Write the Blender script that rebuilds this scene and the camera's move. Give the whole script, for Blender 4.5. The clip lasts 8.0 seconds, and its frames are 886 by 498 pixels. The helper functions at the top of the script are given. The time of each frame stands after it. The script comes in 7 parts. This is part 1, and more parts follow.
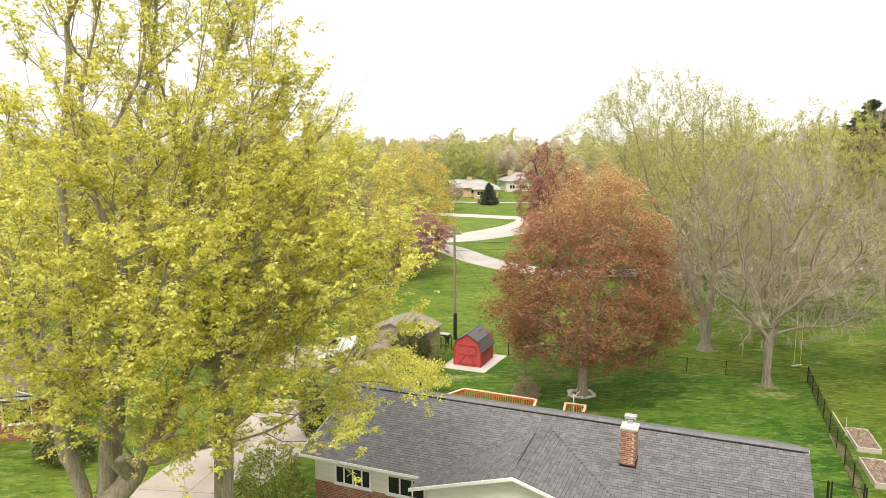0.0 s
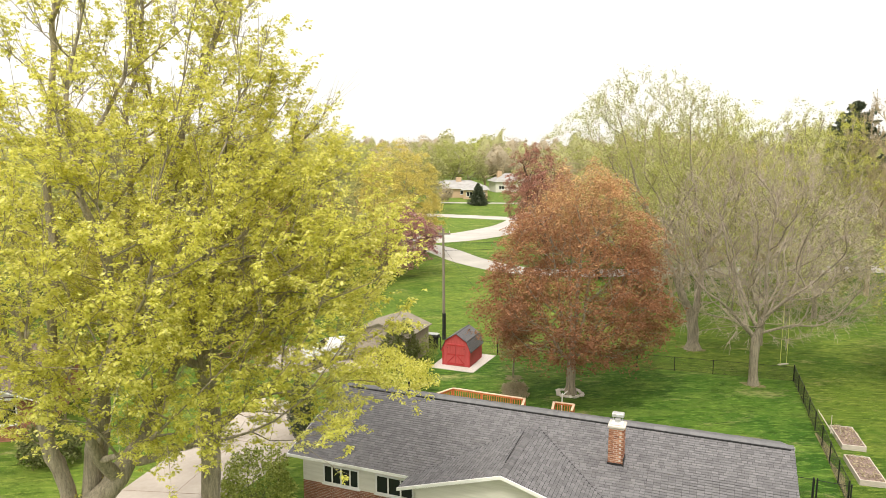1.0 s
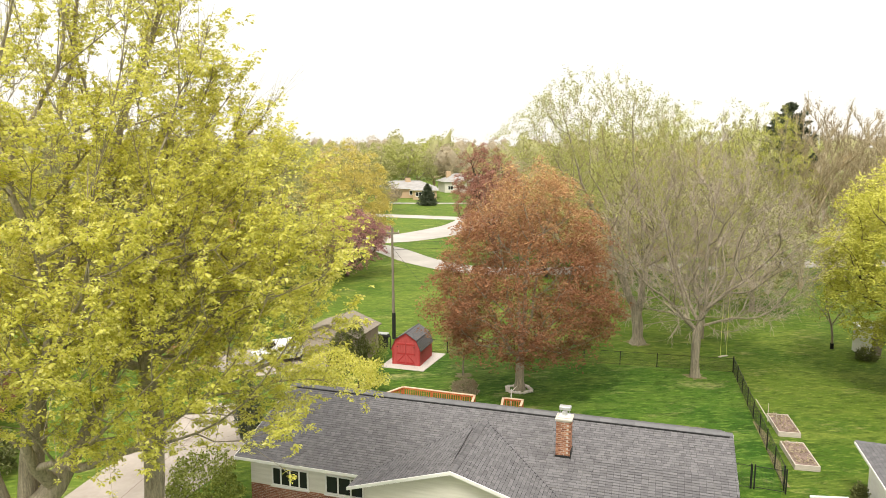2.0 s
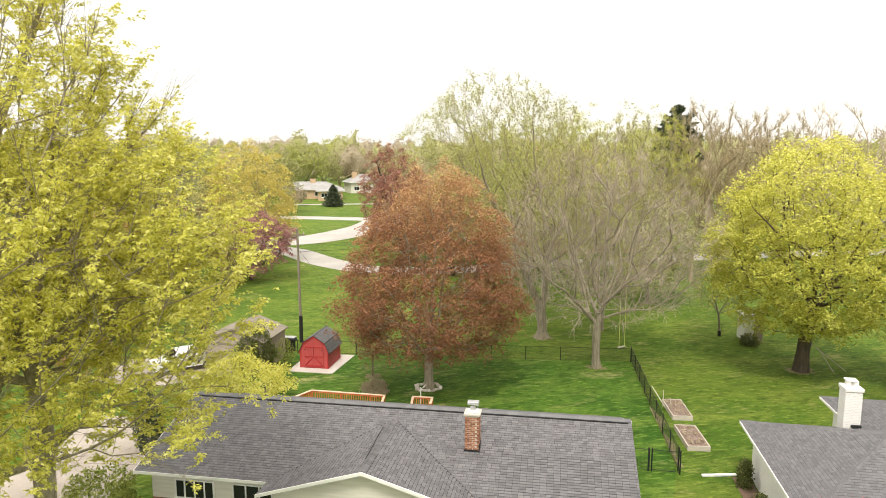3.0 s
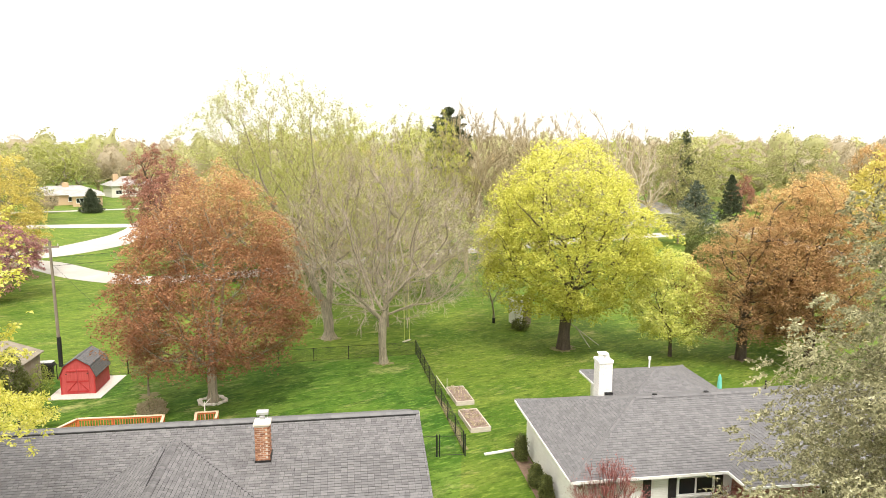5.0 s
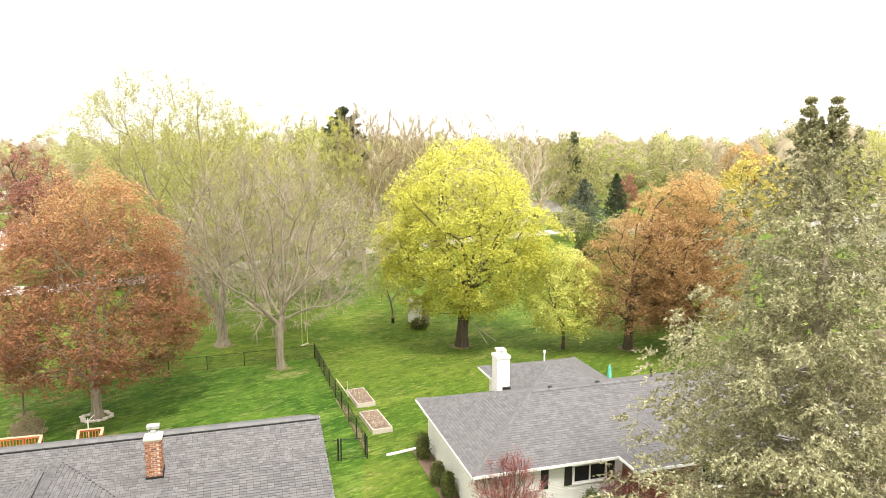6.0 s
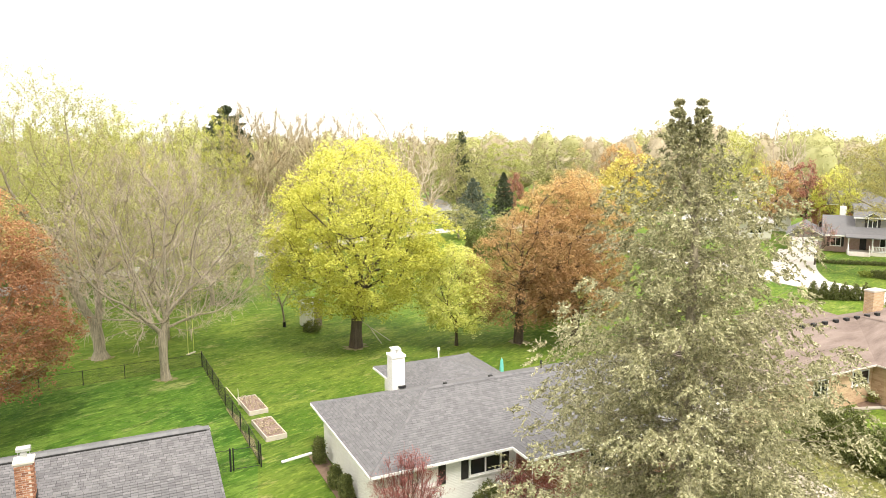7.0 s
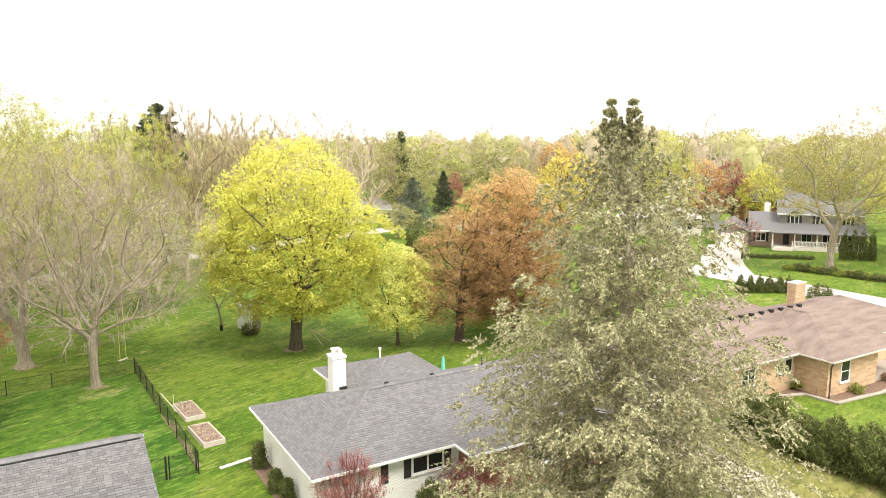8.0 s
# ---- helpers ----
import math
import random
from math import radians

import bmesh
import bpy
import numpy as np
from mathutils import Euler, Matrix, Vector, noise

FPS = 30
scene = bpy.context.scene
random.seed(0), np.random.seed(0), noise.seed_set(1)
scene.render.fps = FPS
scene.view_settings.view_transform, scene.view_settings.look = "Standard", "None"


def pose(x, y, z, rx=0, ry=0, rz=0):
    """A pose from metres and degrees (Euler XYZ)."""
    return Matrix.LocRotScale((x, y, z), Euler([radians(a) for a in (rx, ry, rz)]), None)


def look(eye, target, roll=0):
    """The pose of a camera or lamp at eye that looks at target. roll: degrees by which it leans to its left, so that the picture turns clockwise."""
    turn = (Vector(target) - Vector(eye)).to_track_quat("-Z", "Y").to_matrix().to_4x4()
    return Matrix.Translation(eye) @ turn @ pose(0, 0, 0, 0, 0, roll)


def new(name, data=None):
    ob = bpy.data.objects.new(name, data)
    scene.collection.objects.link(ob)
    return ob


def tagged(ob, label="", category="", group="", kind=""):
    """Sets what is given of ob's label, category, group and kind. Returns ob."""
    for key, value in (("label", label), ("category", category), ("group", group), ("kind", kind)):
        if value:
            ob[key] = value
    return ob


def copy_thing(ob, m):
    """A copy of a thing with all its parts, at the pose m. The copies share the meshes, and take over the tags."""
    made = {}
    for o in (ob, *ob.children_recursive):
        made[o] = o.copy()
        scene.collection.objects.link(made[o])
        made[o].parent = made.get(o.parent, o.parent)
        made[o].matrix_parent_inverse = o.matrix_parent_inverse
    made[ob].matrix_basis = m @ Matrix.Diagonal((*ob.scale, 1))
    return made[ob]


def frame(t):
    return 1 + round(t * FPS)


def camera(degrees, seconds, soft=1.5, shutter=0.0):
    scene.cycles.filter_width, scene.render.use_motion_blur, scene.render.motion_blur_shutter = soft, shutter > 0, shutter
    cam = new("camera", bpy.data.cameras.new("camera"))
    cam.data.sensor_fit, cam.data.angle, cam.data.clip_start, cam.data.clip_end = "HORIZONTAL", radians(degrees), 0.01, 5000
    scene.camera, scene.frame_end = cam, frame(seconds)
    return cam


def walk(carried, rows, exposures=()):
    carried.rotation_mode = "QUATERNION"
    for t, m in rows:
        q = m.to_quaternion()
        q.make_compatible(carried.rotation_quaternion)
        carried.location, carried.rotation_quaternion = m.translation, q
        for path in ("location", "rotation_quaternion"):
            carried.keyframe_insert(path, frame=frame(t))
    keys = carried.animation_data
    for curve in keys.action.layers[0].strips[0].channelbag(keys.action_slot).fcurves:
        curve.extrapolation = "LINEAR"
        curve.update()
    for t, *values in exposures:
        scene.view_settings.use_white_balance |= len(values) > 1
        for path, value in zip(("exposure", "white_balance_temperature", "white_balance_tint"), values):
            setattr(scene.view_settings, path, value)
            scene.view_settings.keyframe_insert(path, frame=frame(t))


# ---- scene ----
# ---------------------------------------------------------------- camera
cam = camera(64.713, 8.0, soft=0.55)
# seconds, x, y, z, yaw, pitch, roll: a hovering camera that turns to its right
PATH = [
    (0.0, 0.000, 0.000, 16.000, 0.000, -8.630, 0.002),
    (0.5, 0.009, -0.003, 16.015, -0.167, -8.635, 0.019),
    (1.0, 0.056, -0.035, 15.935, -0.866, -8.559, 0.099),
    (2.5, 0.178, -0.186, 15.799, -8.406, -8.448, 0.060),
    (3.0, 0.187, -0.278, 15.804, -12.614, -8.449, 0.051),
    (3.5, 0.098, -0.347, 15.849, -17.188, -8.472, 0.065),
    (4.0, 0.083, -0.384, 15.853, -21.714, -8.455, 0.030),
    (4.5, 0.097, -0.438, 15.908, -26.181, -8.498, -0.031),
    (6.0, 0.043, -0.496, 16.041, -38.949, -8.575, 0.023),
    (6.5, 0.000, -0.493, 16.037, -43.447, -8.587, -0.016),
    (7.0, -0.022, -0.507, 16.027, -47.926, -8.584, -0.076),
    (7.5, 0.018, -0.541, 16.046, -51.888, -8.645, -0.095),
    (8.0, -0.010, -0.571, 16.004, -52.808, -8.634, -0.070),
]


def gimbal(x, y, z, yaw, pitch, roll):
    """Yaw to the left, pitch up and lean to the left, in degrees."""
    ahead = Vector((-math.sin(radians(yaw)) * math.cos(radians(pitch)), math.cos(radians(yaw)) * math.cos(radians(pitch)), math.sin(radians(pitch))))
    return look((x, y, z), Vector((x, y, z)) + ahead, roll)


# the clip's camera brightens its picture as it turns
walk(cam, [(t, gimbal(*row)) for t, *row in PATH], [(0.0, 0.74), (2.5, 0.72), (3.5, 0.74), (4.5, 0.97), (6.5, 1.22), (8.0, 1.19)])

# ---------------------------------------------------------------- sky and sun: bright overcast
SUN_ELEVATION, SUN_ROTATION = radians(55), radians(200)
world = bpy.data.worlds.new("overcast_sky")
scene.world = world
world.use_nodes = True
wn, wl = world.node_tree.nodes, world.node_tree.links
wn.clear()
sky = wn.new("ShaderNodeTexSky")
sky.sky_type, sky.sun_disc = "NISHITA", False
sky.sun_elevation, sky.sun_rotation = SUN_ELEVATION, SUN_ROTATION
sky.dust_density, sky.air_density = 4.0, 1.0
cloud = wn.new("ShaderNodeMix")
cloud.data_type = "RGBA"
cloud.inputs[0].default_value = 0.86
cloud.inputs[7].default_value = (13.2, 12.6, 11.6, 1)
background = wn.new("ShaderNodeBackground")
background.inputs[1].default_value = 0.099
wo = wn.new("ShaderNodeOutputWorld")
wl.new(sky.outputs[0], cloud.inputs[6])
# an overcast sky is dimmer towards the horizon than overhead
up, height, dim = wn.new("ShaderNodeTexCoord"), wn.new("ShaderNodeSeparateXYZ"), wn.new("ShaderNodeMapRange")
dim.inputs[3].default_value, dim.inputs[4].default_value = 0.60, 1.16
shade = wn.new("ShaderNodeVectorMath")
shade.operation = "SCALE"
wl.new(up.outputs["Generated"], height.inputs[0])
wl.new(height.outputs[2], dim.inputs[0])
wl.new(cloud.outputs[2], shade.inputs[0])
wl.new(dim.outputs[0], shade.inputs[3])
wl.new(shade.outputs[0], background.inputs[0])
wl.new(background.outputs[0], wo.inputs[0])
sun = new("sun", bpy.data.lights.new("sun", "SUN"))
sun.data.energy, sun.data.angle, sun.data.color = 1.5, radians(12), (1.0, 0.95, 0.86)
sun_from = Vector((math.sin(SUN_ROTATION) * math.cos(SUN_ELEVATION), math.cos(SUN_ROTATION) * math.cos(SUN_ELEVATION), math.sin(SUN_ELEVATION)))
sun.matrix_world = look(sun_from * 100, (0, 0, 0))

# ---------------------------------------------------------------- materials
def material(name, c1, c2, scale=4.0, rough=0.8, bump=0.0, bump_scale=40.0, metal=0.0, island=0.0, piece=0.0, fine=0.25, stretch=(1, 1, 1)):
    """A surface that varies between two colours at two scales, with fine relief. island, piece: how far it varies from island to island, or from object to object."""
    m = bpy.data.materials.new(name)
    m.use_nodes = True
    n, l = m.node_tree.nodes, m.node_tree.links
    b = n["Principled BSDF"]
    b.inputs["Roughness"].default_value, b.inputs["Metallic"].default_value = rough, metal
    b.inputs["Specular IOR Level"].default_value = 0.3
    co = n.new("ShaderNodeTexCoord")
    mp = n.new("ShaderNodeMapping")
    mp.inputs["Scale"].default_value = stretch
    l.new(co.outputs["Object"], mp.inputs[0])
    big, small = n.new("ShaderNodeTexNoise"), n.new("ShaderNodeTexNoise")
    big.inputs["Scale"].default_value, small.inputs["Scale"].default_value = scale, scale * 9
    big.inputs["Detail"].default_value = 4
    for t in (big, small):
        l.new(mp.outputs[0], t.inputs["Vector"])
    mix = n.new("ShaderNodeMix")
    mix.inputs[0].default_value = fine
    l.new(big.outputs[0], mix.inputs[2])
    l.new(small.outputs[0], mix.inputs[3])
    value = mix.outputs[0]
    for amount, node, socket in ((island, "ShaderNodeNewGeometry", "Random Per Island"), (piece, "ShaderNodeObjectInfo", "Random")):
        if amount:
            src, mx = n.new(node), n.new("ShaderNodeMix")
            mx.inputs[0].default_value = amount
            l.new(value, mx.inputs[2])
            l.new(src.outputs[socket], mx.inputs[3])
            value = mx.outputs[0]
    ramp = n.new("ShaderNodeValToRGB")
    ramp.color_ramp.elements[0].color, ramp.color_ramp.elements[1].color = (*c1, 1), (*c2, 1)
    ramp.color_ramp.elements[0].position, ramp.color_ramp.elements[1].position = (0.12, 0.88) if island or piece else (0.3, 0.7)
    l.new(value, ramp.inputs[0])
    l.new(ramp.outputs[0], b.inputs["Base Color"])
    if bump:
        bt, bp = n.new("ShaderNodeTexNoise"), n.new("ShaderNodeBump")
        bt.inputs["Scale"].default_value = bump_scale
        bt.inputs["Detail"].default_value = 5
        bp.inputs["Strength"].default_value, bp.inputs["Distance"].default_value = bump, 0.02
        l.new(mp.outputs[0], bt.inputs["Vector"])
        l.new(bt.outputs[0], bp.inputs["Height"])
        l.new(bp.outputs[0], b.inputs["Normal"])
    return m


def foliage(name, c1, c2, c3=None, translucent=0.3, patch=0.25, young=None, patch_size=2.2):
    """Leaves: the colour varies from leaf to leaf and in patches through the crown; light comes through.
    young: heights between which the colour goes over to the lighter tones."""
    m = bpy.data.materials.new(name)
    m.use_nodes = True
    n, l = m.node_tree.nodes, m.node_tree.links
    n.clear()
    geo, co, noise_t = n.new("ShaderNodeNewGeometry"), n.new("ShaderNodeTexCoord"), n.new("ShaderNodeTexNoise")
    noise_t.inputs["Scale"].default_value = 1.0 / patch_size
    noise_t.inputs["Detail"].default_value = 3
    l.new(co.outputs["Object"], noise_t.inputs["Vector"])
    mx = n.new("ShaderNodeMix")
    mx.inputs[0].default_value = patch + 0.25
    l.new(geo.outputs["Random Per Island"], mx.inputs[2])
    l.new(noise_t.outputs[0], mx.inputs[3])
    value = mx.outputs[0]
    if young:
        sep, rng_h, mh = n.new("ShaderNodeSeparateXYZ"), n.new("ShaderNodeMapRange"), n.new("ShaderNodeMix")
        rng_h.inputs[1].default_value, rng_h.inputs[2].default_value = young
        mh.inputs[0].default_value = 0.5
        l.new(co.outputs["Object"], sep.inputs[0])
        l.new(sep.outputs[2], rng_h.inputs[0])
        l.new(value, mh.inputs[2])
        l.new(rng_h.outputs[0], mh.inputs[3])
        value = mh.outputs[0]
    ramp = n.new("ShaderNodeValToRGB")
    e = ramp.color_ramp.elements
    e[0].color, e[1].color, e[0].position, e[1].position = (*c1, 1), (*c2, 1), 0.15, 0.62
    if c3:
        k = e.new(0.85)
        k.color = (*c3, 1)
    l.new(value, ramp.inputs[0])
    d, t, s, out = n.new("ShaderNodeBsdfPrincipled"), n.new("ShaderNodeBsdfTranslucent"), n.new("ShaderNodeMixShader"), n.new("ShaderNodeOutputMaterial")
    d.inputs["Roughness"].default_value, d.inputs["Specular IOR Level"].default_value = 0.6, 0.25
    s.inputs[0].default_value = translucent
    l.new(ramp.outputs[0], d.inputs["Base Color"])
    l.new(ramp.outputs[0], t.inputs["Color"])
    l.new(d.outputs[0], s.inputs[1])
    l.new(t.outputs[0], s.inputs[2])
    l.new(s.outputs[0], out.inputs[0])
    return m


def lawn_material(name, dark, mid, light, dry, dry_from=0.56):
    """Mown grass: broad patches, clumps a stride wide, tufts a hand wide, and dry places."""
    m = bpy.data.materials.new(name)
    m.use_nodes = True
    n, l = m.node_tree.nodes, m.node_tree.links
    b = n["Principled BSDF"]
    b.inputs["Roughness"].default_value, b.inputs["Specular IOR Level"].default_value = 0.85, 0.15
    co = n.new("ShaderNodeTexCoord")

    def tex(scale, detail=4.0, rough=0.6, turn=0.0, stretch=(1, 1, 1)):
        mp, t = n.new("ShaderNodeMapping"), n.new("ShaderNodeTexNoise")
        mp.inputs["Rotation"].default_value[2], mp.inputs["Scale"].default_value = radians(turn), stretch
        t.inputs["Scale"].default_value, t.inputs["Detail"].default_value, t.inputs["Roughness"].default_value = scale, detail, rough
        l.new(co.outputs["Object"], mp.inputs[0])
        l.new(mp.outputs[0], t.inputs["Vector"])
        return t.outputs[0]

    def blend(fac, a, c):
        x = n.new("ShaderNodeMix")
        x.data_type = "RGBA"
        for k, v in ((0, fac), (6, a), (7, c)):
            if isinstance(v, (tuple, float)):
                x.inputs[k].default_value = v if isinstance(v, float) else (*v, 1)
            else:
                l.new(v, x.inputs[k])
        return x.outputs[2]

    def limits(v, lo, hi, top=1.0):
        r = n.new("ShaderNodeMapRange")
        r.inputs[1].default_value, r.inputs[2].default_value, r.inputs[4].default_value = lo, hi, top
        l.new(v, r.inputs[0])
        return r.outputs[0]

    base = blend(limits(tex(0.11, 5.0), 0.40, 0.60), dark, mid)
    base = blend(limits(tex(0.42, 6.0, 0.7, 30, (0.5, 1.2, 1)), 0.47, 0.66, 0.85), base, light)
    base = blend(limits(tex(0.9, 6.0, 0.7, -20, (0.6, 1.2, 1)), 0.50, 0.36, 0.6), base, tuple(0.5 * v for v in dark))
    base = blend(limits(tex(0.27, 8.0, 0.8, 68, (0.7, 1.5, 1)), dry_from, dry_from + 0.13, 0.85), base, dry)
    base = blend(limits(tex(2.6, 5.0, 0.7, -25, (0.5, 1.3, 1)), 0.52, 0.66, 0.75), base, tuple(1.35 * v for v in light))
    base = blend(limits(tex(3.4, 5.0, 0.7, 10, (0.5, 1.3, 1)), 0.48, 0.34, 0.7), base, tuple(0.45 * v for v in dark))
    l.new(base, b.inputs["Base Color"])
    bp = n.new("ShaderNodeBump")
    bp.inputs["Strength"].default_value, bp.inputs["Distance"].default_value = 0.9, 0.08
    l.new(tex(9.0, 6.0, 0.8), bp.inputs["Height"])
    l.new(bp.outputs[0], b.inputs["Normal"])
    return m


def glass_material():
    m = bpy.data.materials.new("window_glass")
    m.use_nodes = True
    b = m.node_tree.nodes["Principled BSDF"]
    b.inputs["Base Color"].default_value = (0.02, 0.022, 0.025, 1)
    b.inputs["Roughness"].default_value, b.inputs["IOR"].default_value = 0.06, 1.5
    return m


GRASS = lawn_material("mown_grass", (0.066, 0.130, 0.012), (0.108, 0.172, 0.018), (0.185, 0.232, 0.038), (0.370, 0.330, 0.134), 0.56)
GRASS_DEEP = lawn_material("deep_green_grass", (0.039, 0.106, 0.010), (0.078, 0.159, 0.016), (0.155, 0.236, 0.037), (0.380, 0.356, 0.149), 0.55)
GRASS_DRY = lawn_material("dry_grass", (0.120, 0.135, 0.030), (0.180, 0.185, 0.050), (0.270, 0.255, 0.085), (0.380, 0.320, 0.150), 0.50)
GLASS = glass_material()
# decks whose dark tone shows through the slits as the courses' shadow lines
SHADOW_LINE_FELT = material("dark_shadow_line_felt", (0.03, 0.03, 0.032), (0.055, 0.053, 0.055), 3, 0.95)
SHADOW_LINE_FELT_GREY = material("grey_shadow_line_felt", (0.07, 0.07, 0.075), (0.11, 0.11, 0.115), 3, 0.95)
SHINGLE_DARK = material("grey_asphalt_shingle", (0.095, 0.092, 0.096), (0.205, 0.197, 0.202), 3.0, 0.9, 0.5, 90, island=0.38)
SHINGLE_PIECE = material("grey_asphalt_shingle_piece", (0.095, 0.092, 0.096), (0.205, 0.197, 0.202), 3.0, 0.9, 0.5, 90, piece=0.38)
SHINGLE_LIGHT = material("light_grey_asphalt_shingle", (0.112, 0.109, 0.114), (0.200, 0.194, 0.199), 3.0, 0.9, 0.5, 90, island=0.38)
SHINGLE_RED = material("red_brown_asphalt_roof", (0.13, 0.095, 0.08), (0.25, 0.195, 0.17), 0.8, 0.9, 0.5, 60, stretch=(0.5, 2.5, 2.5))
SHINGLE_BROWN = material("brown_asphalt_roof", (0.09, 0.066, 0.052), (0.20, 0.152, 0.125), 0.8, 0.9, 0.5, 60, stretch=(0.5, 2.5, 2.5))
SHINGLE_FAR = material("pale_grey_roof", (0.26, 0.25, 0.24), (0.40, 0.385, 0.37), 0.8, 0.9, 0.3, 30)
# far slope's shingles: the paler look at a grazing angle is put into their colour
SHINGLE_GRAZED = material("grazed_far_slope_shingle", (0.12, 0.12, 0.125), (0.20, 0.197, 0.20), 3.0, 0.9, 0.4, 60, island=0.4)
ROOF_CAP_PIECE = material("ridge_cap_piece", (0.12, 0.12, 0.125), (0.20, 0.197, 0.20), 3.0, 0.9, 0.4, 60, piece=0.4)
DARK_LINE = material("black_flashing", (0.012, 0.012, 0.013), (0.03, 0.03, 0.03), 6, 0.6)
BRICK = material("orange_red_brick", (0.17, 0.065, 0.04), (0.50, 0.27, 0.17), 9, 0.9, 0.4, 80, piece=0.6)
BRICK_WALL = material("red_brick_face", (0.20, 0.085, 0.05), (0.36, 0.17, 0.11), 5, 0.9, 0.4, 60, island=0.6)
BRICK_TAN = material("tan_brick_face", (0.42, 0.28, 0.17), (0.60, 0.44, 0.29), 5, 0.9, 0.4, 60, island=0.6)
BRICK_WHITE = material("white_painted_brick", (0.76, 0.745, 0.71), (0.88, 0.87, 0.84), 3, 0.8, 0.4, 60, island=0.3)
MORTAR = material("pale_mortar", (0.48, 0.43, 0.38), (0.62, 0.57, 0.51), 12, 0.95, 0.3, 90)
MORTAR_WHITE = material("white_mortar", (0.50, 0.48, 0.45), (0.66, 0.64, 0.61), 12, 0.95, 0.3, 90)
WHITE_PAINT = material("white_painted_trim", (0.72, 0.71, 0.69), (0.84, 0.83, 0.81), 2.5, 0.5)
SIDING = material("cream_siding", (0.60, 0.57, 0.50), (0.72, 0.69, 0.62), 2.0, 0.7, stretch=(0.4, 0.4, 6))
SIDING_GREY = material("grey_shingle_siding", (0.20, 0.19, 0.175), (0.33, 0.315, 0.29), 3.0, 0.8, stretch=(0.5, 0.5, 6))
CONCRETE = material("pale_concrete", (0.31, 0.268, 0.225), (0.43, 0.38, 0.33), 0.5, 0.9, 0.25, 30)
ROAD_CONCRETE = material("weathered_road_concrete", (0.36, 0.335, 0.31), (0.50, 0.475, 0.44), 0.18, 0.9, 0.2, 12)
RED_BARN = material("red_painted_boards", (0.36, 0.05, 0.05), (0.52, 0.095, 0.092), 2.5, 0.7, 0.25, 30, stretch=(6, 6, 0.5))
RED_TRIM = material("darker_red_trim", (0.32, 0.022, 0.024), (0.46, 0.05, 0.05), 3, 0.7)
SHED_TAUPE = material("taupe_shed_boards", (0.30, 0.25, 0.20), (0.42, 0.36, 0.30), 2.5, 0.8, stretch=(4, 4, 0.5))
SHED_ROOF = material("taupe_shed_roof", (0.19, 0.165, 0.125), (0.29, 0.25, 0.20), 2.5, 0.9, 0.4, 60)
DECK = material("orange_stained_wood", (0.42, 0.13, 0.045), (0.62, 0.24, 0.09), 4, 0.6, 0.2, 30, piece=0.4, stretch=(1, 1, 3))
DECK_CAP = material("pale_weathered_rail_cap", (0.60, 0.42, 0.27), (0.76, 0.60, 0.44), 4, 0.6)
FENCE_BLACK = material("black_coated_metal", (0.010, 0.011, 0.011), (0.03, 0.032, 0.03), 8, 0.5)
BED_WOOD = material("grey_bed_board", (0.42, 0.37, 0.31), (0.60, 0.54, 0.47), 5, 0.9, stretch=(0.5, 4, 4))
SOIL = material("dry_soil", (0.14, 0.10, 0.08), (0.36, 0.27, 0.23), 3.0, 0.95, 1.0, 25, fine=0.6)
MULCH = material("brown_mulch", (0.10, 0.065, 0.045), (0.28, 0.19, 0.14), 4.0, 0.95, 1.0, 30, fine=0.6)
STONE = material("pale_limestone", (0.50, 0.45, 0.40), (0.72, 0.68, 0.62), 3, 0.9, 0.5, 20, piece=0.5)
GRAVEL = material("pale_gravel", (0.45, 0.40, 0.36), (0.68, 0.64, 0.59), 14, 0.95, 0.8, 40, fine=0.6)
BARK_GREY = material("grey_brown_bark", (0.10, 0.085, 0.06), (0.51, 0.445, 0.335), 2.5, 0.95, 1.0, 7, stretch=(5, 5, 0.5), fine=0.5)
BARK_PALE = material("pale_grey_bark", (0.22, 0.185, 0.14), (0.52, 0.45, 0.36), 2.5, 0.95, 0.9, 14, stretch=(3, 3, 0.5), fine=0.5)
BARK_DARK = material("dark_brown_bark", (0.05, 0.038, 0.03), (0.15, 0.12, 0.09), 2.5, 0.95, 0.9, 14, stretch=(3, 3, 0.5), fine=0.5)
TWIG_PALE = material("pale_bare_twigs", (0.40, 0.33, 0.25), (0.66, 0.57, 0.45), 3, 0.95)
TWIG_ASH = material("ashy_pink_twigs", (0.30, 0.245, 0.19), (0.52, 0.44, 0.355), 3, 0.95)
TWIG_BROWN = material("warm_brown_twigs", (0.30, 0.24, 0.14), (0.54, 0.455, 0.29), 3, 0.95)
POLE_WOOD = material("weathered_pole", (0.16, 0.13, 0.10), (0.28, 0.24, 0.19), 4, 0.9, stretch=(4, 4, 0.4))
METAL = material("galvanised_metal", (0.42, 0.42, 0.42), (0.60, 0.60, 0.60), 6, 0.45, metal=0.6)
TEAL = material("teal_canvas", (0.10, 0.45, 0.40), (0.22, 0.62, 0.55), 4, 0.8)
CAR_WHITE = material("white_car_paint", (0.76, 0.76, 0.75), (0.82, 0.82, 0.81), 1, 0.25)
RUBBER = material("black_rubber", (0.015, 0.015, 0.015), (0.03, 0.03, 0.03), 8, 0.8)
DARK_INSIDE = material("dark_shutter", (0.02, 0.018, 0.018), (0.045, 0.04, 0.04), 4, 0.6)

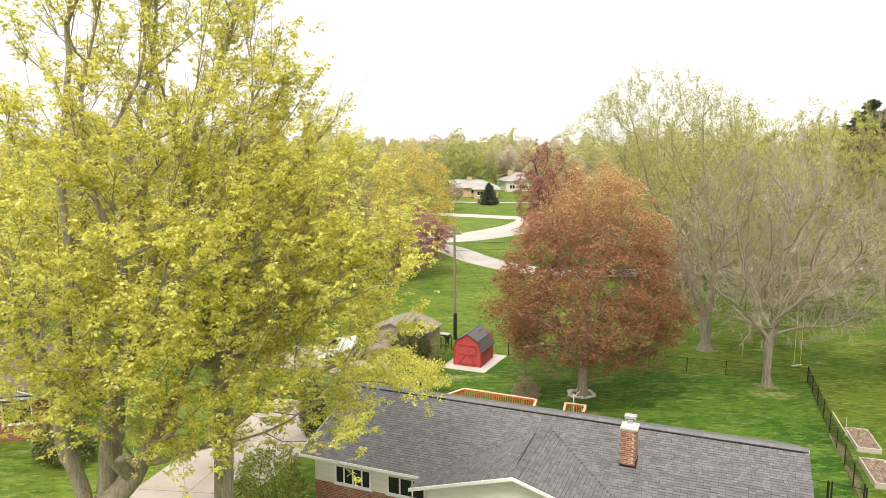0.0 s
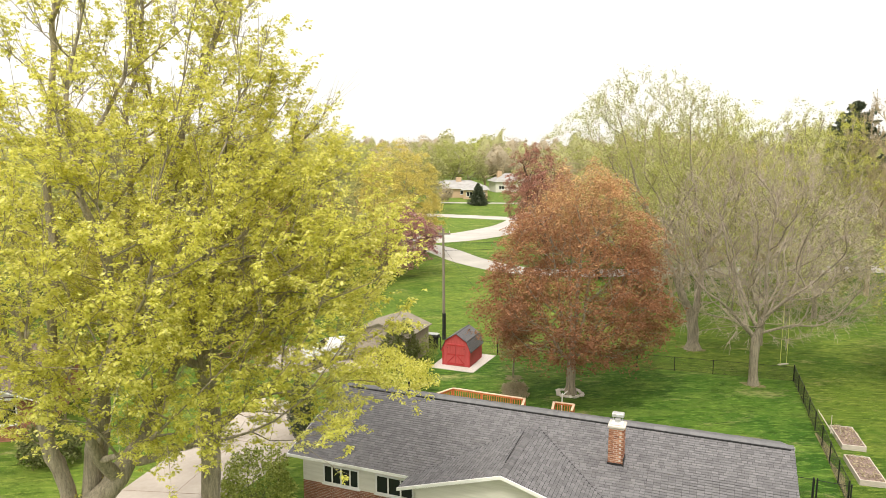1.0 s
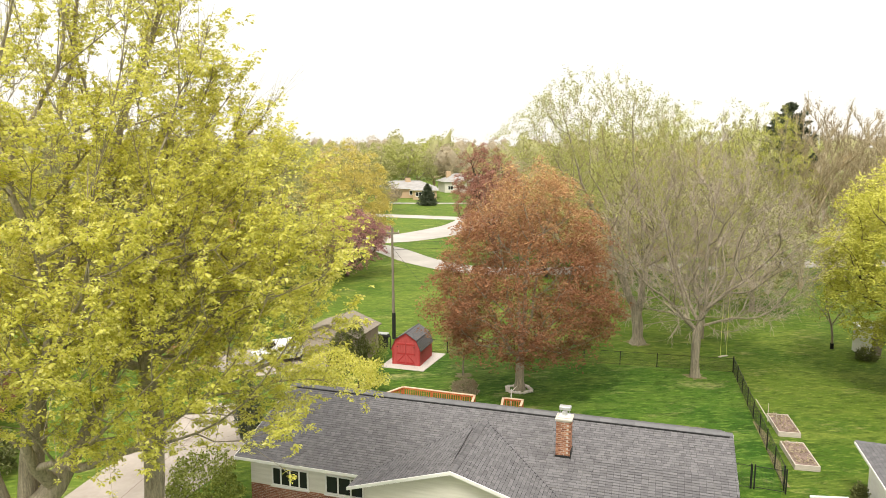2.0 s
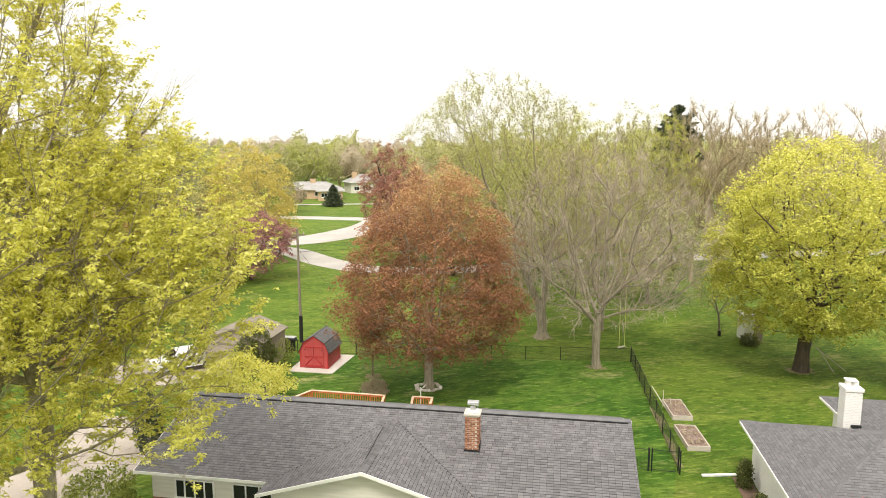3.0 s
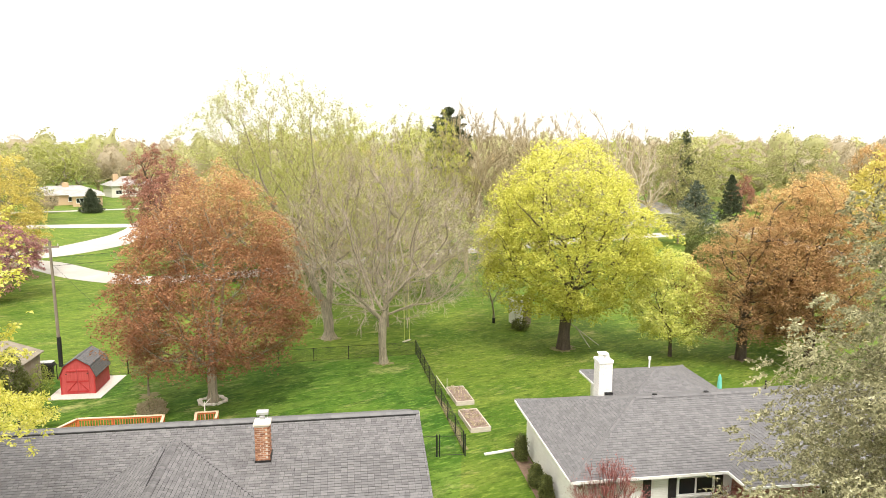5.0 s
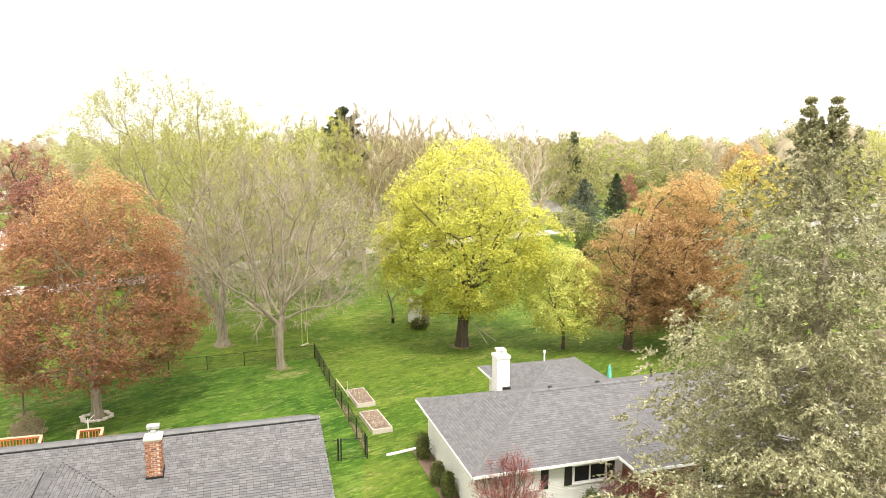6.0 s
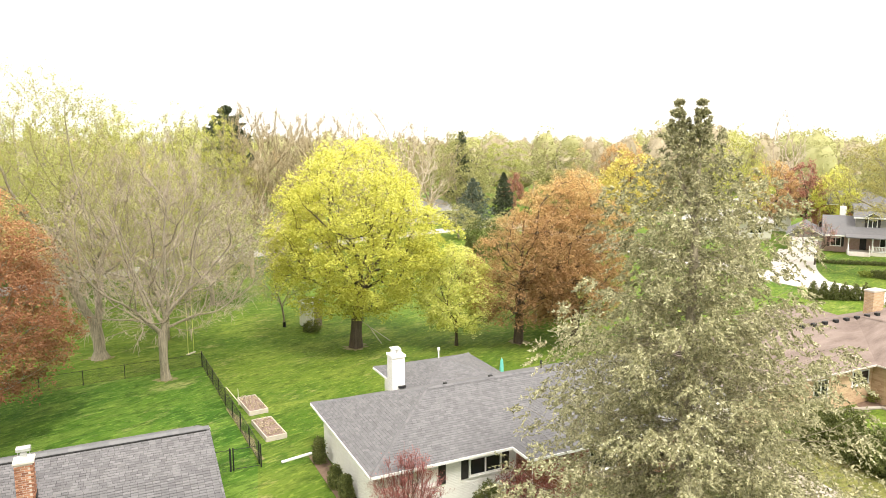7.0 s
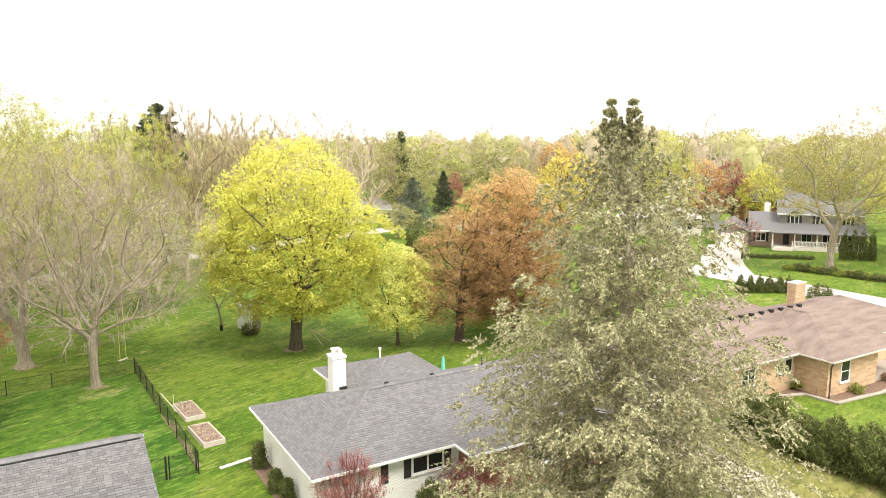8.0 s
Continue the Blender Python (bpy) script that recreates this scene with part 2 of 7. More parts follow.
LEAF_MAPLE = foliage("spring_maple_leaf", (0.42, 0.415, 0.065), (0.80, 0.765, 0.19), (0.96, 0.92, 0.48), 0.58)
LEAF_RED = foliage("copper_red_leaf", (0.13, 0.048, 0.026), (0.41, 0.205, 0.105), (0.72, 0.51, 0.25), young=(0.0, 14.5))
LEAF_COPPER = foliage("dark_copper_leaf", (0.24, 0.105, 0.075), (0.44, 0.22, 0.16), (0.56, 0.33, 0.23))
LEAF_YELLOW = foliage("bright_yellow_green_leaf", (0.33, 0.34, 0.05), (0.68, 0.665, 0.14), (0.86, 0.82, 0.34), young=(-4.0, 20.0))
LEAF_PALE_YELLOW = foliage("pale_yellow_leaf", (0.56, 0.58, 0.13), (0.80, 0.80, 0.28), (0.90, 0.88, 0.48), 0.5)
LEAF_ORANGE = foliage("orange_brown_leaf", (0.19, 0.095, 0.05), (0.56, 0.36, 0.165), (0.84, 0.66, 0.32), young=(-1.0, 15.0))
LEAF_GOLDEN_OLIVE = foliage("golden_olive_leaf", (0.28, 0.25, 0.075), (0.44, 0.39, 0.13), (0.53, 0.48, 0.20))
LEAF_GOLD = foliage("golden_leaf", (0.44, 0.37, 0.09), (0.70, 0.60, 0.17), (0.84, 0.75, 0.31))
LEAF_LIME = foliage("young_lime_leaf", (0.30, 0.32, 0.08), (0.48, 0.49, 0.16), (0.60, 0.60, 0.26))
LEAF_LIME_YELLOW = foliage("yellow_lime_leaf", (0.36, 0.37, 0.06), (0.56, 0.56, 0.13), (0.68, 0.67, 0.24))
LEAF_OLIVE = foliage("olive_spring_leaf", (0.26, 0.265, 0.10), (0.43, 0.42, 0.175), (0.55, 0.53, 0.26))
LEAF_BUFF = foliage("buff_spring_bud", (0.29, 0.235, 0.15), (0.44, 0.37, 0.25), (0.54, 0.47, 0.33))
LEAF_PURPLE = foliage("purple_blossom", (0.30, 0.135, 0.135), (0.52, 0.27, 0.27), (0.68, 0.44, 0.42))
LEAF_CRIMSON = foliage("crimson_leaf", (0.22, 0.07, 0.065), (0.38, 0.15, 0.135), (0.50, 0.27, 0.23))
LEAF_BUSH = foliage("dark_evergreen_leaf", (0.05, 0.064, 0.018), (0.155, 0.172, 0.052), (0.30, 0.315, 0.115), 0.2)
LEAF_SHRUB = foliage("fresh_shrub_leaf", (0.14, 0.18, 0.03), (0.30, 0.34, 0.07), (0.44, 0.47, 0.13), 0.3)
# pale budding woods, lightened further: the haze of distance is put into their colour
HAZED_WOODS_GREEN = foliage("hazed_mixed_green_woods", (0.34, 0.335, 0.15), (0.48, 0.465, 0.22), (0.60, 0.575, 0.30), 0.3, patch=0.6, patch_size=16.0)
HAZED_WOODS_BROWN = foliage("hazed_mixed_brown_woods", (0.37, 0.31, 0.21), (0.50, 0.43, 0.30), (0.60, 0.53, 0.385), 0.3, patch=0.6, patch_size=16.0)
NEEDLE = foliage("grey_green_needles", (0.125, 0.12, 0.06), (0.47, 0.445, 0.27), (0.78, 0.73, 0.52), 0.28)
NEEDLE_DARK = foliage("dark_green_needles", (0.04, 0.055, 0.03), (0.095, 0.115, 0.065), (0.16, 0.185, 0.11), 0.2)
NEEDLE_BLUE = foliage("blue_green_needles", (0.07, 0.095, 0.065), (0.17, 0.20, 0.145), (0.28, 0.31, 0.23), 0.2)
WOOD_FLOOR = material("leafy_woodland_floor", (0.10, 0.095, 0.04), (0.22, 0.20, 0.10), 0.02, 0.95)
BRICK_PINK = material("pinkish_brick_face", (0.30, 0.20, 0.16), (0.44, 0.32, 0.27), 5, 0.9, 0.4, 60)
DRY_EARTH = material("dry_earth_and_straw", (0.13, 0.12, 0.05), (0.29, 0.255, 0.13), 2.2, 0.95, 0.8, 25, fine=0.6)

# ---------------------------------------------------------------- building helpers
def mesh_from(name, verts, faces, mat, smooth=False):
    """A mesh from arrays; all faces have as many corners as faces has columns."""
    verts, faces = np.asarray(verts, np.float32), np.asarray(faces, np.int32)
    me = bpy.data.meshes.new(name)
    me.vertices.add(len(verts))
    me.vertices.foreach_set("co", verts.ravel())
    me.loops.add(faces.size)
    me.loops.foreach_set("vertex_index", faces.ravel())
    me.polygons.add(len(faces))
    me.polygons.foreach_set("loop_start", np.arange(len(faces), dtype=np.int32) * faces.shape[1])
    me.polygons.foreach_set("use_smooth", np.full(len(faces), smooth))
    me.update(calc_edges=True)
    me.materials.append(mat)
    return me


def part_mesh(name, me, parent, label=""):
    ob = new(name, me)
    ob.parent = parent
    return tagged(ob, label)


def part(name, bm, mat, parent=None, label=""):
    """Link a bmesh as one mesh object under a thing or a part."""
    me = bpy.data.meshes.new(name)
    bm.to_mesh(me)
    bm.free()
    me.materials.append(mat)
    ob = new(name, me)
    if parent:
        ob.parent = parent
    return tagged(ob, label)


def thing(name, m, label, category, group="", kind=""):
    ob = new(name)
    ob.matrix_world = m
    return tagged(ob, label, category, group, kind)


def add_box(bm, lo, hi, bevel=0.0, m=None):
    lo, hi = Vector(lo), Vector(hi)
    geo = bmesh.ops.create_cube(bm, size=1, matrix=Matrix.Translation((lo + hi) / 2) @ Matrix.Diagonal((*(hi - lo), 1)))
    if bevel:
        edges = list({e for v in geo["verts"] for e in v.link_edges})
        made = bmesh.ops.bevel(bm, geom=edges, offset=bevel, segments=1, affect="EDGES", profile=0.5)
        vs = list({v for f in made["faces"] for v in f.verts} | {v for v in geo["verts"] if v.is_valid})
    else:
        vs = geo["verts"]
    if m:
        bmesh.ops.transform(bm, matrix=m, verts=vs)
    return vs


def box(lo, hi, bevel=0.0, m=None):
    bm = bmesh.new()
    add_box(bm, lo, hi, bevel, m)
    return bm


def add_rod(bm, a, b, r1, r2=None, sides=8):
    a, b = Vector(a), Vector(b)
    d = b - a
    m = Matrix.Translation((a + b) / 2) @ d.to_track_quat("Z", "Y").to_matrix().to_4x4()
    bmesh.ops.create_cone(bm, cap_ends=True, segments=sides, radius1=r1, radius2=r1 if r2 is None else r2, depth=d.length, matrix=m)


def rod(a, b, r1, r2=None, sides=8):
    bm = bmesh.new()
    add_rod(bm, a, b, r1, r2, sides)
    return bm


def prism(outline, z0, z1):
    """An upright prism on a plan outline."""
    bm = bmesh.new()
    low = [bm.verts.new((x, y, z0)) for x, y in outline]
    high = [bm.verts.new((x, y, z1)) for x, y in outline]
    bm.faces.new(high)
    bm.faces.new(low[::-1])
    n = len(outline)
    for i in range(n):
        bm.faces.new((low[i], low[(i + 1) % n], high[(i + 1) % n], high[i]))
    bmesh.ops.recalc_face_normals(bm, faces=bm.faces[:])
    return bm


def ribbon(points, width, z0, z1):
    """A strip of road along a smooth curve through points."""
    p = [Vector((x, y)) for x, y in points]
    line = []
    for i in range(len(p) - 1):
        a, b, c, d = p[max(i - 1, 0)], p[i], p[i + 1], p[min(i + 2, len(p) - 1)]
        for k in range(10):
            t = k / 10
            line.append(0.5 * ((2 * b) + (c - a) * t + (2 * a - 5 * b + 4 * c - d) * t * t + (3 * b - a - 3 * c + d) * t ** 3))
    line.append(p[-1])
    left, right = [], []
    for i, q in enumerate(line):
        d = (line[min(i + 1, len(line) - 1)] - line[max(i - 1, 0)]).normalized()
        n = Vector((-d.y, d.x)) * width / 2
        left.append(q + n)
        right.append(q - n)
    bm = bmesh.new()
    top = [[bm.verts.new((*q, z)) for q in side] for side in (left, right) for z in (z1, z0)]
    lt, lb, rt, rb = top
    for i in range(len(line) - 1):
        bm.faces.new((lt[i], rt[i], rt[i + 1], lt[i + 1]))
        bm.faces.new((lb[i], lt[i], lt[i + 1], lb[i + 1]))
        bm.faces.new((rt[i], rb[i], rb[i + 1], rt[i + 1]))
    bmesh.ops.recalc_face_normals(bm, faces=bm.faces[:])
    return bm


# ---------------------------------------------------------------- trees
def unit(v):
    return v / np.maximum(np.linalg.norm(v, axis=-1, keepdims=True), 1e-9)


def crown_points(rng, count, profile, centre=(0, 0), lump=0.18, shell=0.5):
    """Points in a crown whose radius goes by height: profile rows of height and radius; the outline is uneven."""
    zs, rs = np.array([p[0] for p in profile]), np.array([p[1] for p in profile])
    out, ph = [], rng.uniform(0, 6.28, (5, 3))
    while sum(len(o) for o in out) < count:
        z = rng.uniform(zs[0], zs[-1], count * 3)
        r = np.interp(z, zs, rs)
        keep = rng.uniform(0, 1, len(z)) < (r / rs.max()) ** 2
        z, r = z[keep], r[keep]
        a = rng.uniform(0, 2 * np.pi, len(z))
        wob = sum(np.sin((k + 2) * a + z * (0.5 + 0.35 * k) * 6 / (zs[-1] - zs[0]) * 2 + ph[k, 0]) / (k + 2) for k in range(4))
        d = r * (1 + lump * 1.4 * wob) * rng.uniform(0, 1, len(z)) ** (0.5 * (1 - shell) + 0.12)
        out.append(np.stack([np.cos(a) * d + centre[0] * (z - zs[0]) / (zs[-1] - zs[0]) * 2, np.sin(a) * d + centre[1] * (z - zs[0]) / (zs[-1] - zs[0]) * 2, z], 1))
    return np.concatenate(out)[:count]


def pads(rng, count, profile, centre=(0, 0), lump=0.18, shell=0.8, per=26, size=0.5, thick=0.4, gap=0.3):
    """Places for leaves, gathered in domed pads that tilt outwards near the crown's outside, with gaps between the pads."""
    c = crown_points(rng, max(8, int(count / per / (1 - gap))), profile, centre, lump, shell)
    wave, ph = rng.normal(0, 1.5 / size ** 0.5, (4, 3)), rng.uniform(0, 6.28, 4)
    field = np.sin(c @ wave.T + ph).sum(1)
    c = c[field >= np.quantile(field, gap)]
    n = len(c)
    own = rng.uniform(0.6, 1.4, (n, 1)) * size
    q, a = np.sqrt(rng.uniform(0, 1, (n, per))), rng.uniform(0, 6.283, (n, per))
    dx, dy = q * np.cos(a) * own, q * np.sin(a) * own
    out = unit(c[:, :2])
    fall = (dx * out[:, :1] + dy * out[:, 1:]) * 0.35
    dz = own * thick * (0.6 - q ** 2) + rng.normal(0, 0.16, (n, per)) * own - fall
    return (c[:, None] + np.stack([dx, dy, dz], -1)).reshape(-1, 3)


def branch(stem, points, bias=0.35, droop=0.6):
    """Joins points to a stem, nearest first and with short ways to the root: node places and each node's parent."""
    n0, n = len(stem), len(stem) + len(points)
    pos = np.concatenate([stem, points])
    parent, path, done = np.full(n, -1), np.zeros(n), np.zeros(n, bool)
    best, frm = np.full(n, 1e9), np.zeros(n, int)

    def offer(k):
        d = pos - pos[k]
        c = np.linalg.norm(d, axis=1) + droop * np.maximum(-d[:, 2], 0)
        c = c + bias * path[k]
        better = (c < best) & ~done
        best[better], frm[better] = c[better], k

    for k in range(n0):
        done[k] = True
        if k:
            parent[k], path[k] = k - 1, path[k - 1] + np.linalg.norm(pos[k] - pos[k - 1]) * 0.4
    for k in range(max(1, n0 // 3), n0):
        offer(k)
    for _ in range(n - n0):
        k = int(np.argmin(np.where(done, 1e9, best)))
        parent[k] = frm[k]
        path[k] = path[frm[k]] + np.linalg.norm(pos[k] - pos[frm[k]])
        done[k] = True
        offer(k)
    return pos, parent, path


def limbs(pos, parent, path, radius, tip=0.012, power=0.46, smooth=2):
    """Radii by how much hangs on a node, chains of nodes, and smoothed places."""
    n = len(pos)
    order = np.argsort(-path)
    load = np.ones(n)
    kids = [[] for _ in range(n)]
    for k in range(n):
        if parent[k] >= 0:
            kids[parent[k]].append(k)
    stack, seq = [0], []
    while stack:
        k = stack.pop()
        seq.append(k)
        stack.extend(kids[k])
    for k in reversed(seq):
        if parent[k] >= 0:
            load[parent[k]] += load[k]
    rad = np.maximum(radius * (load / load[0]) ** power, tip)
    chains = []
    stack = [(0, -1)]
    while stack:
        k, start = stack.pop()
        chain = [start, k] if start >= 0 else [k]
        while kids[k]:
            nxt = sorted(kids[k], key=lambda j: -load[j])
            stack.extend((j, k) for j in nxt[1:])
            k = nxt[0]
            chain.append(k)
        chains.append(chain)
    for _ in range(smooth):
        moved = pos.copy()
        for chain in chains:
            if len(chain) > 2:
                c = np.array(chain)
                moved[c[1:-1]] = 0.5 * pos[c[1:-1]] + 0.25 * (pos[c[:-2]] + pos[c[2:]])
        pos = moved
    return pos, rad, chains


def tubes(pos, rad, chains, rng, thick=0.06):
    """Quads of tapered tubes along chains; the first ring of a side limb takes the limb's own radius."""
    verts, faces, base = [], [], 0
    for chain in chains:
        if len(chain) < 2:
            continue
        p, r = pos[chain], rad[chain].copy()
        r[0] = min(r[0], r[1] * 1.35) if len(chain) > 1 and chain[0] != 0 else r[0]
        r[-1] *= 0.5
        k = 9 if r.max() > 0.2 else 6 if r.max() > thick else 3
        d = unit(np.gradient(p, axis=0) if len(p) > 2 else np.repeat((p[1:] - p[:1]), 2, 0))
        ref = np.array([0.31, 0.95, 0.05]) if abs(d[0, 0]) > 0.5 else np.array([0.95, 0.31, 0.05])
        u = unit(np.cross(d, ref))
        w = np.cross(d, u)
        a = np.arange(k) * 2 * np.pi / k
        wob = 1 + (rng.uniform(-0.12, 0.12, (len(p), k)) if k > 6 else 0)
        ring = p[:, None] + (u[:, None] * np.cos(a)[None, :, None] + w[:, None] * np.sin(a)[None, :, None]) * (r[:, None] * wob)[..., None]
        verts.append(ring.reshape(-1, 3))
        i = np.arange(len(p) - 1)[:, None] * k
        j = np.arange(k)[None]
        f = np.stack([i + j, i + (j + 1) % k, i + k + (j + 1) % k, i + k + j], -1).reshape(-1, 4) + base
        faces.append(f)
        base += len(p) * k
    return np.concatenate(verts), np.concatenate(faces)


def twigs(rng, pos, rad, length, each, limit, rise=0.35, r0=0.008, bent=False, outward=0.6, parent=None, follow=0.0, stray=0.6):
    """Thin three-sided twigs on the thin nodes: tube arrays, and the places along them for leaves. follow: how far they go on the way of their limb."""
    thin = np.where(rad < limit)[0]
    src = np.repeat(thin, each)
    centre = pos.mean(0)
    out = unit(pos[src] - centre) * outward
    if follow:
        out = out + unit(pos[src] - pos[np.maximum(parent[src], 0)]) * follow
    d = unit(out + rng.normal(0, stray, (len(src), 3)) + [0, 0, rise])
    ln = rng.uniform(0.5, 1.0, len(src)) * length
    a = pos[src]
    mid = a + d * ln[:, None] * 0.5 + rng.normal(0, 0.05, a.shape) * length
    end = a + unit(d + [0, 0, rise * 0.4]) * ln[:, None]
    ring = np.array([[1, 0, 0], [-0.5, 0.87, 0], [-0.5, -0.87, 0]])
    rows = ((a, r0), (mid, r0 * 0.75), (end, r0 * 0.35)) if bent else ((a, r0), (end, r0 * 0.35))
    v = np.stack([q[:, None] + ring[None] * r for q, r in rows], 1).reshape(-1, 3)
    i = (np.arange(len(src)) * 3 * len(rows))[:, None, None]
    lv, j = np.arange(len(rows) - 1)[None, :, None] * 3, np.arange(3)[None, None]
    f = np.stack([i + lv + j, i + lv + (j + 1) % 3, i + lv + 3 + (j + 1) % 3, i + lv + 3 + j], -1).reshape(-1, 4)
    return v, f, a, mid, end


def leaves(rng, at, size, each, spread, flat=0.3, narrow=0.42, down=0.0):
    """Folded four-cornered leaves in clusters round places."""
    c = np.repeat(at, each, 0)
    c = c + rng.normal(0, spread, c.shape)
    d = unit(rng.normal(0, 1, c.shape) * [1, 1, 1 - flat] + [0, 0, -down])
    s = (rng.uniform(0.6, 1.3, len(c)) * size)[:, None]
    side = unit(np.cross(d, rng.normal(0, 1, c.shape) * 0.6 + [0, 0, 1]))
    up = np.cross(side, d)
    v = np.stack([c, c + d * s * 0.5 + side * s * narrow + up * s * 0.12, c + d * s, c + d * s * 0.5 - side * s * narrow + up * s * 0.12], 1).reshape(-1, 3)
    return v, np.arange(len(v)).reshape(-1, 4)


def umbels(rng, at, size, each, narrow=0.34, droop=0.45):
    """Tufts of young leaves that hang out from one point like the ribs of an umbrella."""
    n = len(at)
    a = rng.uniform(0, 6.283, (n, 1)) + np.arange(each)[None] * 6.283 / each + rng.normal(0, 0.3, (n, each))
    own = rng.uniform(0.65, 1.35, (n, 1))
    d = unit(np.stack([np.cos(a), np.sin(a), rng.normal(-droop, 0.35, (n, each))], -1).reshape(-1, 3))
    c = np.repeat(at, each, 0) + d * size * 0.12 + rng.normal(0, size * 0.15, (n * each, 3))
    s = ((own * rng.uniform(0.7, 1.2, (n, each))) * size).reshape(-1, 1)
    side = unit(np.cross(d, rng.normal(0, 0.35, d.shape) + [0, 0, 1]))
    up = np.cross(side, d)
    v = np.stack([c, c + d * s * 0.55 + side * s * narrow + up * s * 0.1, c + d * s, c + d * s * 0.55 - side * s * narrow + up * s * 0.1], 1).reshape(-1, 3)
    return v, np.arange(len(v)).reshape(-1, 4)


def joined(*sets):
    vs, fs, base = [], [], 0
    for v, f in sets:
        vs.append(v)
        fs.append(f + base)
        base += len(v)
    return np.concatenate(vs), np.concatenate(fs)


def broadleaf(name, x, y, label, category, seed, stem, profile, nodes, radius, bark, leaf, leaf_size, twig_len, twig_each, per_twig, cluster,
              spread=0.12, centre=(0, 0), bias=0.35, limit=0.05, lump=0.18, shell=0.5, twig_mat=None, group="", twig_r=0.008, rise=0.35, extra=None, droop=0.6, narrow=0.3, fill=0, power=0.46, tuft=0.42, flare=1.35, outward=0.6,
              follow=0.0, stray=0.6, shift=(0, 0), thick=0.4, gap=0.3, umbel=False, tip=0.012, bent_twigs=False, airy=None):
    """A tree: stem rows, a crown profile, limbs grown into it, twigs and leaf clusters on them."""
    rng = np.random.default_rng(seed)
    tree = thing(name, pose(x, y, 0), label, category, group)
    pts = crown_points(rng, nodes, profile, centre, lump, shell) + [*shift, 0]
    if extra is not None:
        pts = np.concatenate([pts, extra(rng)])
    pos, parent, path = branch(np.array(stem, float), pts, bias, droop)
    pos, rad, chains = limbs(pos, parent, path, radius, tip, power)
    rad[0] *= flare
    tv, tf = tubes(pos, rad, chains, rng)
    part_mesh("trunk", mesh_from("trunk", tv, tf, bark, True), tree)
    wv, wf, a, mid, end = twigs(rng, pos, rad, twig_len, twig_each, limit, rise, twig_r, bent_twigs, outward, parent, follow, stray)
    tagged(part_mesh("fine_growth", mesh_from("fine_growth", wv, wf, twig_mat or bark), tree), kind="stuff")
    if airy:  # the leaves thin out upwards between these heights
        keep = rng.uniform(0, 1, len(a)) > 0.55 * np.clip((end[:, 2] - airy[0]) / (airy[1] - airy[0]), 0, 1)
        a, end = a[keep], end[keep]
    if per_twig and gap:
        field = np.sin(end @ rng.normal(0, 1.5, (4, 3)).T + rng.uniform(0, 6.28, 4)).sum(1)
        keep = field >= np.quantile(field, gap * 0.8)
        a, end = a[keep], end[keep]
    if per_twig:
        t = rng.uniform(0.3, 1.05, (per_twig, len(a), 1))
        at = (a[None] + (end - a)[None] * t).reshape(-1, 3) + rng.normal(0, spread, (per_twig * len(a), 3))
        sets = [umbels(rng, at, leaf_size, cluster, narrow) if umbel else leaves(rng, at, leaf_size, cluster, leaf_size * 0.22, 0.5, narrow)]
        if fill:
            more = pads(rng, fill, [(z, r * 1.04) for z, r in profile], centre, lump, 0.8, 26, tuft, thick, gap) + [*shift, 0]
            sets.append(umbels(rng, more, leaf_size, cluster, narrow) if umbel else leaves(rng, more, leaf_size, cluster, leaf_size * 0.3, 0.65, narrow))
        part_mesh("crown", mesh_from("crown", *joined(*sets), leaf), tree)
    return tree


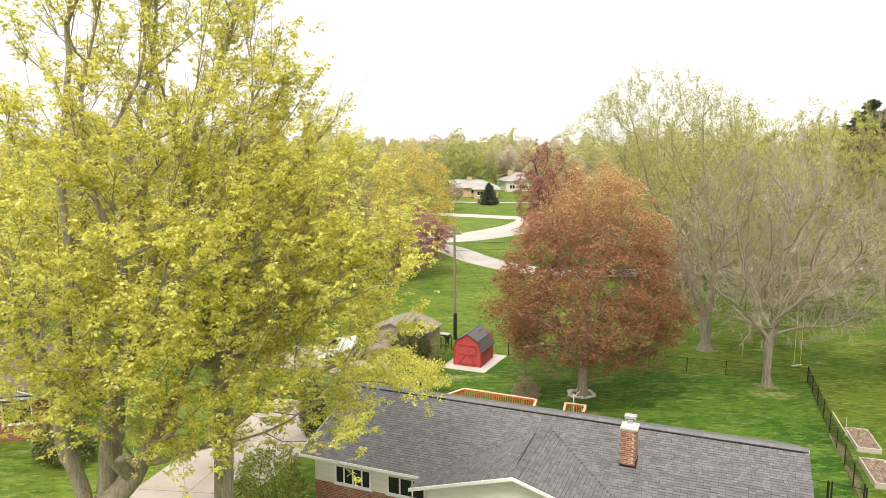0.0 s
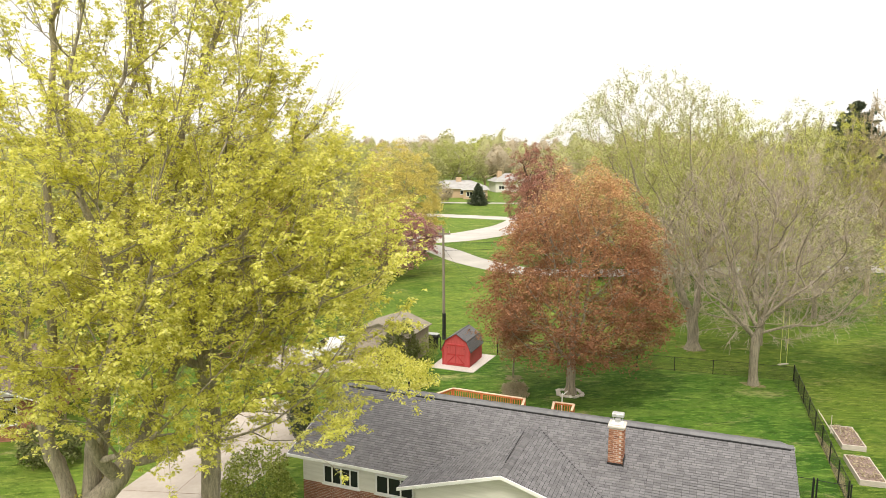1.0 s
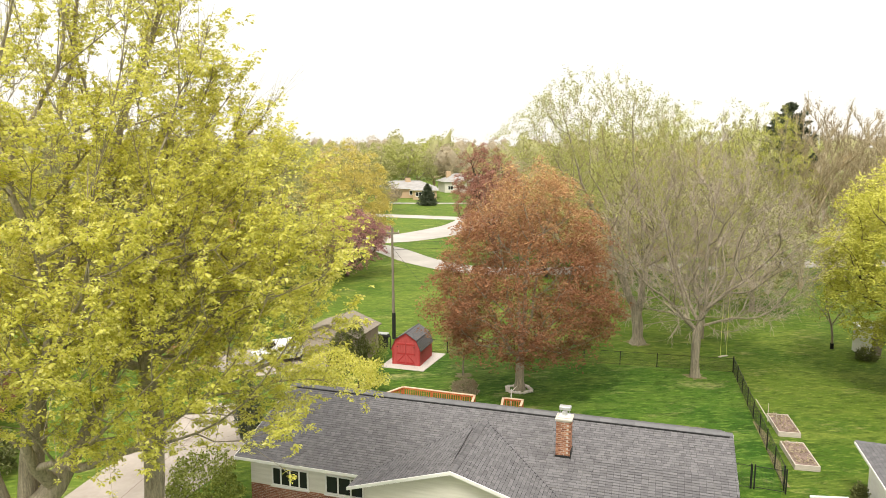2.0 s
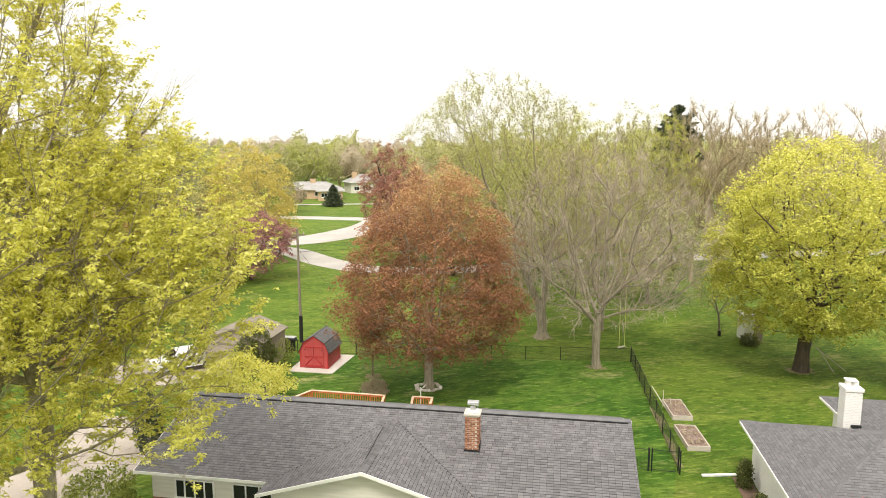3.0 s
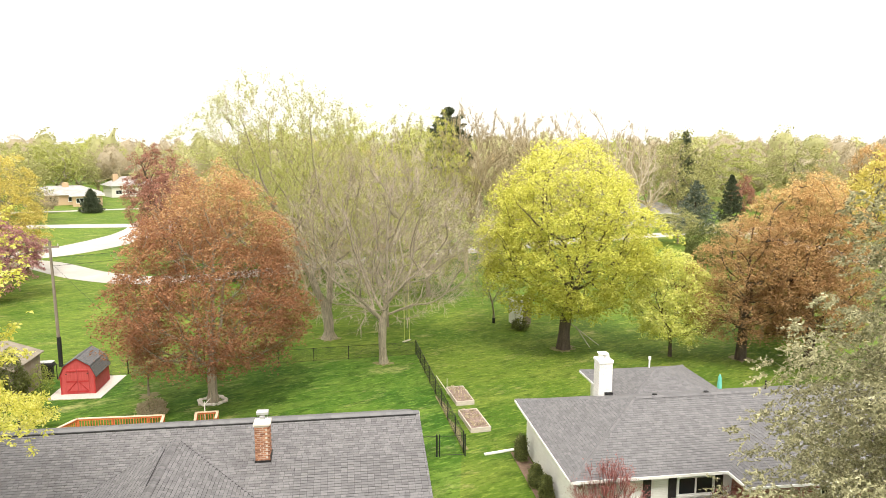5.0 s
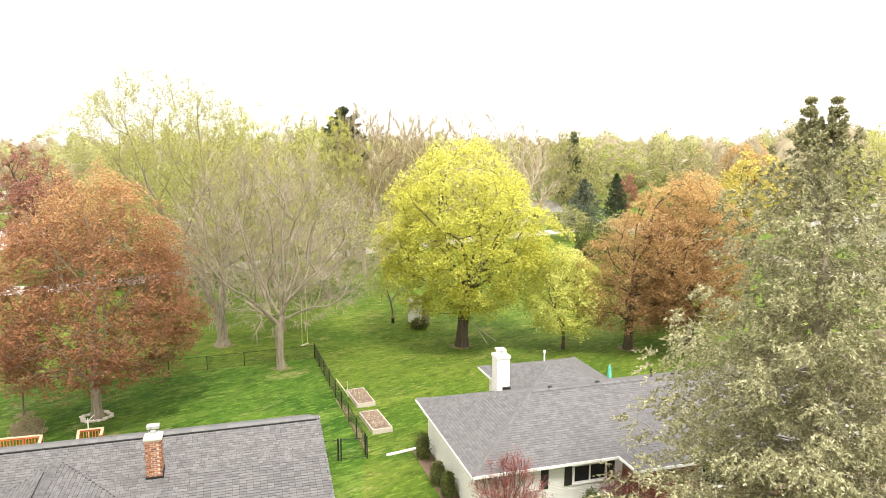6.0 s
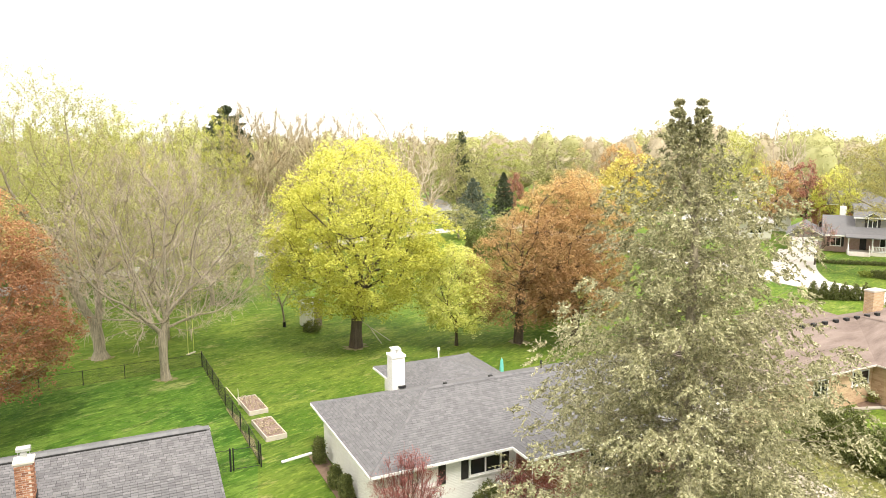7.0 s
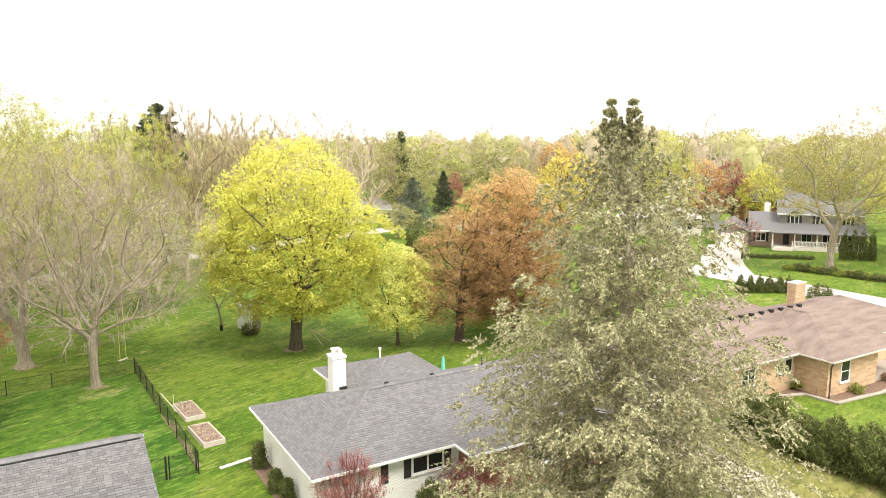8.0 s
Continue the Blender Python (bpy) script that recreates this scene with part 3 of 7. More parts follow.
def conifer(name, x, y, label, seed, height, radius, needle, bark, levels, per_level, sprays, size, low=0.06, droop=0.35, hang=0.25, group="", tops=1, power=0.85, each=14, tail=0.55, slim=0.2):
    """A spruce: whorls of drooping boughs with side shoots, each shoot a foxtail of short needle sprays.
    sprays: side shoots on the longest bough; size: length of a needle spray; tail: length of a shoot."""
    rng = np.random.default_rng(seed)
    tree = thing(name, pose(x, y, 0), label, "tree", group)
    at, ways, long = [], [], []
    stem = np.array([[0, 0, 0], [0, 0, height * 0.4], [0.05, 0.03, height * 0.75], [0, 0, height * 0.985]])
    chains_v = [tubes(stem, np.array([height * 0.017, height * 0.013, height * 0.007, 0.02]), [[0, 1, 2, 3]], rng)]
    if tops > 1:
        st2 = np.array([[0, 0, height * 0.78], [-0.2, 0.5, height * 0.86], [-0.24, 0.6, height * 0.985]])
        chains_v.append(tubes(st2, np.array([0.09, 0.06, 0.02]), [[0, 1, 2]], rng))
    for i in range(levels):
        f = (i + rng.uniform(0, 0.9)) / levels
        z = height * (low + (0.985 - low) * f)
        reach = radius * ((1 - f) ** power * 0.95 + 0.03) * (0.55 + 0.45 * min(1, f * 6 + 0.5))
        reach *= 1.0 if f < 0.8 else (1 - (f - 0.8) * 2.4) * min(1.0, 0.15 + (1 - f) / 0.14)
        roots = [(0.0, 0.0)] if tops == 1 or f < 0.8 else [(0, 0), (-0.2 - 0.2 * (f - 0.8), 0.5 + 0.5 * (f - 0.8))]
        for rx, ry in roots:
            count = max(4, int(per_level * (0.6 + 0.4 * (1 - f)))) if len(roots) == 1 else 4
            start = rng.uniform(0, 6.283)
            for j in range(count):
                a = start + j * 6.283 / count + rng.normal(0, 0.3)
                ln = reach * rng.choice([rng.uniform(0.45, 0.8), rng.uniform(0.85, 1.12)]) * (0.8 if len(roots) > 1 else 1)
                t = np.linspace(0, 1, 6)
                zz = z + ln * ((0.22 * f + 1.5 * max(0.0, f - 0.66)) * t - droop * (1 - 0.6 * f) * t * (1.35 - t) * 1.2 + 0.16 * t ** 3)
                swing = a + rng.normal(0, 0.25) * t
                p = np.stack([rx + np.cos(swing) * ln * t, ry + np.sin(swing) * ln * t, zz], 1)
                chains_v.append(tubes(p, 0.005 + 0.011 * ln / radius * 2 * (1 - t), [list(range(6))], rng))
                m = max(4, int(sprays * ln / radius))
                tt = np.append(np.linspace(0.16, 1.0, m) ** 0.8 + rng.normal(0, 0.02, m), 0.97)
                q = np.stack([np.interp(tt, t, p[:, k]) for k in range(3)], 1)
                sgn = np.where(np.arange(m + 1) % 2, 1.0, -1.0) * rng.uniform(0.4, 1.1, m + 1)
                sgn[-1] = 0
                side, ahead = np.array([-np.sin(a), np.cos(a), 0]), np.array([np.cos(a), np.sin(a), 0])
                at.append(q)
                ways.append(side[None] * sgn[:, None] + ahead[None] * 0.75 + np.stack([np.zeros(m + 1)] * 2 + [(0.7 if f > 0.9 else -hang) * rng.uniform(0.3, 2.2, m + 1)], 1))
                long.append(np.clip(ln * (0.14 + 0.3 * (1 - tt)), tail * 0.5, tail * 1.35) * min(1.0, 0.3 + 0.7 * ln / (0.32 * radius)) * rng.uniform(0.7, 1.25, m + 1))
    v, f = joined(*chains_v)
    part_mesh("trunk", mesh_from("trunk", v, f, bark, True), tree)
    at, ways, long = np.concatenate(at), unit(np.concatenate(ways)), np.concatenate(long)
    n = len(at)
    # thin shoots, and short sprays set round them that point forwards
    u = np.linspace(0.08, 1.0, each)[None, :, None] + rng.normal(0, 0.04, (n, each, 1))
    c = at[:, None] + ways[:, None] * long[:, None, None] * u
    c[..., 2] += long[:, None] * (0.22 * u[..., 0] ** 2 - 0.16 * u[..., 0])
    c = c.reshape(-1, 3)
    fore = np.repeat(ways, each, 0)
    d = unit(fore * 0.75 + rng.normal(0, 0.55, c.shape) + [0, 0, 0.1])
    s = (rng.uniform(0.65, 1.3, (n * each, 1)) * size) * (1.15 - 0.35 * u.reshape(-1, 1))
    sd = unit(np.cross(d, rng.normal(0, 1, c.shape)))
    up = np.cross(sd, d)
    lv = np.stack([c, c + d * s * 0.45 + sd * s * slim + up * s * 0.05, c + d * s, c + d * s * 0.45 - sd * s * slim + up * s * 0.05], 1).reshape(-1, 3)
    part_mesh("crown", mesh_from("crown", lv, np.arange(len(lv)).reshape(-1, 4), needle), tree)
    return tree


def bush(name, x, y, z, label, seed, profile, leaf, size, count, group="", cluster=4, spread=0.05, lump=0.2, category="shrub", upright=0.0):
    """A shrub: a few stems and a dense shell of leaves."""
    rng = np.random.default_rng(seed)
    ob = thing(name, pose(x, y, z), label, category, group)
    pts = crown_points(rng, 40, profile, (0, 0), lump, 0.3)
    pos, parent, path = branch(np.array([[0, 0, 0], [0, 0, profile[0][0] + 0.1]]), pts, 0.5)
    pos, rad, chains = limbs(pos, parent, path, 0.04, 0.006)
    v, f = tubes(pos, rad, chains, rng)
    tagged(part_mesh("wood", mesh_from("wood", v, f, BARK_DARK, True), ob), kind="stuff")
    at = crown_points(rng, count, profile, (0, 0), lump, 0.86)
    lv, lf = leaves(rng, at, size, cluster, spread, 0.0, 0.3, -upright)
    tagged(part_mesh("leaves", mesh_from("leaves", lv, lf, leaf), ob), kind="stuff")
    return ob

# ---------------------------------------------------------------- ground, roads, paving
LOT = -22.35  # all the near plots are turned by this much


def far_rise(dist):
    """The land lies flat round the houses and climbs gently far off."""
    return max(0.0, min(dist, 1400) - 450) * 0.006


def ground_sheet():
    bm = bmesh.new()
    bmesh.ops.create_grid(bm, x_segments=120, y_segments=120, size=3000)
    for v in bm.verts:
        v.co.z = far_rise(v.co.xy.length)
    g = part("ground", bm, GRASS)
    g.data.materials.append(WOOD_FLOOR)
    for p in g.data.polygons:
        if p.center.xy.length > 420:
            p.material_index = 1
    return tagged(g, "mown green lawn with pale dry patches", "ground", kind="structure")


ground_sheet()
tagged(part("lawn", prism([(-6.0, 36.0), (-3.0, 45.0), (-1.5, 53.6), (5.0, 51.5), (24.58, 45.27), (18.5, 28.9), (14.0, 22.0), (-4.0, 27.0)], -0.1, 0.008), GRASS_DEEP), "deep green fenced back lawn with pale patches", "lawn", kind="structure")

tagged(part("lawn", prism([(37.4, 11.0), (39.4, 9.2), (38.4, 3.0), (36.2, -6), (26.5, -6), (31.6, 2), (34, 6.5)], -0.1, 0.009), GRASS_DRY), "dry yellowish strip of lawn beside the hedge", "lawn", kind="structure")


def paving(name, bm, mat, label, category="road"):
    return tagged(part(name, bm, mat), label, category, kind="structure")


paving("road", ribbon([(-70, 128), (-30, 122), (-6, 117), (4, 119), (14, 131), (19, 142), (24, 158), (40, 185)], 9.0, -0.1, 0.03), ROAD_CONCRETE, "curved pale concrete street between lawns")
paving("road", ribbon([(-26, 121), (-8, 114), (0, 107), (5.5, 94.5), (12, 87), (22, 85.5), (34, 87), (70, 88), (104, 85), (140, 80)], 5.0, -0.1, 0.022), ROAD_CONCRETE, "curving pale concrete lane across the grass")
paving("road", ribbon([(-60, 168), (-20, 161), (0, 157), (20, 148)], 6.0, -0.1, 0.036), ROAD_CONCRETE, "straight pale concrete street beyond the lawn")
paving("pavement", ribbon([(-10, 192), (10, 190), (26, 189)], 3.0, -0.1, 0.03), ROAD_CONCRETE, "narrow concrete drive to a far house")
paving("road", ribbon([(60, -48), (72, -17), (80.8, 5.5), (86.5, 19.5), (92, 34), (100, 54), (112, 86), (130, 130)], 6.0, -0.1, 0.03), ROAD_CONCRETE, "pale concrete street along the front yards")
paving("pavement", ribbon([(88, 22), (98, 26), (113.6, 29.6)], 5.4, -0.1, 0.04), ROAD_CONCRETE, "wide pale concrete garage drive", "driveway")
paving("pavement", ribbon([(37.2, 15.5), (36.0, 12.0), (34.2, 8.3), (32.2, 5.2), (28.5, 0), (23.5, -8), (18, -18)], 3.0, -0.1, 0.025), CONCRETE, "pale concrete front drive", "driveway")
paving("pavement", prism([(-7.6, 41.5), (-10.9, 42.5), (-12.6, 37.6), (-14.4, 30.5), (-19, 15), (-12, 10), (-9.4, 29), (-6.9, 35.0)], -0.1, 0.025), CONCRETE, "broad pale concrete driveway with joints", "driveway")
paving("pavement", prism([(-8.5, 47.2), (-3.6, 48.6), (-3.9, 53), (-12, 54), (-13, 49)], -0.1, 0.024), CONCRETE, "pale concrete parking pad", "driveway")
for joint in (((-12.8, 36.7), (-7.0, 35.0)), ((-14.4, 30.6), (-9.1, 30.0)), ((-11.8, 39.9), (-7.4, 38.4)), ((-10.0, 38.6), (-14.0, 20))):
    (ax, ay), (bx, by) = joint
    bm = bmesh.new()
    add_rod(bm, (ax, ay, 0.022), (bx, by, 0.022), 0.014, sides=4)
    tagged(part("trim", bm, MULCH), "dark joint in the concrete drive", "joint", kind="structure")


# ---------------------------------------------------------------- roofs
def shingle_face(rng, a, b, c, d, step=0.145, width=0.22, lift=0.009, block=None):
    """Overlapping shingles on a face with the eave a-b and the top d-c: six corners and two quads each."""
    a, b, c, d = (np.array(p, float) for p in (a, b, c, d))
    ux = unit(b - a)
    nrm = unit(np.cross(ux, (d + c) / 2 - a))
    vy = np.cross(nrm, ux)
    top_l, top_r, wide, high = (d - a) @ ux, (c - a) @ ux, (b - a) @ ux, ((d + c) / 2 - a) @ vy
    sets = []
    for i in range(int(high / step)):
        # the slit above each course bares the dark deck for the overlap's shadow
        h0, h1 = i * step, min((i + 1) * step - 0.015, high)
        l0, r0 = top_l * h0 / high, wide + (top_r - wide) * h0 / high
        if r0 - l0 < 0.1:
            continue
        cuts = np.arange(l0 - rng.uniform(0, width), r0, width)
        cuts = np.concatenate([cuts + rng.uniform(-0.06, 0.06, len(cuts)), [r0]])
        if block and block[2] <= i < block[3]:
            cuts = np.sort(np.concatenate([cuts, block[:2]]))
        cuts = np.clip(cuts, l0, r0)
        x0, x1 = cuts[:-1] + 0.004, cuts[1:] - 0.004
        keep = x1 - x0 > 0.02
        if block and block[2] <= i < block[3]:
            keep &= (x1 < block[0] + 0.02) | (x0 > block[1] - 0.02)
        x0, x1 = x0[keep], x1[keep]
        up = lift * rng.uniform(0.7, 1.5, len(x0))
        drop = rng.uniform(-0.008, 0.008, len(x0))

        def at(x, h, t):
            return a + x[:, None] * ux + (h + 0 * x)[:, None] * vy + (t + 0 * x)[:, None] * nrm

        sets.append(np.stack([at(x0, h0 + drop, up), at(x1, h0 + drop, up), at(x1, h1, 0.008), at(x0, h1, 0.008), at(x0, h0 + drop, 0.0), at(x1, h0 + drop, 0.0)], 1))
    return np.concatenate(sets)


def shingle_mesh(name, sets, mat):
    v = np.concatenate(sets)
    i = (np.arange(len(v)) * 6)[:, None]
    f = np.concatenate([i + [0, 1, 2, 3], i + [4, 5, 1, 0]])
    return mesh_from(name, v.reshape(-1, 3), f, mat)


def shingle_pieces(rng, parent, a, b, d, block, mat, step=0.145, width=0.26):
    """The block of shingles nearest to the eye, each an object of its own on shared meshes."""
    a, b, d = (np.array(p, float) for p in (a, b, d))
    ux = unit(b - a)
    nrm = unit(np.cross(ux, d - a))
    vy = np.cross(nrm, ux)
    frame_m = Matrix((ux, vy, nrm)).transposed().to_4x4()
    data = []
    for k in range(5):
        w, up = width - 0.008, 0.011 + 0.002 * k
        data.append(mesh_from("shingle", [(0, 0, up), (w, 0, up), (w, step - 0.015, 0.008), (0, step - 0.015, 0.008), (0, 0, 0), (w, 0, 0)], [(0, 1, 2, 3), (4, 5, 1, 0)], mat))
    x0, x1, i0, i1 = block
    n = int((x1 - x0) / width)
    for i in range(i0, i1):
        for k in range(n):
            x = x0 + k * (x1 - x0) / n
            ob = new("shingle", data[int(rng.integers(5))])
            ob.parent = parent
            ob.matrix_local = Matrix.Translation(a + ux * (x + 0.004) + vy * (i * step + rng.uniform(-0.006, 0.006))) @ frame_m


def slab(corners, thick=0.12):
    """A roof face as a slab hanging down from its corners."""
    bm = bmesh.new()
    hi = [bm.verts.new(p) for p in corners]
    lo = [bm.verts.new((p[0], p[1], p[2] - thick)) for p in corners]
    bm.faces.new(hi)
    bm.faces.new(lo[::-1])
    for i in range(len(hi)):
        j = (i + 1) % len(hi)
        bm.faces.new((hi[i], lo[i], lo[j], hi[j]))
    bmesh.ops.recalc_face_normals(bm, faces=bm.faces[:])
    return bm


def board(parent, a, b, high=0.16, thick=0.03, name="fascia", mat=None, outward=(0, 0)):
    """A board standing on edge between two points, its top at their height."""
    a, b = Vector(a) + Vector((*outward, 0)), Vector(b) + Vector((*outward, 0))
    d = (b - a)
    n = Vector((-d.y, d.x, 0)).normalized() * thick
    bm = bmesh.new()
    q = [bm.verts.new(p) for p in (a, b, b - Vector((0, 0, high)), a - Vector((0, 0, high)))]
    w = [bm.verts.new(v.co + n) for v in q]
    bm.faces.new(q)
    bm.faces.new(w[::-1])
    for i in range(4):
        j = (i + 1) % 4
        bm.faces.new((q[i], w[i], w[j], q[j]))
    bmesh.ops.recalc_face_normals(bm, faces=bm.faces[:])
    return part(name, bm, mat or WHITE_PAINT, parent)


def caps(rng, a, b, mat, parent, width=0.32, step=0.2, name="ridge_capping", single=False):
    """Bent cap shingles along a ridge or a hip, joined, or each an object of its own."""
    a, b = np.array(a, float), np.array(b, float)
    d = unit(b - a)
    s = unit(np.cross(d, [0, 0, 1]))
    if single:
        up, dn, q = np.array([0, 0, 0.055]), np.array([0, 0, -0.02]), d * (step + 0.03)
        me = mesh_from("ridge_cap", [up, s * width / 2 + dn, q + s * width / 2 + dn, q + up * 0.6, q - s * width / 2 + dn, -s * width / 2 + dn], [(0, 1, 2, 3), (0, 3, 4, 5)], mat)
        for i in range(int(np.linalg.norm(b - a) / step)):
            ob = new("ridge_cap", me)
            ob.parent = parent
            ob.location = a + d * i * step
        return None
    sets = []
    for i in range(int(np.linalg.norm(b - a) / step)):
        p, q = a + d * i * step, a + d * ((i + 1) * step + 0.03)
        up, dn = np.array([0, 0, 0.05 + rng.uniform(0, 0.012)]), np.array([0, 0, -0.02])
        sets += [np.array([p + up, p + s * width / 2 + dn, q + s * width / 2 + dn, q + up * 0.7]), np.array([p + up, q + up * 0.7, q - s * width / 2 + dn, p - s * width / 2 + dn])]
    v = np.array(sets).reshape(-1, 3)
    return tagged(part_mesh(name, mesh_from(name, v, np.arange(len(v)).reshape(-1, 4), mat), parent), kind="stuff")


def hip_faces(x0, x1, y0, y1, ze, slope):
    """The four faces of a hip roof on a rectangle, each from its eave's left end, seen from outside."""
    half = min(x1 - x0, y1 - y0) / 2
    zt = ze + half * slope
    if x1 - x0 >= y1 - y0:
        l, r = (x0 + half, y0 + half, zt), (x1 - half, y0 + half, zt)
        south, north, west, east = (l, r), (r, l), (l, l), (r, r)
    else:
        s, n = (x0 + half, y0 + half, zt), (x0 + half, y1 - half, zt)
        south, north, west, east = (s, s), (n, n), (n, s), (s, n)
    c = [(x0, y0, ze), (x1, y0, ze), (x1, y1, ze), (x0, y1, ze)]
    return {"south": (c[0], c[1], south[1], south[0]), "east": (c[1], c[2], east[1], east[0]),
            "north": (c[2], c[3], north[1], north[0]), "west": (c[3], c[0], west[1], west[0])}


def face_slab(f):
    pts = []
    for p in f:
        if p not in pts:
            pts.append(p)
    return slab(pts)


def hip_roof(parent, rng, x0, x1, y0, y1, ze, slope, mat, shingled=(), hips=True, cap_mat=None, fascia=True, trim_mat=None, trim_high=0.12):
    faces = hip_faces(x0, x1, y0, y1, ze, slope)
    for side, f in faces.items():
        roof = part("roof", face_slab(f), SHADOW_LINE_FELT_GREY if side in shingled else mat, parent)
        if side in shingled:
            ob = part_mesh("shingles", shingle_mesh("shingles", [shingle_face(rng, *f)], mat), roof)
            tagged(ob, kind="stuff")
        if fascia and side in ("south", "west"):
            board(parent, f[0], f[1], trim_high, 0.04, mat=trim_mat, outward=tuple(0.05 * q for q in {"south": (0, -1), "north": (0, 1), "west": (-1, 0), "east": (1, 0)}[side]))
        if hips:
            caps(rng, f[0], f[3], cap_mat or mat, roof, 0.2, 0.2, "hip_capping")
    f = faces["south"]
    top = (f[3], f[2]) if f[2] != f[3] else (faces["west"][3], faces["west"][2])
    if (Vector(top[0]) - Vector(top[1])).length > 0.3:
        caps(rng, top[0], top[1], cap_mat or mat, parent)
    return faces


def wall_box(parent, x0, x1, y0, y1, z1, mat, name="wall", z0=-0.1, thick=0.25):
    """Four walls with thickness, butted end to end."""
    for lo, hi in (((x0, y0, z0), (x1, y0 + thick, z1)), ((x0, y1 - thick, z0), (x1, y1, z1)),
                   ((x0, y0 + thick, z0), (x0 + thick, y1 - thick, z1)), ((x1 - thick, y0 + thick, z0), (x1, y1 - thick, z1))):
        part(name, box(lo, hi), mat, parent)


def brick_courses(rng, x0, x1, z0, z1, y, side="y", length=0.21, high=0.075, out=-1, holes=()):
    """Faces of bricks standing 8 mm proud of a wall, with joints between: arrays for one joined part."""
    sets = []
    for i in range(int((z1 - z0) / high)):
        za, zb = z0 + i * high + 0.006, z0 + (i + 1) * high - 0.006
        cuts = np.arange(x0 - (length / 2 if i % 2 else 0), x1, length)
        for c in cuts:
            a, b = max(c + 0.005, x0), min(c + length - 0.005, x1)
            if b - a < 0.03 or any(hx0 < (a + b) / 2 < hx1 and hz0 < (za + zb) / 2 < hz1 for hx0, hx1, hz0, hz1 in holes):
                continue
            o = y + out * rng.uniform(0.006, 0.011)
            q = [(a, za), (b, za), (b, zb), (a, zb)]
            ring = [(u, o, w) if side == "y" else (o, u, w) for u, w in q] + [(u, y, w) if side == "y" else (y, u, w) for u, w in q]
            sets.append(ring)
    v = np.array(sets)
    i = (np.arange(len(v)) * 8)[:, None]
    f = np.concatenate([i + [0, 1, 2, 3], i + [0, 4, 5, 1], i + [2, 6, 7, 3], i + [1, 5, 6, 2], i + [3, 7, 4, 0]])
    return v.reshape(-1, 3), f


def window(parent, x0, x1, z0, z1, y, out=-1, side="y", panes=2, trim=0.07, name="window", mat=None, bars=0):
    """A window with frame, sill and panes, on a wall face at y (or x); out: which way the face looks."""
    def bx(a, b, z_a, z_b, d0, d1):
        lo, hi = min(y + out * d0, y + out * d1), max(y + out * d0, y + out * d1)
        return ((a, lo, z_a), (b, hi, z_b)) if side == "y" else ((lo, a, z_a), (hi, b, z_b))

    bm = bmesh.new()
    for a, b, za, zb in ((x0, x1, z0, z0 + trim), (x0, x1, z1 - trim, z1), (x0, x0 + trim, z0 + trim, z1 - trim), (x1 - trim, x1, z0 + trim, z1 - trim)):
        add_box(bm, *bx(a, b, za, zb, -0.02, 0.05))
    for k in range(1, panes):
        c = x0 + (x1 - x0) * k / panes
        add_box(bm, *bx(c - trim / 2, c + trim / 2, z0 + trim, z1 - trim, -0.02, 0.045))
    for k in range(bars):
        zc = z0 + (z1 - z0) * (k + 1) / (bars + 1)
        add_box(bm, *bx(x0 + trim, x1 - trim, zc - 0.02, zc + 0.02, -0.02, 0.035))
    win = part(name, bm, mat or WHITE_PAINT, parent, "white-framed window with dark glass")
    part("sill", box(*bx(x0 - 0.05, x1 + 0.05, z0 - 0.06, z0, -0.02, 0.09)), mat or WHITE_PAINT, win)
    for k in range(panes):
        a, b = x0 + (x1 - x0) * k / panes, x0 + (x1 - x0) * (k + 1) / panes
        part("pane", box(*bx(a + trim / 2, b - trim / 2, z0 + trim / 2, z1 - trim / 2, 0.004, 0.016)), GLASS, win)
    return win


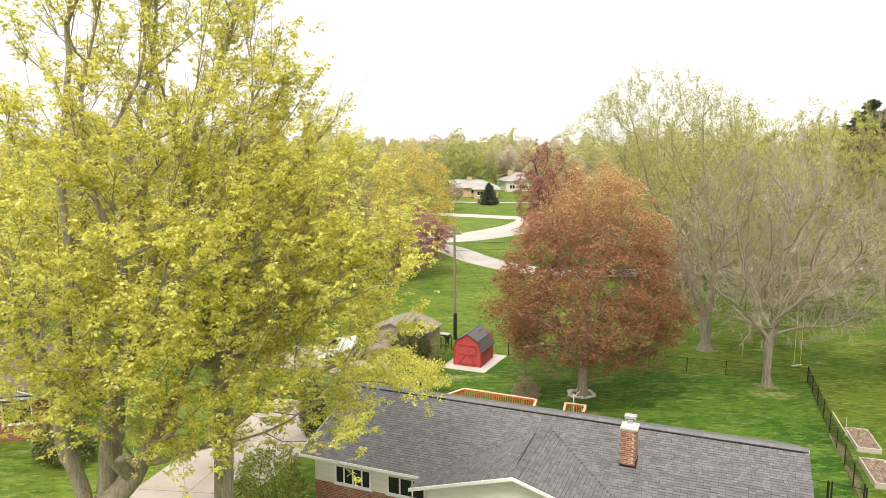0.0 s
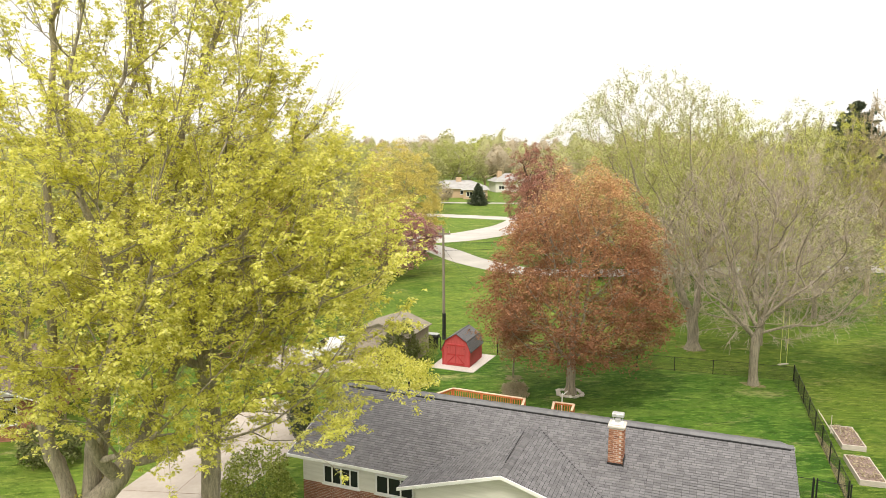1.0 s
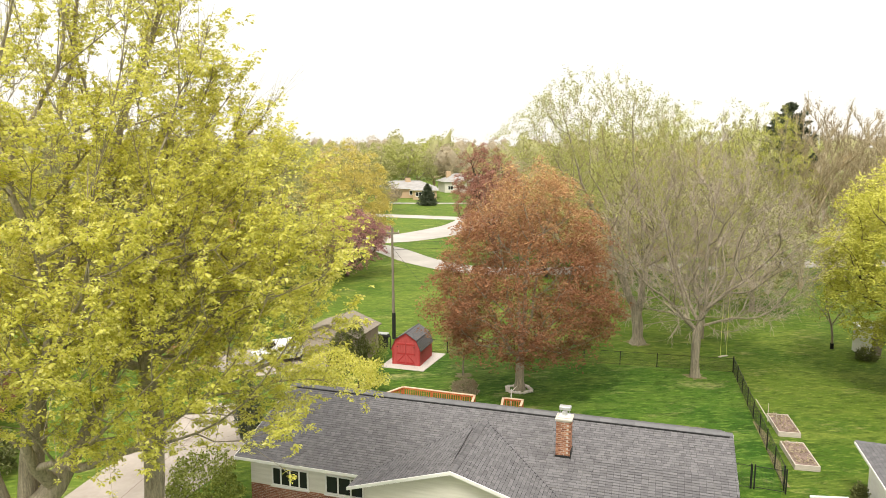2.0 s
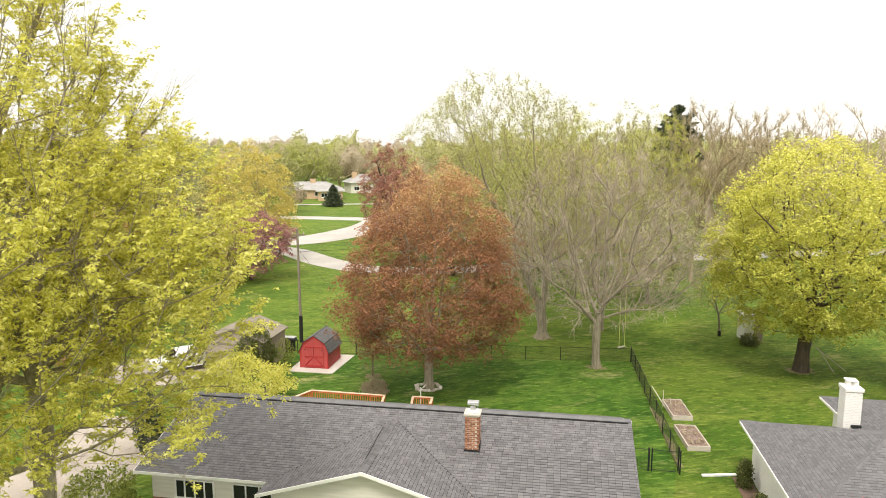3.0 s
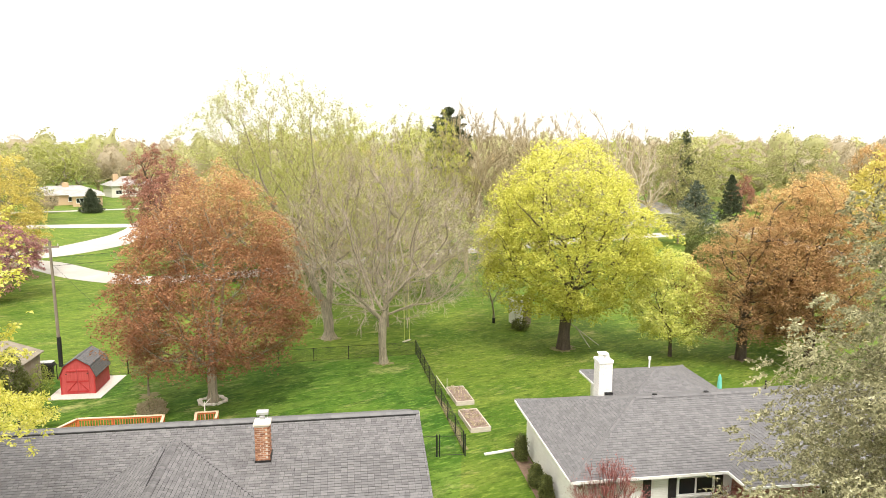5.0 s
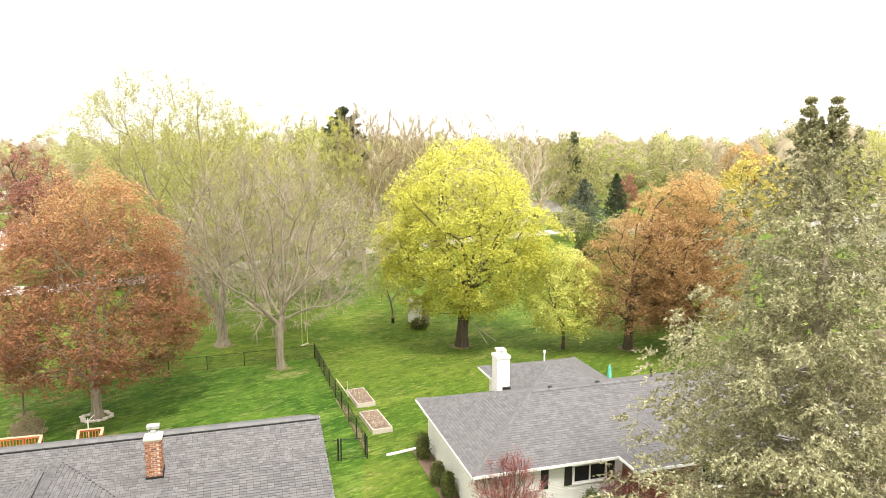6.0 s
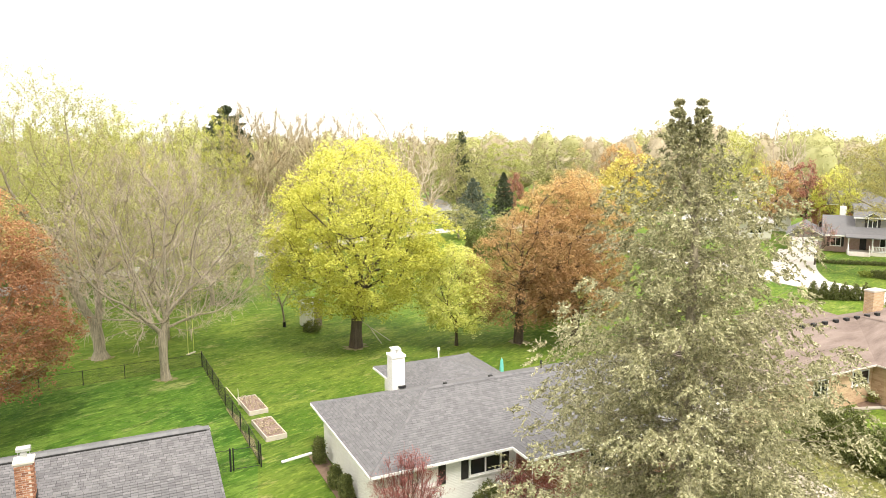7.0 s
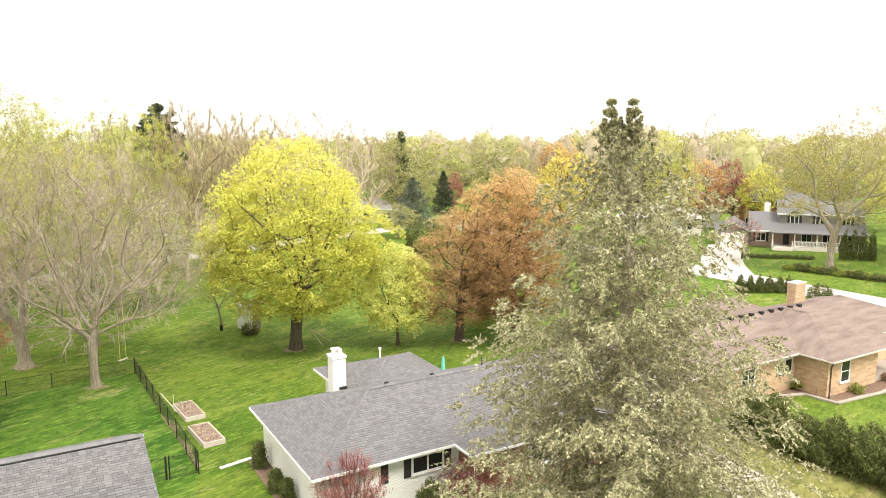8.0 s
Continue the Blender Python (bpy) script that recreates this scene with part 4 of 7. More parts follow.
# ---------------------------------------------------------------- the ranch house with the dark grey roof
def ranch_house():
    rng = np.random.default_rng(11)
    h = thing("house", pose(14.33, 25.87, 0, 0, 0, LOT), "single-storey ranch house with grey shingle roof and brick chimney", "house")
    zr, ze, yn, yf, xl = 4.1, 2.6, -5.07, 5.2, -20.2
    near = ((xl, yn, ze), (0, yn, ze), (0, 0, zr), (xl, 0, zr))
    far = ((0, yf, 2.2), (xl, yf, 2.2), (xl, 0, zr), (0, 0, zr))
    roof = part("roof", slab(near), SHADOW_LINE_FELT, h)
    roof_far = part("roof", slab(far), SHINGLE_GRAZED, h)
    tagged(part_mesh("shingles", shingle_mesh("shingles", [shingle_face(rng, *near, block=(14.9, 20.1, 4, 19))], SHINGLE_DARK), roof), kind="stuff")
    shingle_pieces(rng, roof, near[0], near[1], near[3], (14.9, 20.1, 4, 19), SHINGLE_PIECE)
    tagged(part_mesh("shingles", shingle_mesh("shingles", [shingle_face(rng, *far)], SHINGLE_GRAZED), roof_far), kind="stuff")
    caps(rng, (xl, 0.03, zr + 0.015), (0, 0.03, zr + 0.015), ROOF_CAP_PIECE, h, 0.42, 0.24, single=True)
    # black bar put in for the line of shade below the ridge caps
    part("ridge_vent", box((xl + 0.3, -0.235, zr - 0.075), (-0.15, -0.19, zr - 0.02)), DARK_LINE, h, "dark gap below the ridge vent")
    # rakes and eaves
    gx_cut = -14.4
    for x in (xl, 0.0):
        board(h, (x, yn, ze), (x, 0, zr), 0.18)
        board(h, (x, yf, 2.2), (x, 0, zr), 0.18)
    board(h, (xl, yn, ze), (gx_cut, yn, ze), 0.12, 0.03, outward=(0, -0.03))
    board(h, (-6.0, yn, ze), (0, yn, ze), 0.12, 0.03, outward=(0, -0.03))
    # front gable wing
    gx, gz, g0, g1, half = -10.2, 3.84, 0.2, -6.17, 4.2
    gs = (gz - 2.58) / half
    west = ((gx - half, g0, 2.58), (gx - half, g1, 2.58), (gx, g1, gz), (gx, g0, gz))
    east = ((gx + half, g1, 2.58), (gx + half, g0, 2.58), (gx, g0, gz), (gx, g1, gz))
    # the wing's faces stop at the valleys
    vy = -(zr - gz) / ((zr - ze) / -yn)
    ve = -(zr - 2.58) / ((zr - ze) / -yn)
    west = ((gx - half, ve, 2.58), (gx - half, g1, 2.58), (gx, g1, gz), (gx, vy, gz))
    east = ((gx + half, g1, 2.58), (gx + half, ve, 2.58), (gx, vy, gz), (gx, g1, gz))
    for f in (west, east):
        lifted = tuple((p[0], p[1], p[2] + 0.035) for p in f)
        wing = part("roof", slab(lifted), SHADOW_LINE_FELT, h)
        a, b, c, d = lifted
        run = np.array(shingle_face(rng, a, b, c, d))
        tagged(part_mesh("shingles", shingle_mesh("shingles", [run], SHINGLE_DARK), wing), kind="stuff")
    caps(rng, (gx, g1, gz + 0.05), (gx, vy, gz + 0.05), SHINGLE_PIECE, h, 0.3, 0.2, single=True)
    board(h, (gx - half, g1 - 0.07, 2.66), (gx, g1 - 0.07, gz + 0.075), 0.13, 0.05)
    board(h, (gx, g1 - 0.07, gz + 0.075), (gx + half, g1 - 0.07, 2.66), 0.13, 0.05)
    bm = bmesh.new()
    f1 = [bm.verts.new(p) for p in ((gx - half + 0.6, g1 + 0.45, -0.1), (gx + half - 0.6, g1 + 0.45, -0.1), (gx + half - 0.6, g1 + 0.45, 2.62), (gx, g1 + 0.45, gz - 0.1), (gx - half + 0.6, g1 + 0.45, 2.62))]
    f2 = [bm.verts.new((v.co.x, v.co.y + 0.25, v.co.z)) for v in f1]
    bm.faces.new(f1)
    bm.faces.new(f2[::-1])
    for i in range(5):
        bm.faces.new((f1[i], f2[i], f2[(i + 1) % 5], f1[(i + 1) % 5]))
    bmesh.ops.recalc_face_normals(bm, faces=bm.faces[:])
    part("wall", bm, SIDING, h, "cream gable wall with white trim")
    for x in (gx - half + 0.6, gx + half - 0.85):
        part("wall", box((x, g1 + 0.7, -0.1), (x + 0.25, yn + 0.6, 2.55)), SIDING, h)
    # main walls, brick below and cream above
    wall_box(h, xl + 0.4, -0.4, yn + 0.6, yf - 0.6, 2.28, SIDING)
    v, f = brick_courses(rng, xl + 0.4, gx - half + 0.6, 0.0, 1.2, yn + 0.6)
    tagged(part_mesh("brick_veneer", mesh_from("brick_veneer", v, f, BRICK_WALL), h, "orange-red brick below the windows"), kind="stuff")
    for x in (xl + 0.4, -0.65):
        bm = bmesh.new()
        f1 = [bm.verts.new(p) for p in ((x, yn + 0.6, 2.28), (x, yf - 0.6, 2.28), (x, 0, zr - 0.14))]
        f2 = [bm.verts.new((v_.co.x + 0.25, v_.co.y, v_.co.z)) for v_ in f1]
        bm.faces.new(f1)
        bm.faces.new(f2[::-1])
        for i in range(3):
            bm.faces.new((f1[i], f2[i], f2[(i + 1) % 3], f1[(i + 1) % 3]))
        bmesh.ops.recalc_face_normals(bm, faces=bm.faces[:])
        part("gable", bm, SIDING, h)
    window(h, -18.75, -17.0, 1.25, 2.1, yn + 0.6, panes=4, trim=0.06)
    window(h, -16.2, -14.45, 1.25, 2.1, yn + 0.6, panes=3, trim=0.06)
    # thin black cable laid on the wing's roof in a long loop
    for (ax, ay), (bx, by) in (((-10.5, -1.8), (-10.38, -5.0)), ((-10.26, -1.75), (-10.23, -5.0)), ((-10.38, -5.0), (-10.23, -5.0))):
        za, zb = gz - abs(ax - gx) * gs + 0.07, gz - abs(bx - gx) * gs + 0.07
        part("roof_cable", rod((ax, ay, za), (bx, by, zb), 0.016, sides=5), DARK_LINE, h, "thin black cable on the roof")
    # vent pipe on the far slope
    part("vent_pipe", rod((-17.0, 0.75, zr - 0.4), (-17.0, 0.75, zr + 0.25), 0.05, sides=10), DARK_LINE, h)
    return h


ranch_house()


def brick_chimney():
    """The brick chimney on the near slope: every brick a piece."""
    c = thing("chimney", pose(14.33, 25.87, 0, 0, 0, LOT), "square orange brick chimney with pale cap and metal flue", "chimney")
    x0, x1, y0, y1, z0, z1 = -6.86, -6.28, -2.52, -1.94, 3.2, 4.86
    part("core", box((x0 + 0.012, y0 + 0.012, z0), (x1 - 0.012, y1 - 0.012, z1)), MORTAR, c)
    bl, bh, gap = 0.198, 0.064, 0.018
    rows = int((z1 - 3.42) / (bh + gap))
    base = box((0, 0, 0), (bl, 0.09, bh), 0.004)
    me = bpy.data.meshes.new("brick")
    base.to_mesh(me)
    base.free()
    me.materials.append(BRICK)
    short = box((0, 0, 0), (0.09, bl, bh), 0.004)
    me2 = bpy.data.meshes.new("brick")
    short.to_mesh(me2)
    short.free()
    me2.materials.append(BRICK)
    for i in range(rows):
        z = 3.42 + i * (bh + gap)
        for k in range(3):
            off = (0.0 if i % 2 else -0.10)
            x = x0 + k * (bl + gap) + off
            if k == 0 and off < 0:
                x = x0
            if x + bl > x1 + 0.03:
                continue
            for data, p in ((me, (x, y0 - 0.004, z)), (me, (x, y1 - 0.086, z)), (me2, (x0 - 0.004, y0 + k * (bl + gap) - (0.0 if i % 2 else 0.03), z)), (me2, (x1 - 0.086, y0 + k * (bl + gap) - (0.0 if i % 2 else 0.03), z))):
                if data is me2 and p[1] + bl > y1 + 0.03:
                    continue
                ob = new("brick", data)
                ob.parent = c
                ob.location = p
    part("flashing", box((x0 - 0.03, y0 - 0.05, 3.22), (x1 + 0.03, y0 - 0.005, 3.42)), DARK_LINE, c, "black flashing at the foot")
    part("flashing", box((x1 + 0.004, y0 - 0.05, 3.25), (x1 + 0.035, y1, 3.62), 0, None), DARK_LINE, c)
    part("cap", box((x0 - 0.05, y0 - 0.05, z1), (x1 + 0.05, y1 + 0.05, z1 + 0.1), 0.02), STONE, c, "pale concrete cap")
    part("crown_wash", box((x0 + 0.06, y0 + 0.06, z1 + 0.1), (x1 - 0.06, y1 - 0.06, z1 + 0.16), 0.03), WHITE_PAINT, c)
    bm = bmesh.new()
    add_rod(bm, (x0 + 0.29, y0 + 0.3, z1 + 0.1), (x0 + 0.29, y0 + 0.3, z1 + 0.3), 0.11, sides=14)
    part("flue", bm, METAL, c, "short round metal flue")
    part("rain_cap", box((x0 + 0.05, y0 + 0.32, z1 + 0.33), (x0 + 0.52, y0 + 0.62, z1 + 0.47), 0.02), METAL, c, "grey metal rain cap")
    for x in (x0 + 0.1, x0 + 0.46):
        part("cap_leg", rod((x, y0 + 0.47, z1 + 0.1), (x, y0 + 0.47, z1 + 0.34), 0.012, sides=6), METAL, c)


brick_chimney()


# ---------------------------------------------------------------- the neighbour's white brick house
def white_house():
    rng = np.random.default_rng(12)
    h = thing("house", pose(17.83, 19.6, 0, 0, 0, LOT), "white painted brick ranch house with light grey hip roof", "house")
    ze, s = 2.6, 0.345
    roofs = ((0, 21.5, 0, 9.2, s, ("south", "west")), (6.75, 16.2, -1.43, 7.6, s, ("south", "west")), (5.0, 11.5, 7.0, 13.4, 0.29, ("south", "west", "east")))
    for k, (x0, x1, y0, y1, sl, sh) in enumerate(roofs):
        hip_roof(h, rng, x0, x1, y0, y1, ze + 0.002 * k, sl, SHINGLE_LIGHT, sh)
        wall_box(h, x0 + 0.5, x1 - 0.5, y0 + 0.55, y1 - 0.55, 2.45, BRICK_WHITE)
    for args in ((0.5, 6.9, 0.0, 2.45, 0.55), ):
        v, f = brick_courses(rng, *args, holes=((2.15, 3.25, 1.35, 2.2), (4.82, 6.45, 1.35, 2.2)))
        tagged(part_mesh("brick_veneer", mesh_from("brick_veneer", v, f, BRICK_WHITE), h, "white painted brick face"), kind="stuff")
    v, f = brick_courses(rng, 0.55, 8.6, 0.0, 2.45, 0.5, "x")
    tagged(part_mesh("brick_veneer", mesh_from("brick_veneer", v, f, BRICK_WHITE), h), kind="stuff")
    window(h, 2.15, 3.25, 1.35, 2.2, 0.55, panes=2)
    part("blind", box((2.2, 0.522, 1.4), (3.2, 0.532, 2.15)), WHITE_PAINT, h, "pale blind behind the glass")
    for x in (3.30, 4.42, 6.50):
        part("shutter", box((x, 0.49, 1.3), (x + 0.35, 0.545, 2.25), 0.008), DARK_INSIDE, h, "black louvred shutter")
    window(h, 4.82, 6.45, 1.35, 2.2, 0.55, panes=2)
    v, f = brick_courses(rng, 7.25, 15.6, 0.0, 2.4, -0.88, holes=((10.2, 12.0, 1.0, 2.1),))
    tagged(part_mesh("brick_veneer", mesh_from("brick_veneer", v, f, BRICK_WALL), h, "red brick face by the entry"), kind="stuff")
    v, f = brick_courses(rng, -0.8, 0.5, 0.0, 2.4, 7.25, "x")
    tagged(part_mesh("brick_veneer", mesh_from("brick_veneer", v, f, BRICK_WALL), h), kind="stuff")
    window(h, 10.3, 11.9, 1.0, 2.15, -0.88, panes=2)
    # roof vents along the ridge
    for x, y, z in ((5.6, 4.75, 4.19), (8.2, 4.75, 4.19), (12.6, 4.75, 4.19), (15.4, 4.75, 4.19)):
        bm = box((x, y, z - 0.1), (x + 0.2, y + 0.16, z + 0.04), 0.015)
        part("roof_vent", bm, DARK_LINE, h, "small black roof vent")
    for x in (11.9, 13.6):
        part("vent_pipe", rod((x, 5.6, 3.7), (x, 5.6, 4.3), 0.045, sides=8), DARK_LINE, h)
    part("vent_pipe", rod((9.0, 12.6, 2.6), (9.0, 12.6, 3.35), 0.05, sides=8), WHITE_PAINT, h, "white vent pipe with a cap")
    part("vent_pipe", rod((9.0, 12.6, 3.35), (9.0, 12.6, 3.5), 0.09, sides=8), WHITE_PAINT, h)
    return h


white_house()


def white_chimney():
    c = thing("chimney", pose(17.83, 19.6, 0, 0, 0, LOT), "wide white painted brick chimney with clay caps", "chimney")
    x0, x1, y0, y1, z1 = 4.13, 4.84, 8.0, 8.75, 4.75
    rng = np.random.default_rng(5)
    part("core", box((x0, y0, -0.1), (x1, y1, z1)), MORTAR_WHITE, c)
    sets = [brick_courses(rng, x0, x1, 2.6, z1, y0, "y"), brick_courses(rng, y0, y1, 0.0, z1, x0, "x"), brick_courses(rng, y0, y1, 2.6, z1, x1, "x", out=1)]
    v, f = joined(*sets)
    tagged(part_mesh("bricks", mesh_from("bricks", v, f, BRICK_WHITE), c), kind="stuff")
    part("corbel", box((x0 - 0.05, y0 - 0.05, z1), (x1 + 0.05, y1 + 0.05, z1 + 0.16), 0.02), BRICK_WHITE, c)
    for x in (x0 + 0.2, x0 + 0.52):
        part("flue", rod((x, 8.38, z1 + 0.1), (x, 8.38, z1 + 0.4), 0.15, 0.13, 12), WHITE_PAINT, c)
    part("rain_cap", box((x0 + 0.06, 8.15, z1 + 0.42), (x0 + 0.56, 8.6, z1 + 0.49), 0.02), WHITE_PAINT, c)
    part("flashing", box((x0 + 0.3, y0 - 0.14, 3.1), (x1 + 0.03, y0 - 0.012, 3.22), 0.02), DARK_LINE, c)


white_chimney()


# ---------------------------------------------------------------- the tan brick house
def tan_house():
    rng = np.random.default_rng(13)
    h = thing("house", pose(47.58, 5.38, 0, 0, 0, LOT), "tan brick ranch house with a red-brown hip roof", "house")
    ze, s = 2.6, 0.335
    hip_roof(h, rng, -13.0, 17.0, 2.25, 11.5, ze, s, SHINGLE_RED, hips=False, trim_mat=MORTAR, trim_high=0.1)
    hip_roof(h, rng, 0.0, 9.4, 0.0, 11.4, ze + 0.003, s, SHINGLE_RED, hips=False, trim_mat=MORTAR, trim_high=0.1)
    hip_roof(h, rng, 1.5, 9.0, 9.0, 15.0, ze, 0.36, SHINGLE_RED, hips=False, trim_mat=MORTAR, trim_high=0.1)
    for x0, x1, y0, y1 in ((-12.5, 16.5, 2.8, 10.9), (0.55, 6.2, 0.6, 5.0), (2.0, 8.5, 9.5, 14.5)):
        wall_box(h, x0, x1, y0, y1, 2.45, BRICK_TAN)
    v, f = joined(brick_courses(rng, -7.0, 0.55, 0.0, 2.4, 2.8, holes=((-4.9, -3.6, 1.0, 2.1), (-1.6, 0.3, 1.2, 2.2)), high=0.15, length=0.4),
                  brick_courses(rng, 0.6, 2.8, 0.0, 2.4, 0.55, "x", high=0.15, length=0.4),
                  brick_courses(rng, 0.55, 6.2, 0.0, 2.4, 0.6, holes=((1.9, 3.0, 0.8, 2.2),), high=0.15, length=0.4))
    tagged(part_mesh("brick_veneer", mesh_from("brick_veneer", v, f, BRICK_TAN), h, "tan brick face"), kind="stuff")
    window(h, -1.4, 0.2, 1.25, 2.15, 2.8, panes=2)
    window(h, -4.9, -3.6, 1.0, 2.1, 2.8, panes=2)
    window(h, 1.95, 2.95, 0.75, 2.2, 0.6, panes=1, bars=1)
    part("downpipe", rod((0.2, 0.2, 0.0), (0.2, 0.2, 2.2), 0.05, sides=8), BARK_DARK, h, "dark brown downpipe")
    part("downpipe", rod((0.2, 0.2, 2.2), (0.0, 0.0, 2.5), 0.05, sides=8), BARK_DARK, h)
    part("porch_slab", box((6.2, 0.7, -0.1), (12.0, 2.8, 0.22), 0.02), CONCRETE, h, "pale concrete porch slab")
    part("porch_post", box((9.0, 0.4, 0.22), (9.14, 0.54, 2.5), 0.01), WHITE_PAINT, h)
    for i in range(8):
        x = -1.4 + i * 1.1
        part("roof_vent", box((x, 6.4, 4.0), (x + 0.34, 6.66, 4.22), 0.02), DARK_LINE, h, "small dark roof vent")
    return h


tan_house()


def tan_chimney():
    c = thing("chimney", pose(47.58, 5.38, 0, 0, 0, LOT), "broad tan brick chimney above a brown roof", "chimney")
    rng = np.random.default_rng(6)
    x0, x1, y0, y1, z1 = 7.3, 8.5, 7.4, 8.1, 5.4
    part("core", box((x0, y0, 2.6), (x1, y1, z1)), MORTAR, c)
    v, f = joined(brick_courses(rng, x0, x1, 3.4, z1, y0, length=0.3, high=0.11), brick_courses(rng, y0, y1, 3.4, z1, x0, "x", length=0.3, high=0.11))
    tagged(part_mesh("bricks", mesh_from("bricks", v, f, BRICK_TAN), c), kind="stuff")
    part("cap", box((x0 - 0.06, y0 - 0.06, z1), (x1 + 0.06, y1 + 0.06, z1 + 0.14), 0.02), MORTAR, c)


tan_chimney()

# ---------------------------------------------------------------- trees of the yards
def maple_limb(rng):
    """The stems that part low, a long low limb that reaches out to one side, and rising side limbs."""
    return np.concatenate([bent(rng, rows, 0.085) for rows in (
        ((-0.15, 0, 2.6), (-0.3, 0, 4.9), (-0.75, 0, 7.2), (-0.5, 0, 9.8), (-0.3, 0.1, 11.4), (-0.3, 0.3, 15.0), (0.3, 0.2, 20.0), (0.8, 0.2, 24.0)),
        ((-0.8, 0, 7.6), (-1.05, -0.1, 9.4), (-1.5, -0.4, 11.6), (-2.4, -0.8, 15.0), (-3.2, -1.0, 19.0), (-3.4, -1.0, 23.0)),
        ((0.2, 0.1, 2.6), (0.25, 0.2, 4.9), (0.95, 0.2, 8.5), (1.55, 0.3, 10.8), (2.6, 0.4, 13.8), (4.0, 0.5, 16.8), (4.9, 0.6, 19.6), (5.6, 0.6, 22.5)),
        ((0.35, 0.0, 4.6), (1.2, 0, 5.8), (3.0, 0, 6.5), (4.8, 0, 7.5), (6.4, 0, 8.8), (7.8, 0, 9.4), (9.4, 0.2, 9.9)),
        ((0.1, 0.4, 3.0), (0.5, 1.5, 8.0), (1.0, 2.4, 13.0), (1.5, 2.4, 17.0), (2.2, 2.0, 22.0)),
        ((1.7, 0.3, 11.2), (3.6, -0.4, 12.8), (6.2, -0.6, 14.6), (8.2, -0.6, 17.0)),
        ((1.2, 0.2, 9.4), (4.0, 0.6, 10.6), (7.0, 0.9, 11.8), (9.4, 0.8, 12.4)),
        ((0.6, 1.8, 9.0), (3.0, 3.4, 11.0), (6.4, 4.6, 12.6)), ((0.9, 0.1, 8.0), (2.2, -2.2, 10.0), (4.4, -4.4, 12.4)),
        ((-0.6, 0.1, 9.0), (-2.0, -2.0, 10.6), (-3.4, -3.4, 13.0)), ((0.6, 0, 6.6), (1.9, 0.2, 7.9), (3.6, -0.6, 9.0)), ((-0.5, 0, 6.0), (-1.8, -0.5, 8.0), (-3.6, -0.8, 9.4)))]
        + [np.stack([rng.normal(7.5, 1.3, 50), rng.normal(0.3, 1.4, 50), rng.uniform(7.0, 9.4, 50)], 1)])


def bent(rng, rows, wobble=0.07):
    """Points along a limb that bends through rows."""
    p = np.array(rows, float)
    d = np.concatenate([[0], np.cumsum(np.linalg.norm(np.diff(p, axis=0), axis=1))])
    q = np.linspace(0, d[-1], int(d[-1] / 0.45) + 2)
    return np.stack([np.interp(q, d, p[:, k]) for k in range(3)], 1) + rng.normal(0, wobble, (len(q), 3))


def spreading_limbs(rng):
    """Forked leaders and long low limbs of the bare tree."""
    return np.concatenate([bent(rng, rows) for rows in (
        ((-0.2, 0, 3.4), (-0.9, 0.3, 5.4), (-1.9, 0.6, 8.5), (-2.6, 0.8, 11.5)), ((0.15, 0, 3.4), (0.3, -0.4, 6.0), (0.1, -0.6, 9.0), (0.5, -0.8, 13.0)),
        ((0.5, -0.1, 3.8), (1.6, -0.6, 4.2), (3.6, -1.0, 4.3), (5.2, -1.2, 5.2), (6.8, -1.4, 6.0)), ((-0.5, 0, 3.7), (-2.0, -0.6, 5.2), (-3.9, -1.0, 6.6), (-5.8, -1.4, 8.6)),
        ((0.7, 0.4, 4.4), (2.4, 1.6, 6.6), (4.4, 2.6, 9.6)), ((0.0, 0.6, 4.2), (-0.6, 2.8, 7.4), (-0.8, 4.0, 10.5)), ((0.3, -0.6, 5.0), (2.2, -2.6, 7.5), (3.4, -4.2, 10.0)), ((-0.9, -0.6, 5.4), (-2.4, -3.0, 8.0)))])


def copper_leaders(rng):
    """Several stems that part at the height of a fence and fan out."""
    return np.concatenate([bent(rng, ((0.1 * x, 0.1 * y, 2.5), (0.45 * x, 0.45 * y, 4.6), (x, y, z))) for x, y, z in ((-3.2, -1.0, 7.5), (-1.3, 1.0, 10.5), (0.3, -1.2, 11.5), (1.6, 0.8, 10.0), (3.6, -0.6, 7.0), (0.4, 3.0, 8.0), (-4.2, -0.4, 5.2), (4.6, 0.2, 5.2))])


def forked_stems(rng):
    """A leaning limb and an upright stem that part low."""
    return np.concatenate([bent(rng, rows) for rows in (
        ((-0.5, 0, 3.0), (-1.7, 0, 5.8), (-3.4, 0.2, 9.6), (-4.9, 0.3, 13.0), (-6.0, 0.4, 16.5)), ((0.1, 0, 3.2), (0.2, 0, 6.0), (0.0, 0.2, 10.0), (-0.8, 0.4, 15.0), (-1.0, 0.4, 18.5)),
        ((0.3, 0.2, 6.5), (1.8, 0.4, 10.0), (2.8, 0.6, 15.0)), ((-2.2, 0.1, 6.8), (-2.6, 0.9, 11.0), (-2.9, 1.4, 16.5)))])


